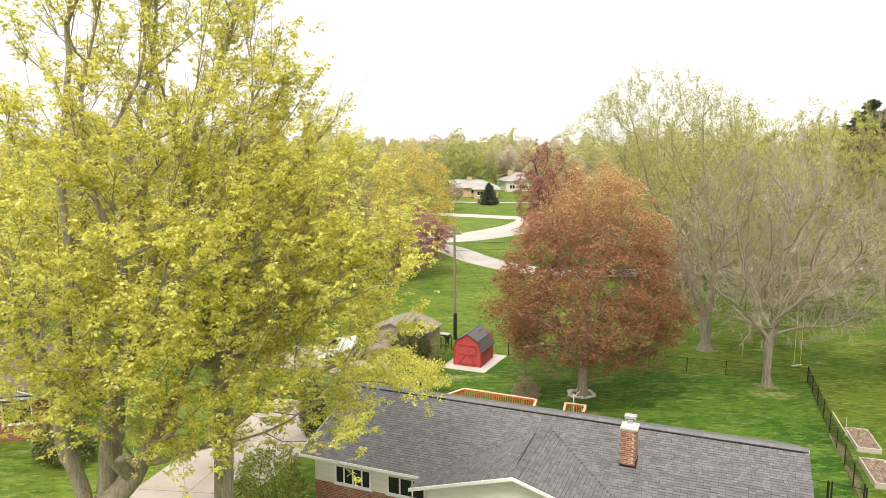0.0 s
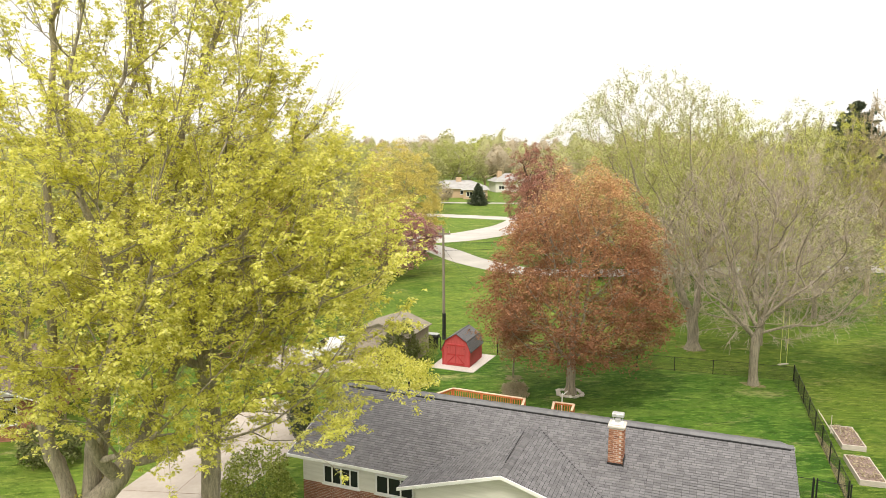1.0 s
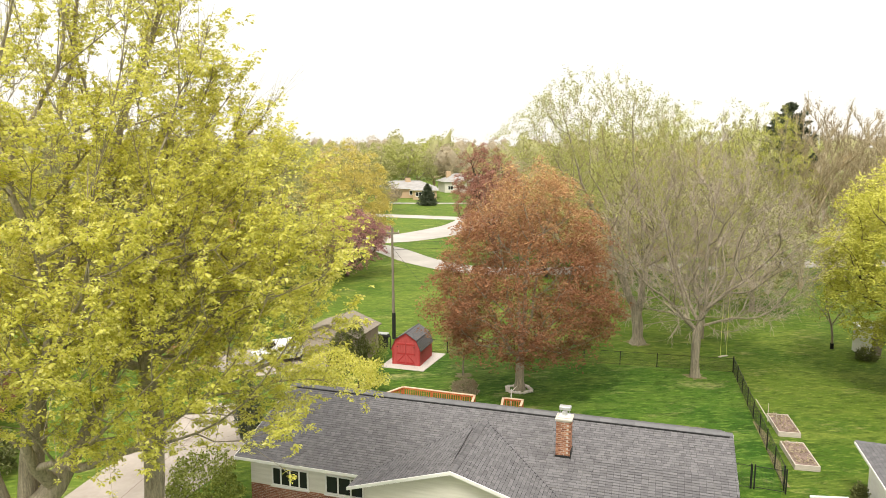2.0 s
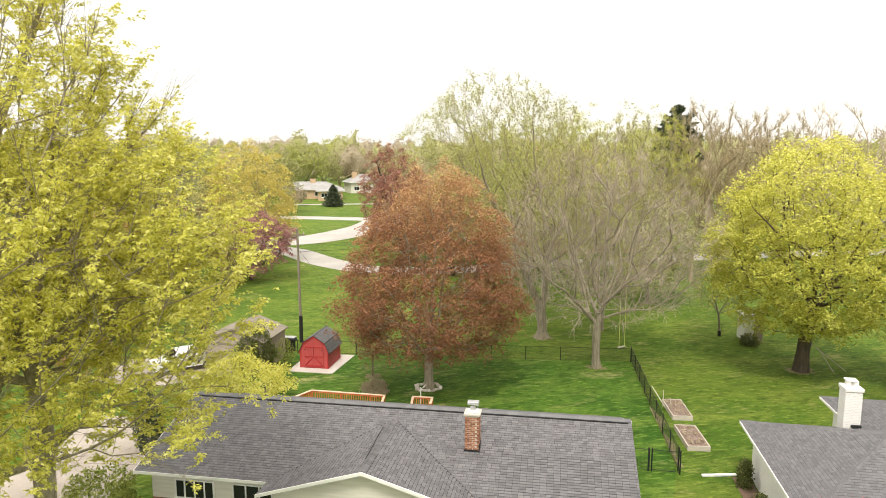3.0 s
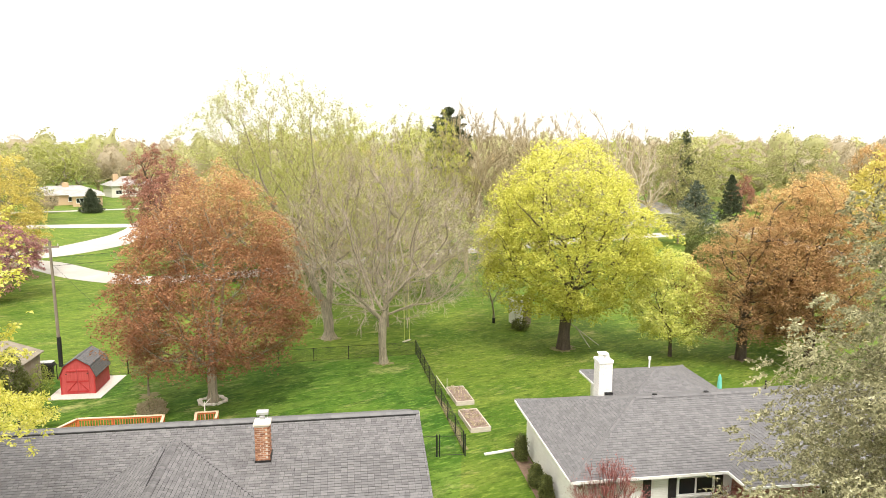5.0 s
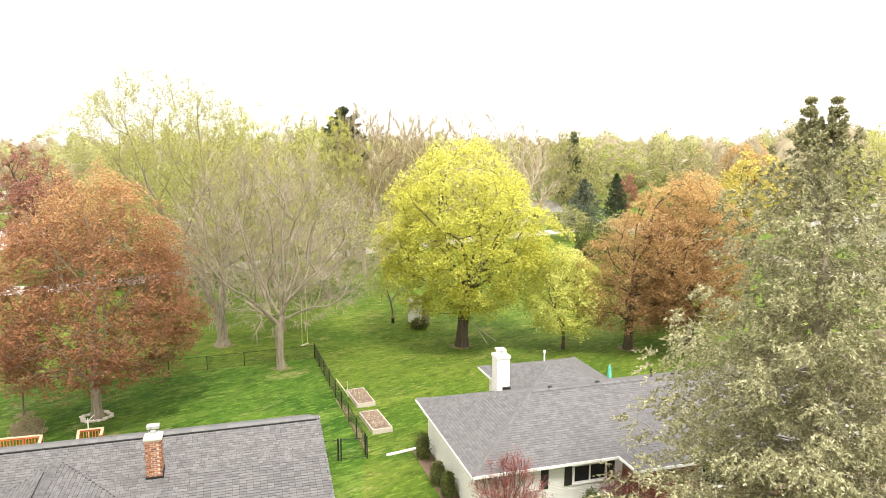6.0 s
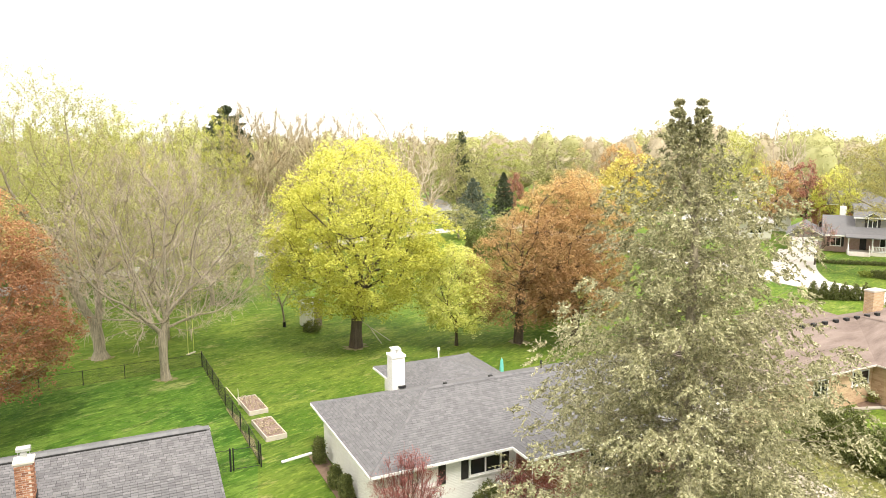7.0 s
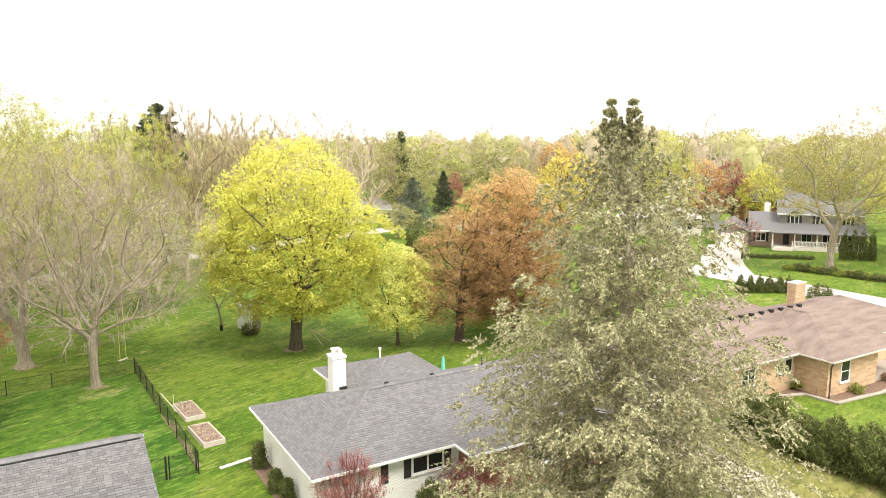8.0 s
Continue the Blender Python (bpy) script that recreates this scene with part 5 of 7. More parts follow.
broadleaf("maple_tree", -11.0, 20.6, "large silver maple with several stems and fresh yellow-green leaves", "tree", 21,
          [(0, 0, 0), (0.0, 0.05, 1.2), (0.0, 0.05, 2.2)], [(6.4, 1.8), (7.4, 3.2), (8.4, 4.4), (9.6, 5.6), (11.0, 6.6), (12.4, 7.0), (13.5, 6.4), (15.3, 5.4), (17.3, 4.6), (20.0, 3.7), (23.0, 3.0), (26.0, 1.5)], 1420, 0.62, BARK_GREY, LEAF_MAPLE,
          0.108, 1.4, 5, 7, 6, umbel=True, gap=0.32, airy=(17.0, 24.0), follow=0.7, stray=0.36, rise=0.3, outward=0.35, power=0.61, spread=0.05, bias=0.42, limit=0.08, lump=0.16, shell=0.3, droop=0.3, extra=maple_limb, shift=(3.0, 0.3))
broadleaf("maple_tree", -7.95, 23.2, "slim maple with a straight trunk and yellow-green leaves", "tree", 41,
          [(0, 0, 0), (0.05, 0, 2.2), (0.2, 0.1, 4.6), (0.5, 0.1, 7.0)], [(8.8, 2.6), (10.0, 3.8), (11.5, 4.2), (13.2, 3.4), (15.2, 2.4), (16.6, 0.8)], 420, 0.34, BARK_GREY, LEAF_MAPLE,
          0.108, 1.3, 4, 8, 6, umbel=True, gap=0.32, follow=0.7, stray=0.36, rise=0.3, outward=0.35, spread=0.05, bias=0.42, limit=0.06, lump=0.16, centre=(1.2, -0.2), shell=0.3)
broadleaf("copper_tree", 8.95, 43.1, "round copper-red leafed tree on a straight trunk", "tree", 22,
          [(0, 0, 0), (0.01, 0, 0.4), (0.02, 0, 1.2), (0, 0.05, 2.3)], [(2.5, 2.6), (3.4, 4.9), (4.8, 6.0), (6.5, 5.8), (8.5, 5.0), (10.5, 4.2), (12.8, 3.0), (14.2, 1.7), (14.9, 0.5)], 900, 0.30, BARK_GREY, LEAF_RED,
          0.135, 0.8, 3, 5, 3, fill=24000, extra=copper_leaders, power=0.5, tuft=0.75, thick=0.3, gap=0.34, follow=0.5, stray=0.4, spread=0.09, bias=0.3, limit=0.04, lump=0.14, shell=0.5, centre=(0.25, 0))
broadleaf("bare_tree", 21.5, 44.6, "spreading grey tree almost bare of leaves", "tree", 23,
          [(0, 0, 0), (-0.04, 0, 0.5), (-0.06, 0, 1.5), (0.0, 0, 3.0)], [(4.0, 5.0), (5.5, 6.8), (8.0, 7.7), (11.0, 7.0), (13.5, 5.2), (15.6, 2.8), (16.6, 0.8)], 2000, 0.28, BARK_GREY, LEAF_BUFF,
          0.07, 1.1, 6, 1, 1, outward=0.2, follow=0.75, stray=0.42, bent_twigs=True, tip=0.015, spread=0.05, bias=0.26, limit=0.04, twig_mat=TWIG_ASH, twig_r=0.011, lump=0.14, shell=0.35, rise=0.05, power=0.47, extra=spreading_limbs, flare=1.45)
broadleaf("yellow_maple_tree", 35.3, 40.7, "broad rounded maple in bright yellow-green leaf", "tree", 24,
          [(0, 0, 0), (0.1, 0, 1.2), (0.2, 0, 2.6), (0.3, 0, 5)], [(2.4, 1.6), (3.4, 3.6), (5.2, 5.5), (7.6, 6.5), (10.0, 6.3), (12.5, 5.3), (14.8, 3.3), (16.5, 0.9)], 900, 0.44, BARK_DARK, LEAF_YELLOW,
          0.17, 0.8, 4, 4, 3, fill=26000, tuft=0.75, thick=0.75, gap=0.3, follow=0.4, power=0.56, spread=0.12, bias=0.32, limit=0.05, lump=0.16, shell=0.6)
broadleaf("small_yellow_tree", 41.0, 35.1, "small tree in pale yellow-green leaf", "tree", 25,
          [(0, 0, 0), (0.05, 0, 0.8), (0, 0, 1.6)], [(1.5, 1.6), (2.6, 2.7), (4.4, 2.9), (6.4, 2.2), (8.3, 0.6)], 300, 0.13, BARK_DARK, LEAF_PALE_YELLOW,
          0.17, 0.6, 5, 4, 2, fill=9000, gap=0.12, tuft=0.5, thick=0.6, spread=0.12, bias=0.4, limit=0.03, lump=0.2)
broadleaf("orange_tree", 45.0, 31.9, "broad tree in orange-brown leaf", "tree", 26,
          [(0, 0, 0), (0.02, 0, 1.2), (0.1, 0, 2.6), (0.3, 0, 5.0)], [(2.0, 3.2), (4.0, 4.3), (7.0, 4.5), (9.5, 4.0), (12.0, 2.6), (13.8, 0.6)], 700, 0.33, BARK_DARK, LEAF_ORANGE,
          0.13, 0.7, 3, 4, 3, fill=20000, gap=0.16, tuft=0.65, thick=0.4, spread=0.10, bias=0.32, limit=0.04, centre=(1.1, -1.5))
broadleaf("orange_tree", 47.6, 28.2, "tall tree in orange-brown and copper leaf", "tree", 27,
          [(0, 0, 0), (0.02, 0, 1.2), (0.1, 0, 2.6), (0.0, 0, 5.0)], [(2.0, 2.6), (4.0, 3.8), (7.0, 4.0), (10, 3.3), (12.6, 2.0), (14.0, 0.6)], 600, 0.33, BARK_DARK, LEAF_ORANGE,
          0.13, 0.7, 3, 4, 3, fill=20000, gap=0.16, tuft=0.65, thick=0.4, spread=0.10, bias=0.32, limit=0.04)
broadleaf("cottonwood_tree", 20.5, 52.9, "tall old tree with sparse pale green spring crown", "tree", 28,
          [(0, 0, 0), (0, 0, 0.4), (0.02, 0, 1.2), (-0.05, 0, 2.6)], [(6.0, 3.0), (9.0, 6.0), (13.0, 7.8), (17.0, 7.0), (19.5, 4.6), (21.2, 1.6)], 1100, 0.43, BARK_GREY, LEAF_LIME,
          0.11, 1.1, 6, 5, 2, fill=14000, gap=0.15, thick=0.7, follow=0.6, stray=0.4, spread=0.15, bias=0.32, limit=0.05, centre=(-2.0, 0.5), lump=0.3, power=0.6, twig_mat=TWIG_BROWN, extra=forked_stems, flare=1.7, tuft=0.5)
conifer("spruce_tree", 20.7, 7.9, "tall grey-green spruce with two leading tips", 31, 17.5, 6.7, NEEDLE, BARK_GREY, 80, 12, 26, 0.12, tops=2, hang=0.55, power=0.70, droop=0.24, each=29, tail=0.62, slim=0.22)
# the street maple
broadleaf("street_maple_tree", 100.1, 13.3, "large old street maple with sparse yellow-olive leaves", "tree", 29,
          [(0, 0, 0), (0.03, 0, 0.8), (0.1, 0, 2.4), (0.25, 0, 4.2)], [(6.0, 3.5), (8.5, 8.0), (12.0, 10.0), (15.0, 9.2), (17.5, 6.0), (20.0, 1.5)], 700, 0.44, BARK_GREY, LEAF_GOLDEN_OLIVE,
          0.19, 1.3, 5, 3, 2, fill=10000, gap=0.42, follow=0.6, stray=0.4, tuft=0.8, power=0.56, spread=0.25, bias=0.26, limit=0.06, lump=0.2, centre=(0.6, -1.2))
broadleaf("crabapple_tree", 101.0, 24.2, "small sparse red-budded tree by a garage drive", "tree", 30,
          [(0, 0, 0), (0, 0, 0.8), (0, 0, 1.5)], [(1.5, 0.8), (3.0, 2.2), (5.0, 2.4), (7.0, 1.0)], 160, 0.1, BARK_DARK, LEAF_PURPLE, 0.12, 0.6, 6, 2, 2, spread=0.1, limit=0.03, twig_mat=TWIG_BROWN)
broadleaf("gold_tree", -4.9, 97.0, "rounded golden-leafed tree by the lane", "tree", 51,
          [(0, 0, 0), (0, 0, 2), (0, 0, 4)], [(1.5, 3.5), (4.0, 6.0), (8.0, 6.5), (12.0, 5.2), (15.0, 3.0), (16.8, 0.8)], 420, 0.22, BARK_GREY, LEAF_GOLD, 0.2, 0.9, 6, 3, 3, fill=12000, gap=0.15, power=0.56, tuft=0.6, spread=0.2, limit=0.05)
broadleaf("blossom_tree", -4.2, 84.0, "low purple-pink blossom tree", "tree", 52,
          [(0, 0, 0), (0, 0, 0.7), (0, 0, 1.4)], [(1.0, 2.5), (3.0, 4.6), (5.5, 4.4), (7.5, 2.6), (8.7, 0.6)], 260, 0.2, BARK_DARK, LEAF_PURPLE, 0.19, 0.8, 6, 3, 3, fill=5000, gap=0.15, spread=0.15, limit=0.05)
broadleaf("dark_copper_tree", 17.8, 120.0, "round dark copper-leafed tree", "tree", 53,
          [(0, 0, 0), (0, 0, 1.6), (0, 0, 4)], [(1.5, 3.0), (4.0, 4.6), (8.0, 5.2), (12.0, 4.8), (14.6, 3.0), (16.0, 1.0)], 300, 0.28, BARK_DARK, LEAF_COPPER, 0.24, 0.8, 8, 3, 3, fill=3000, tuft=0.6, spread=0.2, limit=0.05)
broadleaf("dark_copper_tree", 15.4, 92.0, "broad dark copper-leafed tree beside the lane", "tree", 54,
          [(0, 0, 0), (0, 0, 1.6), (0, 0, 4)], [(1.5, 2.6), (4.0, 3.8), (7.0, 4.2), (10.0, 3.6), (12.2, 2.2), (13.4, 0.6)], 300, 0.28, BARK_DARK, LEAF_COPPER, 0.22, 0.8, 8, 3, 3, fill=3000, tuft=0.5, spread=0.18, limit=0.05)
broadleaf("sapling_tree", 35.2, 50.2, "slender young tree in sparse olive-green leaf", "tree", 56,
          [(0, 0, 0), (0.02, 0, 0.9), (0, 0.03, 2.2)], [(2.0, 1.2), (4.0, 2.6), (6.5, 2.4), (9.0, 0.6)], 260, 0.09, BARK_GREY, LEAF_OLIVE, 0.10, 0.7, 6, 2, 2, spread=0.1, limit=0.03, twig_mat=TWIG_BROWN, power=0.5)
broadleaf("sapling_tree", 5.6, 46.2, "thin young copper-leafed tree on the lawn", "tree", 57,
          [(0, 0, 0), (0.02, 0, 0.8), (0, 0.03, 1.6)], [(1.4, 0.8), (2.4, 1.3), (3.6, 1.0), (4.4, 0.3)], 120, 0.06, BARK_GREY, LEAF_COPPER, 0.10, 0.5, 6, 2, 2, spread=0.08, limit=0.03, power=0.5)


def bare_earth(x, y, radius, seed):
    """Worn ground round a tree's foot."""
    r = np.random.default_rng(seed)
    out = [(x + math.cos(a) * radius * q, y + math.sin(a) * radius * q) for a, q in zip(np.arange(24) * math.pi / 12, r.uniform(0.55, 1.3, 24))]
    tagged(part("ground_patch", prism(out, -0.1, 0.018), DRY_EARTH), "worn dry earth round the foot of a tree", "earth patch", kind="structure")


for k, (x, y, radius) in enumerate(((21.5, 44.6, 0.7), (35.3, 40.7, 0.95), (20.5, 52.9, 1.0), (45.0, 31.9, 0.8), (5.6, 46.2, 0.6))):
    bare_earth(x, y, radius, 700 + k)
tagged(part("ground_patch", prism([(18.72, 29.1), (19.0, 29.0), (19.3, 30.2), (20.0, 31.5), (20.3, 33.4), (21.1, 34.4), (21.5, 36.7), (21.35, 36.7), (20.5, 34.1), (19.55, 31.5)], -0.1, 0.016), DRY_EARTH), "dry straw strip along the fence and beds", "earth patch", kind="structure")

# ---------------------------------------------------------------- things in the back yard
def red_shed():
    s = thing("garden_shed", pose(0.77, 49.1, 0, 0, 0, LOT) @ Matrix.Diagonal((0.88, 0.88, 0.86, 1)), "red wooden garden shed with a grey gambrel roof", "shed")
    w, d = 2.4, 3.1
    prof = [(0, 0.05), (w, 0.05), (w, 1.45), (w - 0.32, 2.2), (w / 2, 2.78), (0.32, 2.2), (0, 1.45)]
    bm = bmesh.new()
    a = [bm.verts.new((x, 0, z)) for x, z in prof]
    b = [bm.verts.new((x, d, z)) for x, z in prof]
    bm.faces.new(a)
    bm.faces.new(b[::-1])
    for i in range(len(prof)):
        j = (i + 1) % len(prof)
        bm.faces.new((a[i], b[i], b[j], a[j]))
    bmesh.ops.recalc_face_normals(bm, faces=bm.faces[:])
    part("body", bm, RED_BARN, s, "red painted board walls")
    rng = np.random.default_rng(3)
    o = 0.1
    rl = [(-o, 1.35), (0.28, 2.26), (w / 2, 2.86), (w - 0.28, 2.26), (w + o, 1.35)]
    for i in range(4):
        (x0, z0), (x1, z1) = rl[i], rl[i + 1]
        roof = part("roof", slab([(x0, -o, z0), (x1, -o, z1), (x1, d + o, z1), (x0, d + o, z0)], 0.05), SHADOW_LINE_FELT_GREY, s)
        if i < 2:
            face = ((x0, d + o, z0), (x0, -o, z0), (x1, -o, z1), (x1, d + o, z1))
        else:
            face = ((x1, -o, z1), (x1, d + o, z1), (x0, d + o, z0), (x0, -o, z0))
        tagged(part_mesh("shingles", shingle_mesh("shingles", [shingle_face(rng, *face)], SHINGLE_LIGHT), roof), kind="stuff")
        # red trim under the roof's front edge
        bm = bmesh.new()
        q = [bm.verts.new(p) for p in ((x0, -0.05, z0 - 0.06), (x1, -0.05, z1 - 0.06), (x1, -0.05, z1 - 0.18), (x0, -0.05, z0 - 0.18))]
        r = [bm.verts.new((v.co.x, 0.0, v.co.z)) for v in q]
        bm.faces.new(q)
        for k in range(4):
            bm.faces.new((q[k], r[k], r[(k + 1) % 4], q[(k + 1) % 4]))
        part("trim_board", bm, RED_TRIM, s)
    for x0 in (0.42, 1.22):
        door = part("door", box((x0, -0.05, 0.12), (x0 + 0.76, -0.004, 1.95), 0.008), RED_BARN, s, "red plank door with cross bracing")
        for z in (0.2, 0.98, 1.78):
            part("rail", box((x0 + 0.02, -0.085, z), (x0 + 0.74, -0.052, z + 0.12), 0.006), RED_TRIM, door)
        up = x0 < 1
        za, zb = (0.3, 1.0) if up else (1.0, 0.3)
        part("brace", rod((x0 + 0.06, -0.06, za), (x0 + 0.7, -0.06, zb), 0.045, sides=4), RED_TRIM, door)
        part("hinge", box((x0 + (0.0 if up else 0.66), -0.1, 1.6), (x0 + (0.1 if up else 0.76), -0.088, 1.66)), DARK_LINE, door)
    for x in (0.0, w - 0.1):
        part("corner_board", box((x, -0.03, 0.05), (x + 0.1, -0.003, 1.45)), RED_TRIM, s)
    return s


red_shed()
tagged(part("gravel_pad", prism([(-0.1, 48.5), (2.9, 47.2), (4.85, 51.2), (1.6, 52.6)], -0.05, 0.05), GRAVEL), "pale gravel pad under the red shed", "gravel pad", kind="structure")


def taupe_shed():
    s = thing("garden_shed", pose(-5.75, 50.2, 0, 0, 0, LOT), "large taupe wooden shed with a low pitched roof", "shed")
    w, d, e, r = 4.3, 4.0, 2.3, 3.1
    bm = bmesh.new()
    prof = [(0, 0), (w, 0), (w, e), (w / 2, r - 0.1), (0, e)]
    a = [bm.verts.new((x, 0, z)) for x, z in prof]
    b = [bm.verts.new((x, d, z)) for x, z in prof]
    bm.faces.new(a)
    bm.faces.new(b[::-1])
    for i in range(5):
        j = (i + 1) % 5
        bm.faces.new((a[i], b[i], b[j], a[j]))
    bmesh.ops.recalc_face_normals(bm, faces=bm.faces[:])
    part("body", bm, SHED_TAUPE, s, "taupe board walls")
    for x0, x1, z0, z1 in ((-0.2, w / 2, e - 0.06, r), (w / 2, w + 0.2, r, e - 0.06)):
        part("roof", slab([(x0, -0.2, z0), (x1, -0.2, z1), (x1, d + 0.2, z1), (x0, d + 0.2, z0)], 0.08), SHED_ROOF, s)
    for x in (1.0, 2.1):
        door = part("door", box((x, -0.04, 0.1), (x + 1.05, -0.003, 2.05), 0.01), SHED_TAUPE, s, "taupe double door")
        for z in (0.15, 1.9):
            part("rail", box((x + 0.03, -0.065, z), (x + 1.0, -0.042, z + 0.1)), SHED_ROOF, door)
    for x in (0, w - 0.1):
        part("corner_board", box((x, -0.03, 0), (x + 0.1, -0.003, e)), SHED_ROOF, s)


taupe_shed()


def utility_pole():
    p = thing("utility_pole", pose(1.0, 55.9, 0), "weathered wooden utility pole with a guard at its foot", "pole")
    part("post", rod((0, 0, -0.2), (-0.08, 0, 9.2), 0.125, 0.085, 12), POLE_WOOD, p)
    part("guard", rod((0.0, -0.05, 0), (0.0, -0.05, 2.2), 0.15, 0.15, 12), DARK_LINE, p, "black cable guard")
    part("crossarm", box((-0.5, -0.06, 8.7), (0.5, 0.06, 8.82), 0.01), POLE_WOOD, p)
    for x in (-0.42, 0.42):
        part("insulator", rod((x, 0, 8.82), (x, 0, 8.98), 0.04, 0.03, 8), STONE, p)


utility_pole()


def cable(a, b, sag, r=0.012, label="thin black overhead cable"):
    a, b = Vector(a), Vector(b)
    pts = [a.lerp(b, i / 16) - Vector((0, 0, sag * 4 * (i / 16) * (1 - i / 16))) for i in range(17)]
    bm = bmesh.new()
    for p, q in zip(pts, pts[1:]):
        add_rod(bm, p, q, r, sides=4)
    return tagged(part("overhead_cable", bm, FENCE_BLACK), label, "cable")


cable((0.95, 55.9, 8.0), (42, 82, 7.4), 0.7)
cable((0.95, 55.9, 7.4), (42, 82, 6.8), 0.7)
cable((0.95, 55.9, 8.6), (-40, 47, 8.0), 0.8)
cable((0.95, 55.9, 7.6), (6.5, 38.6, 3.4), 0.3)


def barbecue():
    g = thing("barbecue", pose(0.05, 53.3, 0, 0, 0, LOT), "black covered barbecue on a stand", "barbecue")
    part("cart", box((-0.4, -0.25, 0.0), (0.4, 0.25, 0.8), 0.03), DARK_LINE, g)
    part("lid", box((-0.55, -0.32, 0.8), (0.55, 0.32, 1.15), 0.1), DARK_LINE, g)
    part("cover", box((-0.5, -0.28, 1.15), (0.5, 0.28, 1.22), 0.03), METAL, g, "pale cover on the lid")


barbecue()


# deck and rails behind the ranch house
def railing(name, pts, z0, label):
    r = thing(name, pose(0, 0, 0), label, "railing")
    for (ax, ay), (bx, by) in zip(pts, pts[1:]):
        a, b = Vector((ax, ay, 0)), Vector((bx, by, 0))
        d = (b - a).normalized()
        n = Vector((-d.y, d.x, 0))
        up = Matrix((d, n, (0, 0, 1))).transposed().to_4x4()
        m = Matrix.Translation(a) @ up
        ln = (b - a).length
        part("top_rail", box((-0.06, -0.07, z0 + 0.95), (ln + 0.06, 0.07, z0 + 1.0), 0.008, m), DECK_CAP, r, "pale weathered cap rail")
        part("lower_rail", box((0, -0.03, z0 + 0.1), (ln, 0.03, z0 + 0.18), 0, m), DECK, r)
        part("upper_rail", box((0, -0.03, z0 + 0.86), (ln, 0.03, z0 + 0.948), 0, m), DECK, r)
        for k in range(int(ln / 0.14)):
            part("baluster", box((k * 0.14 + 0.05, -0.02, z0 + 0.18), (k * 0.14 + 0.09, 0.02, z0 + 0.86), 0, m), DECK, r)
        for k in range(int(ln / 1.8) + 2):
            x = min(k * 1.8, ln)
            part("post", box((x - 0.045, -0.045, -0.05), (x + 0.045, 0.045, z0 + 0.95), 0, m), DECK, r)
    return r


railing("deck_railing", [(0.0, 38.9), (1.28, 40.1), (5.35, 38.3), (5.0, 37.0)], 0.5, "orange stained wooden deck railing with pale cap")
railing("deck_railing", [(6.75, 37.2), (7.03, 38.3), (8.1, 37.9), (7.8, 37.0)], 0.3, "short orange wooden railing beside the deck")
tagged(part("deck", prism([(-0.2, 38.6), (1.25, 40.05), (5.3, 38.3), (8.0, 37.8), (7.2, 34.6), (-1.6, 37.6)], 0.0, 0.42), DECK), "orange stained wooden deck behind the house", "deck")
lamp = thing("hose_stand", pose(7.55, 38.6, 0), "pale slim garden stand by the deck", "garden stand")
part("post", rod((0, 0, 0), (0, 0, 1.7), 0.03, sides=8), WHITE_PAINT, lamp)
part("arm", rod((0, 0, 1.55), (0.35, 0.1, 1.8), 0.02, sides=6), WHITE_PAINT, lamp)

# pale stones round the copper tree
rng = np.random.default_rng(77)
for i in range(22):
    a = i / 22 * 6.283
    bm = bmesh.new()
    bmesh.ops.create_icosphere(bm, subdivisions=1, radius=0.17)
    for v in bm.verts:
        v.co *= rng.uniform(0.75, 1.2)
        v.co.z *= 0.6
    ob = part("stone", bm, STONE)
    ob.location = (8.95 + math.cos(a) * rng.uniform(0.65, 0.95), 43.05 + math.sin(a) * rng.uniform(0.65, 0.95), 0.05)
    tagged(ob, "pale limestone rock in the ring round the tree", "stone", "stones round the tree")


# ---------------------------------------------------------------- fences
def chain_fence(name, pts, label, spacing=2.7, high=1.15, close=False):
    """Black posts and rails with a net of thin wires."""
    f = thing(name, pose(0, 0, 0), label, "fence")
    for (ax, ay), (bx, by) in zip(pts, pts[1:]):
        a, b = Vector((ax, ay, 0)), Vector((bx, by, 0))
        ln = (b - a).length
        n = max(1, round(ln / spacing))
        for k in range(n + 1):
            p = a.lerp(b, k / n)
            r = 0.042 if k in (0, n) else 0.03
            post = part("post", rod(p - Vector((0, 0, 0.1)), p + Vector((0, 0, high + 0.05)), r, sides=8), FENCE_BLACK, f)
        part("top_rail", rod(a + Vector((0, 0, high)), b + Vector((0, 0, high)), 0.014, sides=6), FENCE_BLACK, f)
        part("bottom_wire", rod(a + Vector((0, 0, 0.06)), b + Vector((0, 0, 0.06)), 0.008, sides=4), FENCE_BLACK, f)
        d = (b - a).normalized()
        side = Vector((-d.y, d.x, 0)) * 0.002
        verts, faces = [], []
        step = 0.075
        for k in range(int((ln + high) / step)):
            for sgn in (0, 1):
                s0, s1 = k * step - high, k * step
                z0, z1 = (0.06, high) if sgn else (high, 0.06)
                # trim to the panel
                lo, hi = max(s0, 0), min(s1, ln)
                if hi - lo < 0.02:
                    continue
                zl, zh = z0 + (z1 - z0) * (lo - s0) / high, z0 + (z1 - z0) * (hi - s0) / high
                p, q = a + d * lo + Vector((0, 0, zl)), a + d * hi + Vector((0, 0, zh))
                w = Vector((0, 0, 0.002))
                i = len(verts)
                verts += [p + w, p + side, p - w - side, q + w, q + side, q - w - side]
                faces += [(i, i + 1, i + 4, i + 3), (i + 1, i + 2, i + 5, i + 4), (i + 2, i, i + 3, i + 5)]
        ob = part_mesh("netting", mesh_from("netting", [tuple(v) for v in verts], faces, FENCE_BLACK), f, "fine black chain-link netting")
        tagged(ob, kind="stuff")
    return f


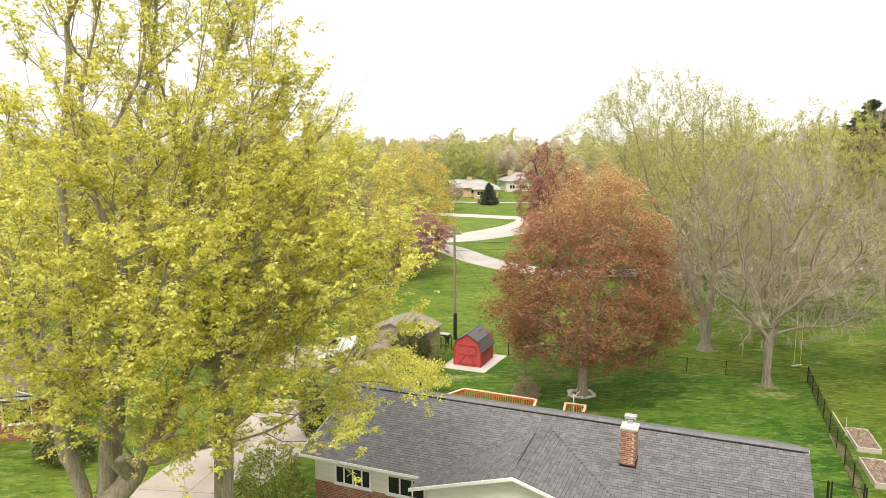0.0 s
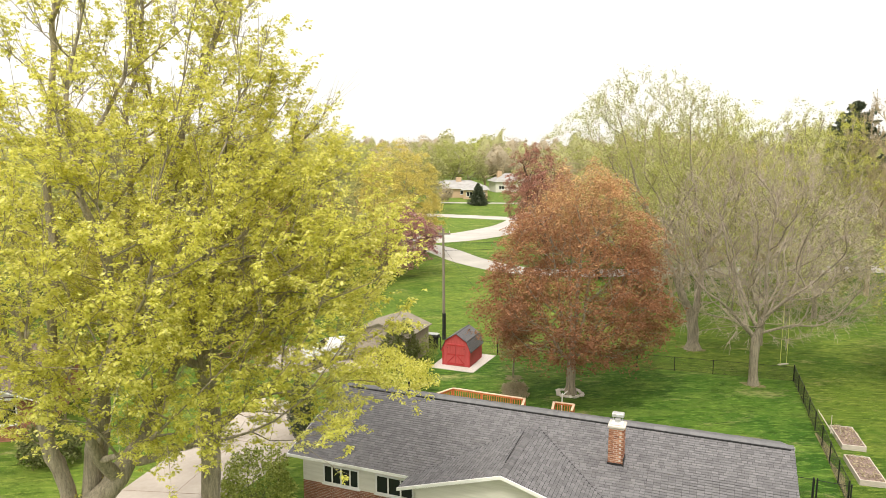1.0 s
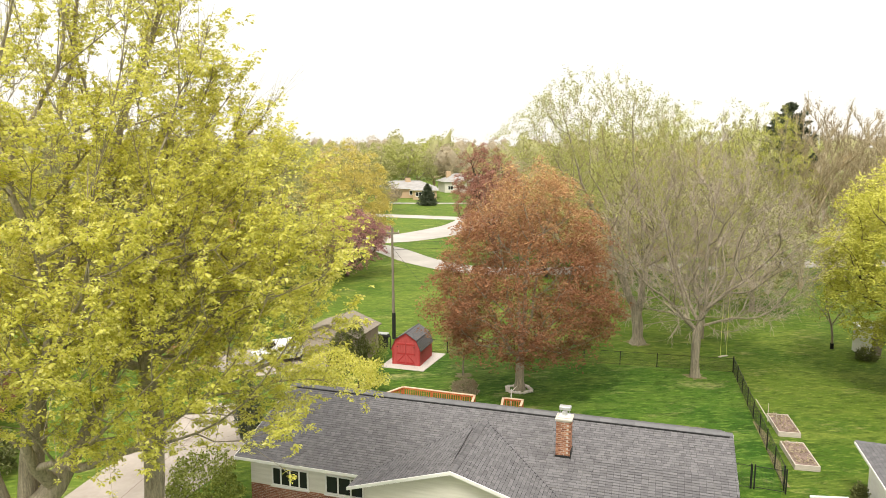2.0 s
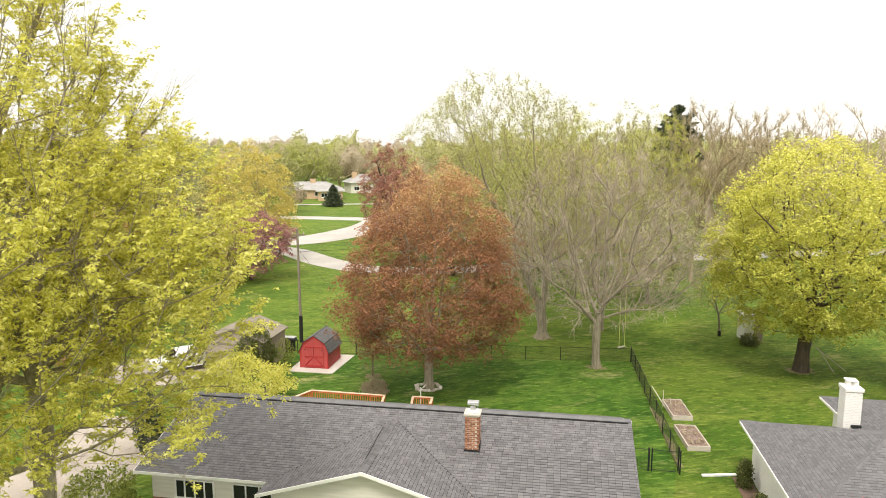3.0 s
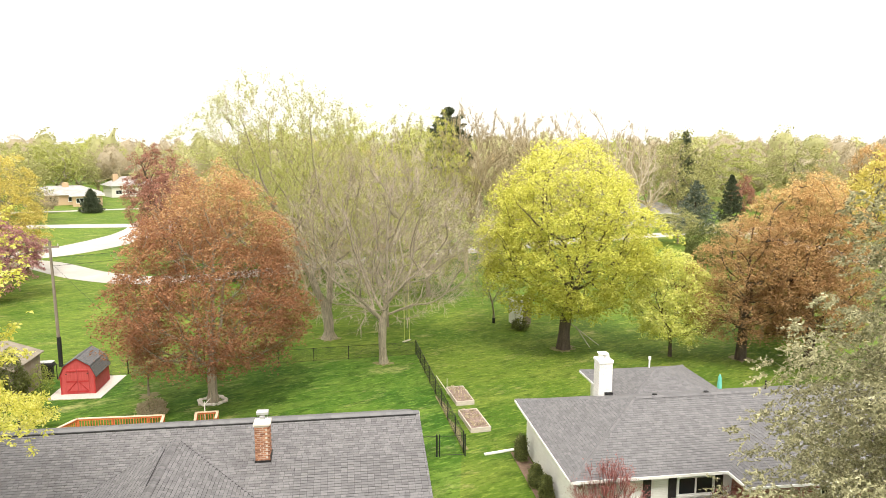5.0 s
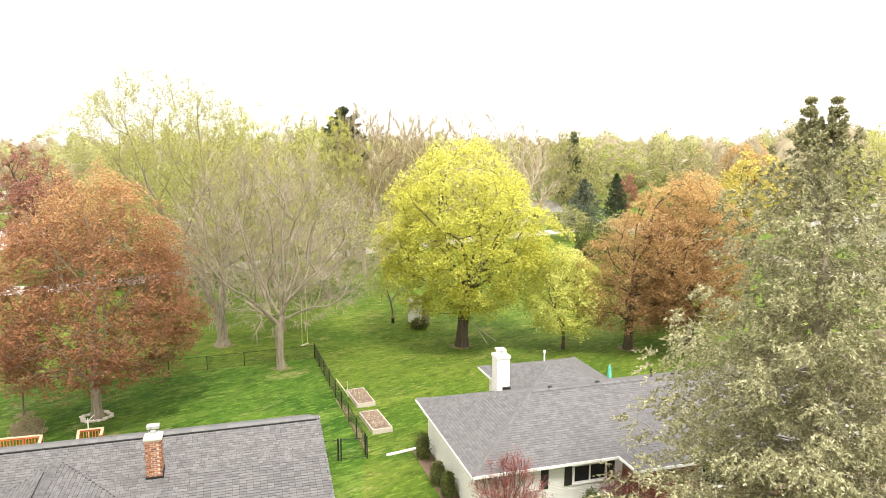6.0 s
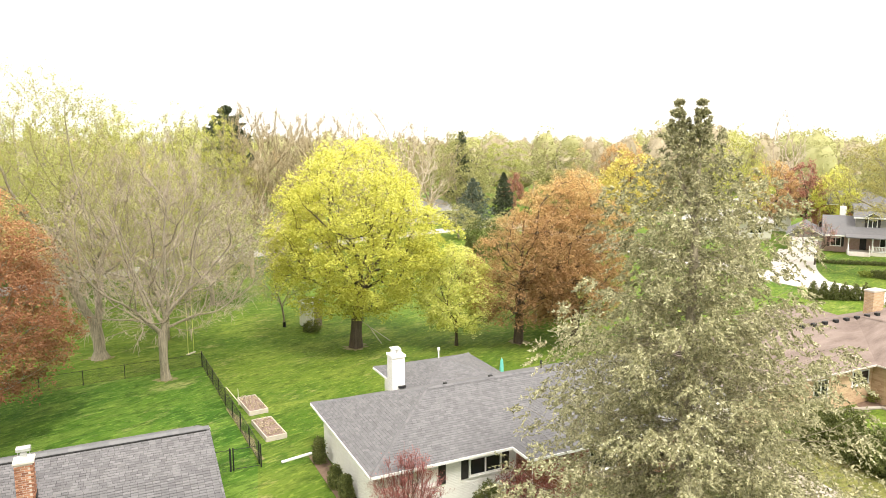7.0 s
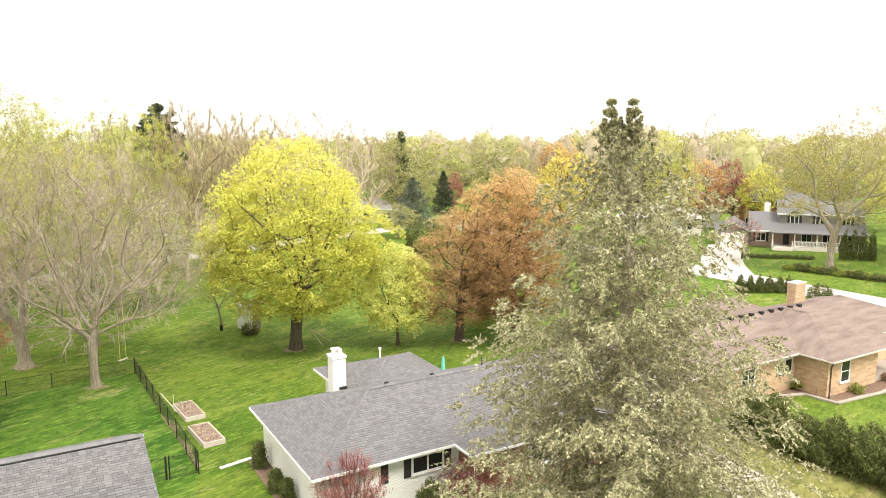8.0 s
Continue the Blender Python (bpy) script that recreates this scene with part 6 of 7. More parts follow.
chain_fence("chain_link_fence", [(-1.5, 53.6), (5.0, 51.5), (24.58, 45.27)], "black chain-link fence across the back lawn", 2.72, 1.0)
chain_fence("chain_link_fence", [(24.58, 45.27), (18.6, 28.9)], "black chain-link fence along the side lawn", 2.2, 1.12)
chain_fence("chain_link_fence", [(17.1, 29.08), (13.9, 30.6)], "short black chain-link fence to the house", 1.6, 1.12)


def garden_gate():
    gt = thing("garden_gate", pose(0, 0, 0), "closed black chain-link garden gate", "gate")
    a, b = Vector((17.22, 29.02, 0)), Vector((18.4, 28.42, 0))
    for p in (a, b, a - Vector((0.14, -0.07, 0)), b + Vector((0.12, 0.35, 0))):
        part("post", rod(p - Vector((0, 0, 0.1)), p + Vector((0, 0, 1.22)), 0.036, sides=8), FENCE_BLACK, gt)
    for z in (0.1, 1.12):
        part("rail", rod(a + Vector((0, 0, z)), b + Vector((0, 0, z)), 0.016, sides=6), FENCE_BLACK, gt)
    for k in range(1, 24):
        p = a.lerp(b, k / 24)
        part("wire", rod(p + Vector((0, 0, 0.1)), p + Vector((0, 0, 1.12)), 0.0022, sides=4), FENCE_BLACK, gt)


garden_gate()


# ---------------------------------------------------------------- raised beds
def raised_bed(corner, along, across, label, seed):
    """Four boards round a heap of soil; corner and two edge vectors."""
    x, y = corner
    ang = math.degrees(math.atan2(across[1], across[0]))
    w, d = math.hypot(*across), math.hypot(*along)
    b = thing("raised_bed", pose(x, y, 0, 0, 0, ang), label, "garden bed", "raised beds by the fence")
    t, hgt = 0.06, 0.28
    for lo, hi in (((0, 0, 0), (w, t, hgt)), ((0, d - t, 0), (w, d, hgt)), ((0, t, 0), (t, d - t, hgt)), ((w - t, t, 0), (w, d - t, hgt))):
        part("board", box(lo, hi, 0.006), BED_WOOD, b)
    bm = bmesh.new()
    bmesh.ops.create_grid(bm, x_segments=14, y_segments=26, size=0.5)
    r = np.random.default_rng(seed)
    for v in bm.verts:
        v.co = Vector((t + (v.co.x + 0.5) * (w - 2 * t), t + (v.co.y + 0.5) * (d - 2 * t), 0.2 + r.uniform(0, 0.07)))
    part("soil", bm, SOIL, b, "dry brown soil")
    lv, lf = leaves(r, np.column_stack([r.uniform(0.1, w - 0.1, 160), r.uniform(0.1, d - 0.1, 160), np.full(160, 0.26)]), 0.11, 2, 0.05)
    tagged(part_mesh("litter", mesh_from("litter", lv, lf, LEAF_BUFF), b, "dry plant litter"), kind="stuff")


raised_bed((21.67, 34.6), (1.05, 2.55), (1.1, -0.34), "pale board raised bed with dry soil", 1)
raised_bed((20.23, 30.7), (1.07, 2.67), (1.12, -0.34), "pale board raised bed with bare reddish soil", 2)
tool = thing("garden_stake", pose(21.95, 36.2, 0), "two pale wooden stakes leaning in the raised bed", "stake")
part("stake", rod((0.1, -0.1, 0.2), (-0.1, 1.2, 1.1), 0.03, sides=6), BED_WOOD, tool)
part("stake", rod((0.0, 0.0, 0.2), (0.02, 0.03, 1.25), 0.02, sides=6), BED_WOOD, tool)
part("stake", rod((0.45, -0.2, 0.2), (0.35, -0.2, 0.75), 0.02, sides=6), BED_WOOD, tool)
tagged(part("downspout_pipe", box((-0.85, -0.07, 0), (0.85, 0.07, 0.11), 0.02, pose(20.15, 27.85, 0, 0, 0, -10)), WHITE_PAINT), "white downspout extension lying on the grass", "pipe")

# rope swing under the bare tree, flag and stakes on the lawn
sw = thing("rope_swing", pose(24.9, 47.4, 0, 0, 0, 20), "yellow rope swing hanging from the bare tree", "swing")
for x in (-0.3, 0.3):
    part("rope", rod((x, 0, 0.55), (x * 0.9, 0, 5.6), 0.018, sides=5), LEAF_PALE_YELLOW, sw)
part("seat", box((-0.42, -0.1, 0.5), (0.42, 0.1, 0.56), 0.01), BED_WOOD, sw)
st = thing("tree_guard", pose(35.2, 50.2, 0), "small dark guard round the young tree's foot", "tree guard")
part("guard", rod((0, 0, 0), (0, 0, 0.45), 0.14, sides=10), DARK_LINE, st)


def backyard_box():
    b = thing("storage_shed", pose(36.2, 48.3, 0, 0, 0, LOT + 8), "narrow white shed with grey lattice side", "shed")
    part("body", box((0, 0, 0), (0.75, 1.6, 2.2), 0.02), WHITE_PAINT, b)
    part("side", box((0.752, 0.05, 0.05), (1.5, 1.55, 2.1), 0.01), SHED_TAUPE, b, "grey-brown lattice side")
    part("roof", slab([(-0.1, -0.1, 2.2), (1.6, -0.1, 2.35), (1.6, 1.7, 2.35), (-0.1, 1.7, 2.2)], 0.06), WHITE_PAINT, b)


backyard_box()
gl = thing("leaning_pole", pose(37.4, 40.0, 0), "two pale leaning poles beside the yellow maple", "pole")
part("pole", rod((0, 0, 0), (-0.7, 0.9, 1.6), 0.03, sides=6), BED_WOOD, gl)
part("pole", rod((1.0, 0.0, 0), (-0.9, 1.8, 1.9), 0.03, sides=6), BED_WOOD, gl)


def patio_umbrella():
    u = thing("patio_umbrella", pose(36.2, 26.9, 0) @ Matrix.Diagonal((0.8, 0.8, 0.86, 1)), "closed teal patio umbrella on a pole", "umbrella")
    part("pole", rod((0, 0, 0), (0, 0, 2.12), 0.025, sides=8), WHITE_PAINT, u)
    bm = bmesh.new()
    rings = []
    for z, r in ((0.6, 0.11), (0.75, 0.15), (1.2, 0.16), (1.6, 0.13), (1.9, 0.10), (2.08, 0.03)):
        rings.append([bm.verts.new((math.cos(k / 16 * 6.283) * r * (1 + 0.16 * (k % 2)), math.sin(k / 16 * 6.283) * r * (1 + 0.16 * (k % 2)), z)) for k in range(16)])
    for p, q in zip(rings, rings[1:]):
        for k in range(16):
            bm.faces.new((p[k], p[(k + 1) % 16], q[(k + 1) % 16], q[k]))
    bm.faces.new(rings[-1])
    bm.faces.new(rings[0][::-1])
    part("canopy", bm, TEAL, u, "folded teal canvas")
    part("base", rod((0, 0, 0), (0, 0, 0.12), 0.28, 0.25, 12), DARK_LINE, u)


patio_umbrella()

# ---------------------------------------------------------------- shrubs
for k, (x, y, r, h) in enumerate(((20.6, 26.55, 0.30, 1.4), (19.5, 23.95, 0.31, 1.15), (19.15, 22.75, 0.29, 1.2))):
    bush("arborvitae", x, y, 0, "dark green clipped cone shrub beside the white wall", 60 + k, [(0.05, r * 0.75), (h * 0.3, r), (h * 0.7, r * 0.72), (h, 0.1)], LEAF_BUSH, 0.10, 1000, "shrubs along the white wall", upright=0.8)
tagged(part("mulch_bed", prism([(20.7, 27.6), (21.4, 27.2), (18.9, 21.0), (18.2, 21.4)], -0.05, 0.03), MULCH), "brown mulch bed along the white wall", "mulch bed", kind="structure")
broadleaf("red_shrub", 18.75, 18.35, "upright crimson-leafed shrub in front of the house", "shrub", 65, [(0, 0, 0), (0, 0, 0.3)], [(0.4, 0.6), (1.2, 1.15), (2.2, 1.35), (3.1, 0.8), (3.6, 0.2)], 190, 0.05, BARK_DARK, LEAF_CRIMSON, 0.06, 0.7, 8, 2, 2,
          spread=0.05, limit=0.03, twig_mat=LEAF_CRIMSON, twig_r=0.007, rise=0.9, bias=0.9)
bush("maroon_shrub", 24.1, 16.3, 0, "low maroon-leafed shrub by the entry", 66, [(0.2, 0.9), (1.0, 1.2), (1.7, 0.9), (2.1, 0.2)], LEAF_CRIMSON, 0.08, 1200)
bush("round_shrub", 22.6, 17.2, 0, "dark evergreen shrub under the front wall", 67, [(0.1, 0.5), (0.7, 0.6), (1.5, 0.1)], LEAF_BUSH, 0.1, 700, upright=0.6)
for k in range(9):
    f, sway = k / 8, 0.15 * math.sin(k * 2.4)
    high = 2.65 + 0.28 * math.sin(k * 1.9 + 0.6)
    bush("hedge_shrub", 39.3 - 4.0 * f + sway, 8.4 - 12.4 * f, 0, "dense dark green rounded hedge shrub in a row", 70 + k, [(0.05, 0.72), (0.6, 0.92), (high * 0.6, 0.84), (high * 0.85, 0.52), (high, 0.12)], LEAF_BUSH, 0.12, 2200, "hedge beside the tan house", spread=0.05, upright=0.5, lump=0.34)
bush("evergreen_shrub", -1.9, 49.0, 0, "pointed dark evergreen shrub by the taupe shed", 85, [(0.1, 0.8), (1.2, 0.95), (2.6, 0.6), (3.6, 0.1)], LEAF_BUSH, 0.14, 1300, upright=0.9)
bush("evergreen_shrub", -2.9, 48.6, 0, "pointed dark evergreen shrub by the taupe shed", 86, [(0.1, 0.8), (1.0, 0.9), (2.0, 0.6), (2.9, 0.1)], LEAF_BUSH, 0.14, 1100, upright=0.9)
bush("lawn_shrub", -0.3, 49.6, 0, "loose pale green shrub beside the red shed", 87, [(0.3, 0.5), (1.2, 0.8), (2.2, 0.2)], LEAF_SHRUB, 0.1, 350)
bush("dry_shrub", 5.3, 42.6, 0, "round dry brown garden shrub on the lawn", 88, [(0.05, 0.7), (0.5, 0.9), (0.95, 0.3)], LEAF_BUFF, 0.09, 900)
bush("dogwood_shrub", -2.9, 42.6, 0, "layered pale green shrub behind the roof", 89, [(0.6, 2.2), (1.2, 3.0), (1.9, 2.6), (2.7, 1.4), (3.1, 0.3)], LEAF_MAPLE, 0.17, 1600, cluster=5, spread=0.1, category="tree")
bush("conical_evergreen", -7.2, 36.9, 0, "narrow dark evergreen at the corner of the house", 90, [(0.1, 0.55), (1.2, 0.65), (2.6, 0.45), (3.6, 0.05)], NEEDLE_DARK, 0.12, 1100, upright=0.8)
bush("front_shrub", -7.6, 28.8, 0, "fresh green leafy shrub by the front window", 91, [(0.2, 1.2), (1.2, 1.7), (2.3, 1.2), (3.0, 0.3)], LEAF_SHRUB, 0.14, 1300)
bush("front_shrub", -19.2, 33.6, 0, "dark green leafy shrub by the drive", 92, [(0.2, 1.2), (1.0, 1.6), (1.8, 1.0), (2.3, 0.3)], LEAF_BUSH, 0.16, 1000)
bush("orange_shrub", -12.8, 46.6, 0, "loose shrub in orange-brown spring leaf", 93, [(0.4, 1.4), (2.0, 2.2), (3.6, 1.6), (4.6, 0.4)], LEAF_ORANGE, 0.14, 700, category="shrub")
bush("lawn_shrub", 35.9, 47.2, 0, "small dark shrub beside the white shed", 94, [(0.05, 0.6), (0.5, 0.8), (1.0, 0.2)], LEAF_BUSH, 0.12, 450)
bush("lawn_shrub", 31.3, 29.4, 0, "low brown-green shrub beside the patio", 95, [(0.05, 0.9), (0.4, 1.3), (0.8, 0.4)], LEAF_BUSH, 0.1, 600)

# edging and bed of the tan house
tagged(part("mulch_bed", prism([(46.6, 8.2), (48.2, 6.9), (47.6, 5.0), (51.4, 3.0), (55.0, 2.0), (55.5, 3.4), (50, 5.0), (49.2, 8.2)], -0.05, 0.04), MULCH), "brown mulch bed round the tan house", "mulch bed", kind="structure")
for (ax, ay), (bx, by) in zip([(44.6, 9.2), (46.6, 8.2), (48.1, 6.95), (47.6, 5.0), (51.4, 3.0), (55.0, 2.0)], [(46.6, 8.2), (48.1, 6.95), (47.6, 5.0), (51.4, 3.0), (55.0, 2.0), (58, 1.4)]):
    d = Vector((bx - ax, by - ay, 0))
    m = Matrix.Translation((ax, ay, 0)) @ pose(0, 0, 0, 0, 0, math.degrees(math.atan2(d.y, d.x)))
    ed = tagged(part("stone_edging", box((0, -0.12, 0), (d.length - 0.01, 0.12, 0.15), 0.03, m), CONCRETE), "pale stone edging of the mulch bed", "edging", "edging of the mulch bed")
for k, (x, y) in enumerate(((49.0, 7.6), (48.9, 6.0), (50.5, 4.3), (54.4, 2.9))):
    bush("bed_shrub", x, y, 0, "small yellow-green shrub in the mulch bed", 96 + k, [(0.05, 0.3), (0.35, 0.45), (0.7, 0.1)], LEAF_SHRUB if k % 2 == 0 else LEAF_ORANGE, 0.1, 160, "shrubs in the mulch bed")


# ---------------------------------------------------------------- a parked car
def parked_car():
    c = thing("car", pose(-7.3, 50.6, 0.024, 0, 0, 20), "white parked car on the concrete pad", "car")
    prof = [(-2.2, 0.35), (-2.2, 0.85), (-1.25, 0.98), (-0.55, 1.45), (1.0, 1.48), (1.75, 1.0), (2.15, 0.9), (2.2, 0.35)]
    bm = bmesh.new()
    rings = []
    for y, k in ((-0.88, 0.0), (-0.80, 1.0), (0.80, 1.0), (0.88, 0.0)):
        rings.append([bm.verts.new((x, y, min(z, 0.95) if k == 0 else z)) for x, z in prof])
    for p, q in zip(rings, rings[1:]):
        for i in range(len(prof)):
            j = (i + 1) % len(prof)
            bm.faces.new((p[i], q[i], q[j], p[j]))
    bm.faces.new(rings[0][::-1])
    bm.faces.new(rings[-1])
    bmesh.ops.recalc_face_normals(bm, faces=bm.faces[:])
    bmesh.ops.bevel(bm, geom=bm.edges[:], offset=0.03, segments=2, affect="EDGES")
    part("body", bm, CAR_WHITE, c)
    part("windscreen", slab([(-1.2, -0.7, 1.02), (-0.58, -0.66, 1.47), (-0.58, 0.66, 1.47), (-1.2, 0.7, 1.02)], 0.01), GLASS, c)
    part("rear_window", slab([(1.04, -0.66, 1.5), (1.7, -0.7, 1.05), (1.7, 0.7, 1.05), (1.04, 0.66, 1.5)], 0.01), GLASS, c)
    for x in (-1.4, 1.4):
        for y in (-0.84, 0.84):
            w = part("wheel", rod((x, y - 0.09, 0.32), (x, y + 0.09, 0.32), 0.32, sides=18), RUBBER, c)
            part("rim", rod((x, y - 0.1, 0.32), (x, y + 0.1, 0.32), 0.2, sides=12), METAL, w)


parked_car()


# ---------------------------------------------------------------- the brick house beyond the maple
def left_house():
    rng = np.random.default_rng(14)
    h = thing("house", pose(-21.3, 36.4, 0, 0, 0, 12), "red brick ranch house with brown shingle roof", "house")
    hip_roof(h, rng, -16.0, 0.6, -0.5, 10.0, 2.6, 0.36, SHINGLE_BROWN)
    wall_box(h, -15.5, 0.0, 0.0, 9.5, 2.45, BRICK_WALL)
    v, f = brick_courses(rng, -6.0, 0.0, 0.0, 2.4, 0.0, holes=((-2.6, -0.9, 0.9, 2.2),))
    tagged(part_mesh("brick_veneer", mesh_from("brick_veneer", v, f, BRICK_WALL), h, "red brick face"), kind="stuff")
    window(h, -2.5, -1.0, 0.95, 2.15, 0.0, panes=1)
    # front gable over the window
    for x0, x1, z0, z1 in ((-4.4, -2.0, 2.55, 3.5), (-2.0, 0.4, 3.5, 2.55)):
        part("roof", slab([(x0, -0.9, z0), (x1, -0.9, z1), (x1, 4.0, z1), (x0, 4.0, z0)], 0.1), SHINGLE_BROWN, h)
        board(h, (x0, -0.9, z0), (x1, -0.9, z1), 0.18, 0.04)
    bm = bmesh.new()
    f1 = [bm.verts.new(p) for p in ((-4.0, -0.4, 2.45), (0.0, -0.4, 2.45), (-2.0, -0.4, 3.4))]
    f2 = [bm.verts.new((q.co.x, -0.2, q.co.z)) for q in f1]
    bm.faces.new(f1)
    bm.faces.new(f2[::-1])
    for i in range(3):
        bm.faces.new((f1[i], f2[i], f2[(i + 1) % 3], f1[(i + 1) % 3]))
    bmesh.ops.recalc_face_normals(bm, faces=bm.faces[:])
    part("gable", bm, SIDING, h, "cream siding in the gable")


left_house()

# ---------------------------------------------------------------- houses across the street and far off
def street_house():
    rng = np.random.default_rng(15)
    h = thing("house", pose(113.65, 31.4, 0, 0, 0, -75) @ Matrix.Diagonal((0.83, 0.9, 0.95, 1)), "two-storey house with grey siding, dormers and a white railed porch", "house")
    # garage wing
    wall_box(h, 0.3, 5.6, -1.5, 6.0, 2.7, SIDING_GREY)
    for x0, x1, z0, z1 in ((-0.2, 2.95, 2.7, 4.2), (2.95, 6.1, 4.2, 2.7)):
        part("roof", slab([(x0, -2.0, z0), (x1, -2.0, z1), (x1, 8.0, z1), (x0, 8.0, z0)], 0.15), SHINGLE_LIGHT, h)
        board(h, (x0, -2.0, z0), (x1, -2.0, z1), 0.25, 0.06)
    part("gable", prism([(0.3, -1.5), (5.6, -1.5), (5.6, -1.3), (0.3, -1.3)], 2.7, 3.0), SIDING_GREY, h)
    bm = bmesh.new()
    f1 = [bm.verts.new(p) for p in ((0.3, -1.5, 2.7), (5.6, -1.5, 2.7), (2.95, -1.5, 4.0))]
    f2 = [bm.verts.new((q.co.x, -1.3, q.co.z)) for q in f1]
    bm.faces.new(f1)
    bm.faces.new(f2[::-1])
    for i in range(3):
        bm.faces.new((f1[i], f2[i], f2[(i + 1) % 3], f1[(i + 1) % 3]))
    bmesh.ops.recalc_face_normals(bm, faces=bm.faces[:])
    part("gable", bm, SIDING_GREY, h)
    door = part("garage_door", box((0.9, -1.6, 0.0), (5.0, -1.52, 2.25), 0.02), WHITE_PAINT, h, "white panelled garage door")
    for r in range(4):
        for c in range(4):
            part("panel", box((1.0 + c * 1.0, -1.63, 0.12 + r * 0.54), (1.85 + c * 1.0, -1.602, 0.52 + r * 0.54), 0.01), WHITE_PAINT, door)
    # main block
    wall_box(h, 5.6, 24.5, 0.5, 10.0, 2.9, BRICK_PINK)
    part("roof", slab([(5.6, -0.8, 2.8), (25.0, -0.8, 2.8), (25.0, 4.6, 5.4), (5.6, 4.6, 5.4)], 0.15), SHINGLE_LIGHT, h)
    part("roof", slab([(25.0, 10.6, 2.8), (5.6, 10.6, 2.8), (5.6, 4.6, 5.4), (25.0, 4.6, 5.4)], 0.15), SHINGLE_LIGHT, h)
    board(h, (5.6, -0.8, 2.8), (25.0, -0.8, 2.8), 0.25, 0.05, outward=(0, -0.06))
    # upper storey
    wall_box(h, 10.8, 24.2, 1.6, 9.0, 5.6, SIDING_GREY, z0=3.0)
    part("roof", slab([(10.4, 1.1, 5.5), (24.6, 1.1, 5.5), (24.6, 5.2, 7.4), (10.4, 5.2, 7.4)], 0.15), SHINGLE_LIGHT, h)
    part("roof", slab([(24.6, 9.4, 5.5), (10.4, 9.4, 5.5), (10.4, 5.2, 7.4), (24.6, 5.2, 7.4)], 0.15), SHINGLE_LIGHT, h)
    board(h, (10.4, 1.1, 5.5), (24.6, 1.1, 5.5), 0.22, 0.05, outward=(0, -0.06))
    for c in (13.4, 17.6, 21.8):
        for x0, x1, z0, z1 in ((c - 1.5, c, 5.5, 6.4), (c, c + 1.5, 6.4, 5.5)):
            part("dormer_roof", slab([(x0, 0.9, z0), (x1, 0.9, z1), (x1, 4.0, z1), (x0, 4.0, z0)], 0.12), SHINGLE_LIGHT, h)
            board(h, (x0, 0.9, z0), (x1, 0.9, z1), 0.22, 0.05)
        window(h, c - 0.75, c + 0.75, 3.75, 5.15, 1.6, panes=2, trim=0.12)
        for x in (c - 1.2, c + 0.8):
            part("shutter", box((x, 1.52, 3.7), (x + 0.4, 1.59, 5.2), 0.01), DARK_INSIDE, h, "dark shutter")
    window(h, 7.0, 8.7, 0.9, 2.3, 0.5, panes=2, trim=0.12)
    for x in (6.5, 8.75):
        part("shutter", box((x, 0.42, 0.85), (x + 0.4, 0.49, 2.35), 0.01), DARK_INSIDE, h, "dark shutter")
    for x in (14.6, 18.0, 21.2):
        window(h, x, x + 1.8, 1.0, 2.4, 0.5, panes=2, trim=0.12)
    part("front_door", box((11.6, 0.42, 0.5), (12.6, 0.49, 2.55), 0.01), DARK_INSIDE, h, "dark front door")
    part("porch_floor", box((9.6, -2.6, -0.1), (24.5, 0.49, 0.5), 0.02), STONE, h, "pale stone porch base")
    for i in range(3):
        part("step", box((9.9, -3.0 - 0.35 * i, -0.1), (13.0, -2.61 - 0.35 * i, 0.36 - 0.14 * i), 0.01), STONE, h)
    part("roof", slab([(9.2, -2.9, 2.75), (25.0, -2.9, 2.75), (25.0, -0.7, 3.0), (9.2, -0.7, 3.0)], 0.15), SHINGLE_LIGHT, h)
    for x in (9.6, 13.2, 16.8, 20.4, 24.2):
        part("porch_post", box((x, -2.55, 0.5), (x + 0.2, -2.35, 2.62), 0.01), WHITE_PAINT, h, "white porch post")
    for x0, x1 in ((13.4, 16.8), (17.0, 20.4), (20.6, 24.2)):
        part("railing", box((x0, -2.5, 1.35), (x1, -2.4, 1.45), 0.01), WHITE_PAINT, h, "white porch railing")
        part("railing", box((x0, -2.5, 0.6), (x1, -2.4, 0.68), 0.01), WHITE_PAINT, h)
        n = int((x1 - x0) / 0.22)
        for k in range(n):
            part("baluster", box((x0 + 0.08 + k * 0.22, -2.47, 0.68), (x0 + 0.16 + k * 0.22, -2.43, 1.35)), WHITE_PAINT, h)
    for x in (9.75, 12.9):
        part("stair_rail", rod((x, -3.9, 0.95), (x, -2.5, 1.45), 0.06, sides=6), WHITE_PAINT, h)
        for k in range(5):
            y = -3.9 + k * 0.35
            part("baluster", box((x - 0.03, y, 0.1), (x + 0.03, y + 0.06, 0.95 + k * 0.12)), WHITE_PAINT, h)
    part("chimney", box((8.4, 5.0, 4.5), (9.4, 6.0, 6.8), 0.03), WHITE_PAINT, h, "white chimney")


street_house()


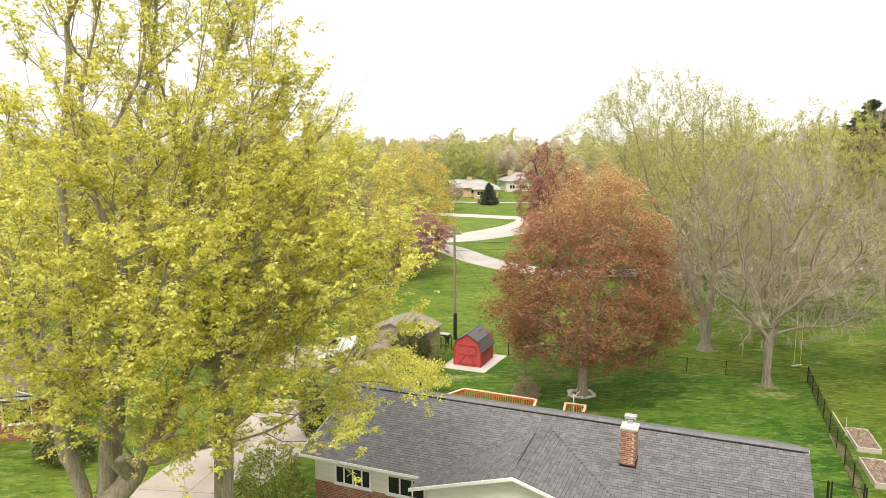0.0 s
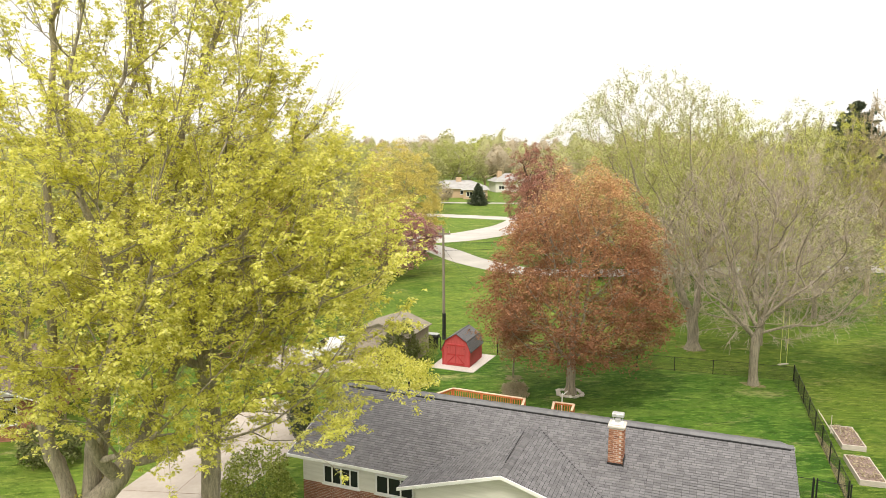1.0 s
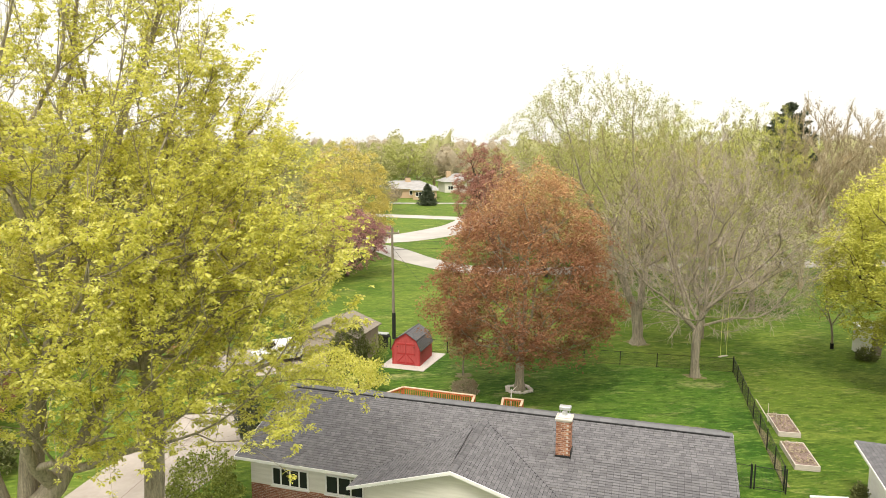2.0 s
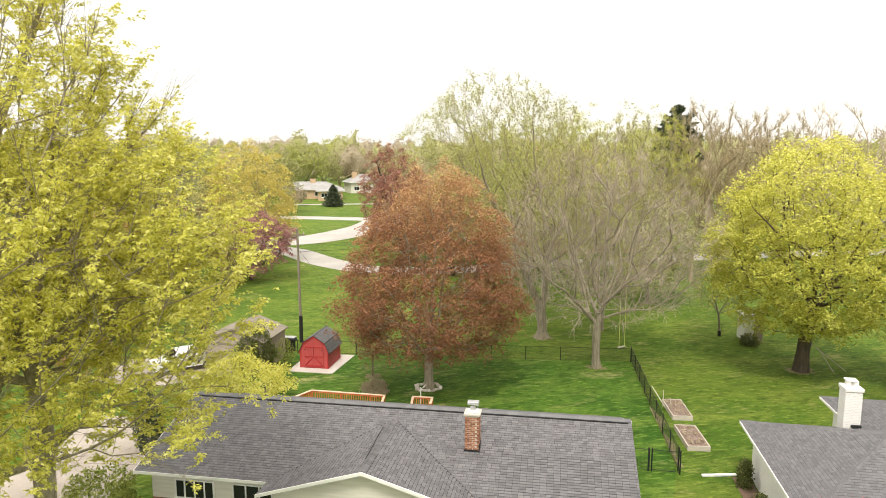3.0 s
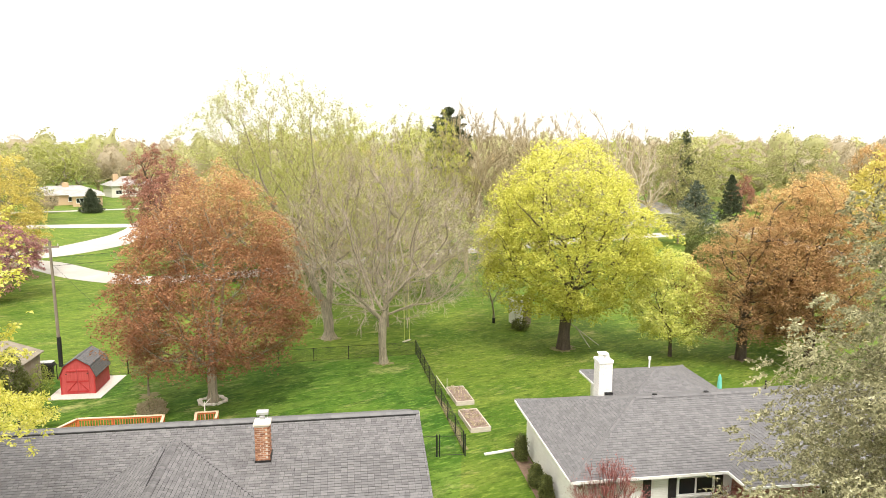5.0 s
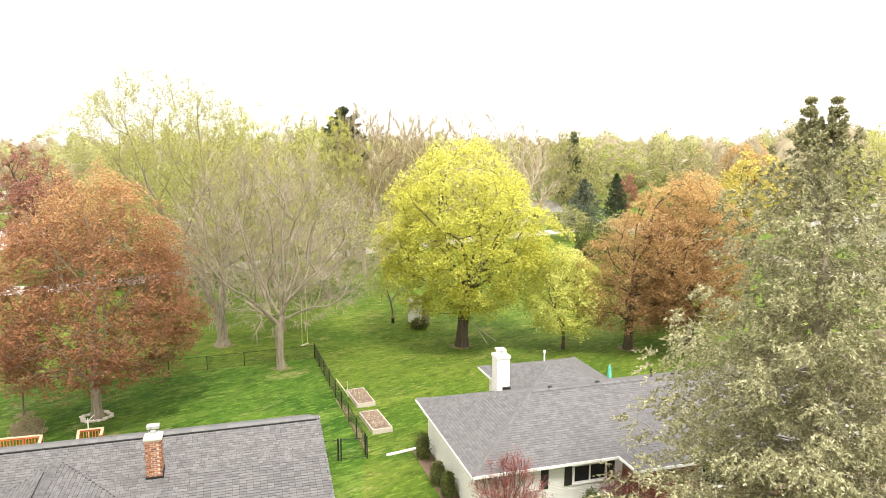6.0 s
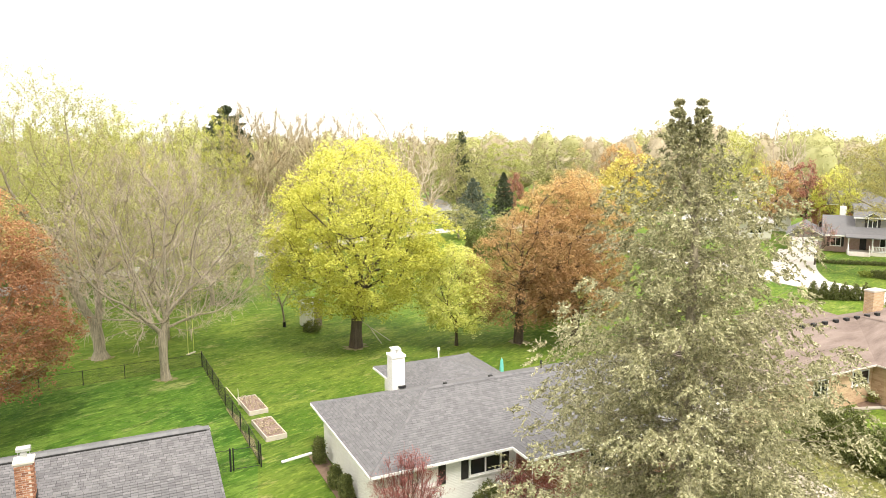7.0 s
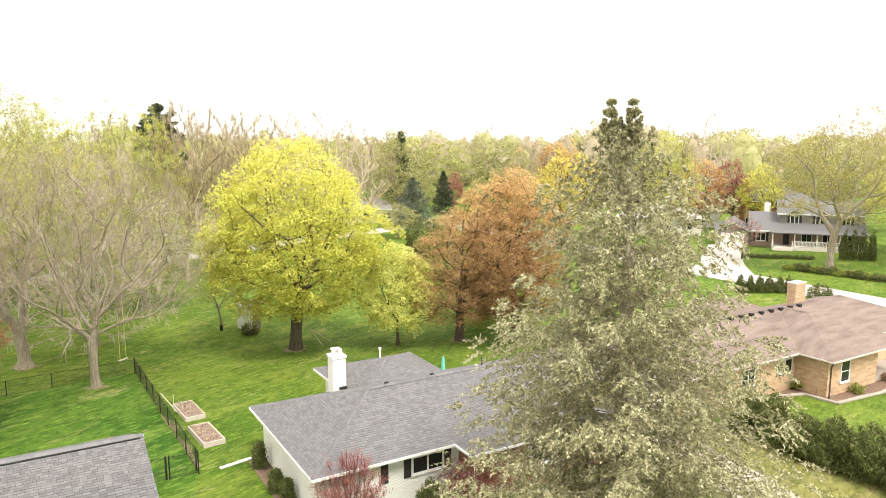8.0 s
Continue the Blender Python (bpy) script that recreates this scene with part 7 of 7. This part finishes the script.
def plain_house(x, y, rot, w, d, wall, roof, label, high=2.7, slope=0.4, chimney=None, door=None):
    rng = np.random.default_rng(int(x * 7 + y))
    h = thing("house", pose(x, y, 0, 0, 0, rot), label, "house")
    hip_roof(h, rng, -0.6, w + 0.6, -0.6, d + 0.6, high, slope, roof, hips=False)
    wall_box(h, 0, w, 0, d, high - 0.1, wall)
    n = max(2, int(w / 4))
    for k in range(n):
        c = (k + 0.5) * w / n
        window(h, c - 0.9, c + 0.9, 0.9, 2.2, 0.0, panes=2, trim=0.1)
    if chimney:
        part("chimney", box((chimney, d * 0.4, 2.0), (chimney + 1.6, d * 0.4 + 0.9, high + d * 0.5 * slope + 1.1), 0.05), BRICK_TAN, h, "broad pale brick chimney")
    if door:
        part("garage_door", box((door, -0.08, 0), (door + 3.0, -0.003, 2.2), 0.02), WHITE_PAINT, h, "white garage door")
    return h


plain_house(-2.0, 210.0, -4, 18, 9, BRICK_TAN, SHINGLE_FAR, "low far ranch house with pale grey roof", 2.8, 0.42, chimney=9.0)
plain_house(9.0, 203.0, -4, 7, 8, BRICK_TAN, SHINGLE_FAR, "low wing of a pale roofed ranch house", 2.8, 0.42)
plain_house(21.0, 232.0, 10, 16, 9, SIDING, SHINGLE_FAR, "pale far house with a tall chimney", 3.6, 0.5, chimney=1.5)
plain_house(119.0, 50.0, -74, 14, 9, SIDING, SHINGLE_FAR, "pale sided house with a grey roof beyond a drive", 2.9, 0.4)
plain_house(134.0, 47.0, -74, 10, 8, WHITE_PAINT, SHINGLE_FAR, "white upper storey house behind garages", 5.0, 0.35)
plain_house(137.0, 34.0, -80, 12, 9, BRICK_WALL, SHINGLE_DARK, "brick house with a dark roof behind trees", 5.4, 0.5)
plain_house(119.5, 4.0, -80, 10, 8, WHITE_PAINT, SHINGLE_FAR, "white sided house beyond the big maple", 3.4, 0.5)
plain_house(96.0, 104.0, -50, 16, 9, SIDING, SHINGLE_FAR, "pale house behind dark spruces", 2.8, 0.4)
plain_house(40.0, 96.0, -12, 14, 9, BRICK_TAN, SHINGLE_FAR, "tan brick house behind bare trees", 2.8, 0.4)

for k in range(6):
    bush("street_shrub", 78.4 + 0.55 * k, 18.6 - 0.85 * k, 0, "small conical dark evergreen in a row", 200 + k, [(0.05, 0.42), (0.6, 0.48), (1.3, 0.3), (2.0, 0.04)], LEAF_BUSH, 0.16, 420, "conical shrubs beside the street", upright=0.8)
bush("street_shrub", 76.6, 10.6, 0, "rounded dark evergreen shrub by the brown roof", 207, [(0.05, 1.0), (1.0, 1.2), (1.8, 0.8), (2.3, 0.2)], LEAF_BUSH, 0.2, 500, "conical shrubs beside the street")
for k in range(12):
    bush("lawn_shrub", 96.2 - 0.2 * k + 0.5 * (k % 2), 17.2 - 0.98 * k, 0, "low spreading green shrub in a lawn bed", 210 + k, [(0.05, 0.6), (0.35, 0.8), (0.7 + 0.2 * (k % 3), 0.2)], LEAF_BUSH if k % 3 else LEAF_SHRUB, 0.2, 200, "shrub bed on the front lawn")
for k in range(4):
    bush("arborvitae", 108.8 + 0.5 * k, 12.9 - 1.05 * k, 0, "tall dark evergreen shrub beside the porch", 225 + k, [(0.05, 0.5), (1.4, 0.56), (3.0, 0.4), (4.3, 0.05)], LEAF_BUSH, 0.2, 500, "evergreens beside the porch", upright=0.9)
for k in range(10):
    bush("border_shrub", 103.3 + 0.35 * k, 24.2 - 0.85 * k, 0, "low clipped shrub along the front walk", 232 + k, [(0.05, 0.4), (0.3, 0.5), (0.6, 0.1)], LEAF_BUSH, 0.16, 90, "border along the front walk")

# ---------------------------------------------------------------- further trees
def far_arrays(seed, height, radius, low=0.18, size=0.36, nodes=110, twig=1.2, each=3, per=3, cluster=3, trunk=0.3, twiggy=False, fill=0):
    """Wood and leaves of one far tree, as arrays round its foot."""
    r = np.random.default_rng(seed)
    prof = [(height * low, radius * 0.55), (height * 0.38, radius * 0.95), (height * 0.58, radius), (height * 0.78, radius * 0.75), (height * 0.93, radius * 0.35), (height, radius * 0.08)]
    pts = crown_points(r, nodes, prof, (0, 0), 0.2, 0.5)
    pos, parent, path = branch(np.array([[0, 0, 0], [0, 0, height * low * 0.6], [0, 0, height * low]]), pts, 0.4)
    pos, rad, chains = limbs(pos, parent, path, trunk, 0.03)
    wood = tubes(pos, rad, chains, r, 0.12)
    tv, tf, a, mid, end = twigs(r, pos, rad, twig, each, 0.5, r0=0.022, parent=parent, follow=0.7, stray=0.42, outward=0.3)
    t = r.uniform(0.2, 1.1, (per, len(a), 1))
    at = (a[None] + (end - a)[None] * t).reshape(-1, 3)
    if fill:
        at = np.concatenate([at, pads(r, fill, prof, (0, 0), 0.2, 0.8, 22, 0.8, 0.5, 0.25)])
    leaf = leaves(r, at, size, cluster, size * 0.6) if per else None
    return (joined(wood, (tv, tf)) if twiggy else wood), leaf


def far_tree(name, label, seed, bark, leaf_mat, **kw):
    wood, leaf = far_arrays(seed, **kw)
    tree = thing(name, pose(0, 0, 0), label, "tree", "trees beyond the yards")
    part_mesh("trunk", mesh_from("trunk", *wood, bark), tree)
    if leaf is not None:
        part_mesh("crown", mesh_from("crown", *leaf, leaf_mat), tree)
    return tree


KINDS = {
    "lime": far_tree("lime_tree", "tall tree in young lime-green leaf", 301, BARK_PALE, LEAF_LIME, height=18, radius=5.5, fill=3600, size=0.27, nodes=50),
    "olive": far_tree("olive_tree", "rounded tree in olive spring leaf", 302, BARK_GREY, LEAF_OLIVE, height=15, radius=5.5, fill=3600, size=0.27, nodes=50),
    "buff": far_tree("budding_tree", "budding tree in buff-brown twigs", 303, TWIG_BROWN, LEAF_BUFF, height=17, radius=5.5, size=0.2, each=9, per=2, cluster=2, twiggy=True),
    "bare": far_tree("leafless_tree", "tall bare tree with fine grey branches", 304, TWIG_PALE, LEAF_BUFF, height=20, radius=5.0, nodes=200, size=0.2, each=8, per=0, cluster=1, twiggy=True),
    "gold": far_tree("gold_tree", "round tree in clear golden leaf", 305, BARK_DARK, LEAF_GOLD, height=14, radius=4.5, fill=3600, size=0.27, nodes=50),
    "orange": far_tree("rust_tree", "rust-brown tree in spring leaf", 306, BARK_DARK, LEAF_ORANGE, height=13, radius=5.0, fill=3600, size=0.27, nodes=50),
    "copper": far_tree("copper_tree", "dark copper tree in leaf", 307, BARK_DARK, LEAF_COPPER, height=13, radius=5.0, fill=1500, nodes=50),
    "yellow": far_tree("yellow_tree", "bright yellow-green tree in leaf", 308, BARK_DARK, LEAF_YELLOW, height=15, radius=5.5, fill=3600, size=0.27, nodes=50),
}
for key, args in {"near_lime": (LEAF_LIME, "tall airy tree in young lime-green leaf", 311, 20, 6.0), "near_yellow": (LEAF_LIME_YELLOW, "tall tree in fresh yellow-green leaf", 312, 20, 5.5)}.items():
    KINDS[key] = far_tree("lime_tree", args[1], args[2], BARK_PALE, args[0], height=args[3], radius=args[4], low=0.25, size=0.13, nodes=240, twig=1.1, each=6, per=3, cluster=3, fill=5200, twiggy=True)
KINDS["near_buff"] = far_tree("budding_tree", "tall budding tree with fine brown twigs", 313, TWIG_BROWN, LEAF_BUFF, height=19, radius=5.5, nodes=320, size=0.13, each=10, per=2, cluster=2, twiggy=True)
HEIGHTS = {"near_lime": 20, "near_yellow": 20, "near_buff": 19, "lime": 18, "olive": 15, "buff": 17, "bare": 20, "gold": 14, "orange": 13, "copper": 13, "yellow": 15}
WIDTHS = {"near_lime": 6.0, "near_yellow": 5.5, "near_buff": 5.5, "lime": 5.5, "olive": 5.5, "buff": 5.5, "bare": 5.0, "gold": 4.5, "orange": 5.0, "copper": 5.0, "yellow": 5.5}
used = set()


def plant(kind, x, y, height, radius=None, turn=0.0):
    """A tree of a kind at a place, at its own height and spread."""
    sz = height / HEIGHTS[kind]
    sx = (radius / WIDTHS[kind]) if radius else sz
    if kind in used:
        ob = copy_thing(KINDS[kind], pose(x, y, 0, 0, 0, turn))
    else:
        ob = KINDS[kind]
        used.add(kind)
    ob.matrix_basis = pose(x, y, 0, 0, 0, turn) @ Matrix.Diagonal((sx, sx, sz, 1))
    return ob


def polar(az, dist):
    return math.sin(radians(az)) * dist, math.cos(radians(az)) * dist


# bearing, distance, height, spread of the trees that stand out
for kind, az, dist, height, spread in (
        ("near_yellow", 24.5, 76, 20.4, 5.5), ("near_lime", 27.2, 80, 20.3, 6.0), ("near_yellow", 29.6, 84, 20.6, 5.0), ("near_lime", 21.5, 82, 19.0, 6.0), ("near_lime", 18.5, 78, 19.0, 6.0), ("olive", 15.2, 96, 16.0, 6.5),
        ("buff", 12.5, 112, 16.0, 6.0), ("orange", 13.6, 84, 13.5, 5.0), ("near_buff", 32.6, 86, 21.0, 5.0), ("near_buff", 34.6, 90, 20.4, 5.5), ("near_buff", 36.6, 96, 20.2, 5.5), ("bare", 42.4, 108, 21.0, 6.0), ("bare", 40.5, 112, 21.5, 6.0),
        ("bare", 45.6, 118, 19.6, 6.0), ("near_buff", 38.6, 104, 20.4, 6.0), ("lime", 52.8, 190, 17.2, 7.8), ("olive", 57.5, 180, 17.6, 7.9), ("olive", 50.8, 152, 11.2, 4.7), ("copper", 53.8, 160, 10.0, 2.6), ("buff", 60.2, 170, 18.3, 5.5), ("gold", 63.2, 112, 15.9, 5.0),
        ("near_yellow", 71.1, 105, 19.0, 4.0), ("bare", 74.0, 150, 22.2, 5.2), ("orange", 73.1, 135, 13.3, 4.4), ("copper", 75.6, 142, 13.2, 4.4), ("olive", 79.0, 152, 15.5, 6.0), ("yellow", 77.6, 138, 12.5, 3.6), ("buff", 66.5, 150, 17.5, 6.0),
        ("buff", 55.3, 215, 18.5, 7.0), ("lime", 68.6, 175, 17.0, 6.5), ("olive", 47.0, 185, 18.0, 7.0), ("buff", 50.0, 225, 19.5, 7.0), ("orange", 62.0, 200, 16.5, 6.0), ("olive", 81.5, 170, 17.5, 7.0),
        ("olive", 84.0, 150, 16.5, 8.0), ("yellow", 88.0, 120, 16.5, 7.0), ("olive", 92.0, 110, 17.0, 7.0), ("olive", -1.5, 165, 16.5, 8.0), ("lime", -4.5, 172, 17.0, 8.0),
        ("buff", 4.3, 262, 16.5, 9.0), ("lime", -0.2, 230, 17.0, 8.0), ("lime", 1.6, 236, 17.5, 8.0), ("olive", 3.0, 250, 16.0, 7.0), ("buff", 7.2, 250, 15.0, 8.0), ("olive", 8.8, 190, 14.5, 7.0), ("buff", 10.4, 165, 14.5, 7.0),
        ("olive", -8.0, 130, 16.5, 8.0), ("lime", -11.5, 110, 17.0, 8.0), ("olive", -15.0, 105, 17.0, 8.0), ("yellow", -19.0, 98, 17.0, 8.0), ("olive", -24.0, 90, 17.0, 8.0), ("olive", -29.0, 82, 17.0, 8.0), ("lime", -34.0, 76, 17.0, 8.0),
        ("olive", -9.5, 78, 13.0, 6.0), ("orange", -13.5, 66, 11.0, 5.0), ("olive", -18.0, 62, 12.5, 6.0), ("gold", -23.0, 58, 11.5, 5.0), ("copper", -7.6, 101, 10.0, 4.5),
        ("near_buff", 19.4, 70, 9.5, 3.0), ("buff", 17.6, 96, 14.0, 6.0), ("buff", 22.5, 100, 14.0, 6.0), ("copper", 20.3, 92, 8.5, 4.0), ("buff", 26.0, 100, 13.0, 6.0), ("olive", 29.5, 72, 11.5, 4.5), ("buff", 31.0, 100, 15.0, 6.0),
        ("buff", 41.6, 130, 20.5, 6.0), ("buff", 44.4, 135, 20.5, 6.5), ("buff", 47.0, 140, 20.0, 6.5), ("olive", 49.4, 145, 19.0, 6.5), ("near_lime", 26.0, 60, 11.5, 4.2), ("olive", 53.4, 110, 5.5, 3.6), ("olive", 49.4, 118, 6.0, 3.4), ("olive", 57.5, 66, 6.0, 3.2), ("olive", 56.0, 62, 5.0, 2.6)):
    plant(kind, *polar(az, dist), height, spread, az * 37.0)

conifer("dark_spruce", *polar(31.0, 93), "tall dark evergreen standing above other trees", 401, 20.6, 3.2, NEEDLE_DARK, BARK_DARK, 22, 7, 12, 0.5, each=12, tail=1.1, low=0.62, power=0.4, group="evergreens")
conifer("blue_spruce", 103.9, 85.6, "conical blue-green spruce by a pale road", 402, 9.4, 5.0, NEEDLE_BLUE, BARK_DARK, 26, 8, 11, 0.4, each=10, tail=0.8, group="evergreens")
conifer("blue_spruce", 112.6, 84.8, "slender drooping green spruce by a pale road", 403, 10.4, 2.9, NEEDLE_DARK, BARK_DARK, 26, 8, 10, 0.4, each=10, tail=0.8, group="evergreens", droop=0.5)
conifer("dark_spruce", 12.0, 183.0, "dark spruce on the lawn of a far house", 404, 5.4, 2.6, NEEDLE_DARK, BARK_DARK, 26, 8, 8, 0.5, each=8, tail=0.9, group="evergreens")
conifer("dark_spruce", 150.0, 128.0, "dark conifer in the far woods", 405, 19.2, 4.6, NEEDLE_DARK, BARK_DARK, 26, 8, 8, 0.9, each=8, tail=1.5, group="evergreens")
bush("evergreen_shrub", 77.5, 61.6, 0, "large rounded dark green shrub behind the yards", 407, [(0.05, 2.2), (1.6, 3.0), (3.6, 2.7), (5.0, 1.6), (5.6, 0.3)], LEAF_BUSH, 0.24, 1600)
bush("crabapple_bush", 2.3, 187.0, 0, "small pale blossom tree on a far lawn", 406, [(0.8, 2.0), (2.5, 3.4), (4.5, 2.2), (5.4, 0.4)], LEAF_BUFF, 0.4, 500, category="tree")


def far_woods(seed, leaf_mat, count, az0, az1, d0, d1, height, keep_out=()):
    """Woods that close the view, joined: rounded uneven crowns of leaf tufts, each of its own height."""
    r = np.random.default_rng(seed)
    far = d0 > 450
    base = []
    ico = bmesh.new()
    bmesh.ops.create_icosphere(ico, subdivisions=1 if far else 2, radius=1.0)
    ball = np.array([v.co[:] for v in ico.verts])
    tris = np.array([[v.index for v in f.verts] for f in ico.faces])
    ico.free()
    for k in range(6):
        wide = height * r.uniform(0.26, 0.38)
        wave, ph = r.normal(0, 2.6, (7, 3)), r.uniform(0, 6.28, 7)

        def swell(d):
            return 0.86 + 0.075 * np.sin(d @ wave.T + ph).sum(1)
        shape = np.array([wide, wide, height * 0.5])
        core = ball * swell(ball)[:, None] * shape * 0.84 * (1 + r.normal(0, 0.07, (len(ball), 1))) + [0, 0, height * 0.5]
        n = 230 if far else 640
        d = unit(r.normal(0, 1, (n, 3)) + [0, 0, 0.5])
        at = d * swell(d)[:, None] * shape * r.uniform(0.86, 1.03, (n, 1)) + [0, 0, height * 0.5]
        size = 1.7 if far else 0.95
        nrm = unit(d / shape * wide + r.normal(0, 0.6, at.shape))
        side = unit(np.cross(nrm, r.normal(0, 1, at.shape))) * r.uniform(0.3, 0.7, (n, 1)) * size
        along = np.cross(nrm, side)
        v = np.concatenate([core, np.stack([at - side, at - along * 0.8, at + side], 1).reshape(-1, 3)])
        base.append((v, np.concatenate([tris, len(core) + np.arange(3 * n).reshape(-1, 3)])))
    sets = []
    for i in range(count):
        az, d = r.uniform(az0, az1), r.uniform(d0, d1)
        if any(a < az < b and d < lim for a, b, lim in keep_out):
            continue
        v, f = base[i % 6]
        s, a = r.choice([r.uniform(0.55, 0.9), r.uniform(0.85, 1.2)]), r.uniform(0, 6.28)
        x, y = polar(az, d)
        c, sn = math.cos(a), math.sin(a)
        wide = s * r.uniform(0.85, 1.3)
        p = np.stack([v[:, 0] * c - v[:, 1] * sn, v[:, 0] * sn + v[:, 1] * c, v[:, 2]], 1) * [wide, wide, s] + [x, y, far_rise(d)]
        sets.append((p, f))
    v, f = joined(*sets)
    ob = new("far_woods", mesh_from("far_woods", v, f, leaf_mat, True))
    return tagged(ob, "distant spring woods in mixed olive and brown", "woods", kind="stuff")


OPEN = ((-3, 12, 240), (66, 100, 165), (49, 56, 150))
far_woods(501, HAZED_WOODS_GREEN, 190, -45, 105, 205, 480, 18.5, OPEN)
far_woods(511, HAZED_WOODS_BROWN, 190, -45, 105, 205, 480, 19.0, OPEN)
far_woods(521, LEAF_LIME, 50, -45, 105, 205, 480, 18.0, OPEN)
far_woods(531, LEAF_ORANGE, 26, -45, 105, 205, 480, 15.0, OPEN)
far_woods(541, HAZED_WOODS_GREEN, 260, -50, 110, 480, 950, 18.5)
far_woods(551, HAZED_WOODS_BROWN, 200, -50, 110, 480, 1100, 18.5)
far_woods(561, HAZED_WOODS_BROWN, 260, -50, 110, 1100, 1450, 20.0)
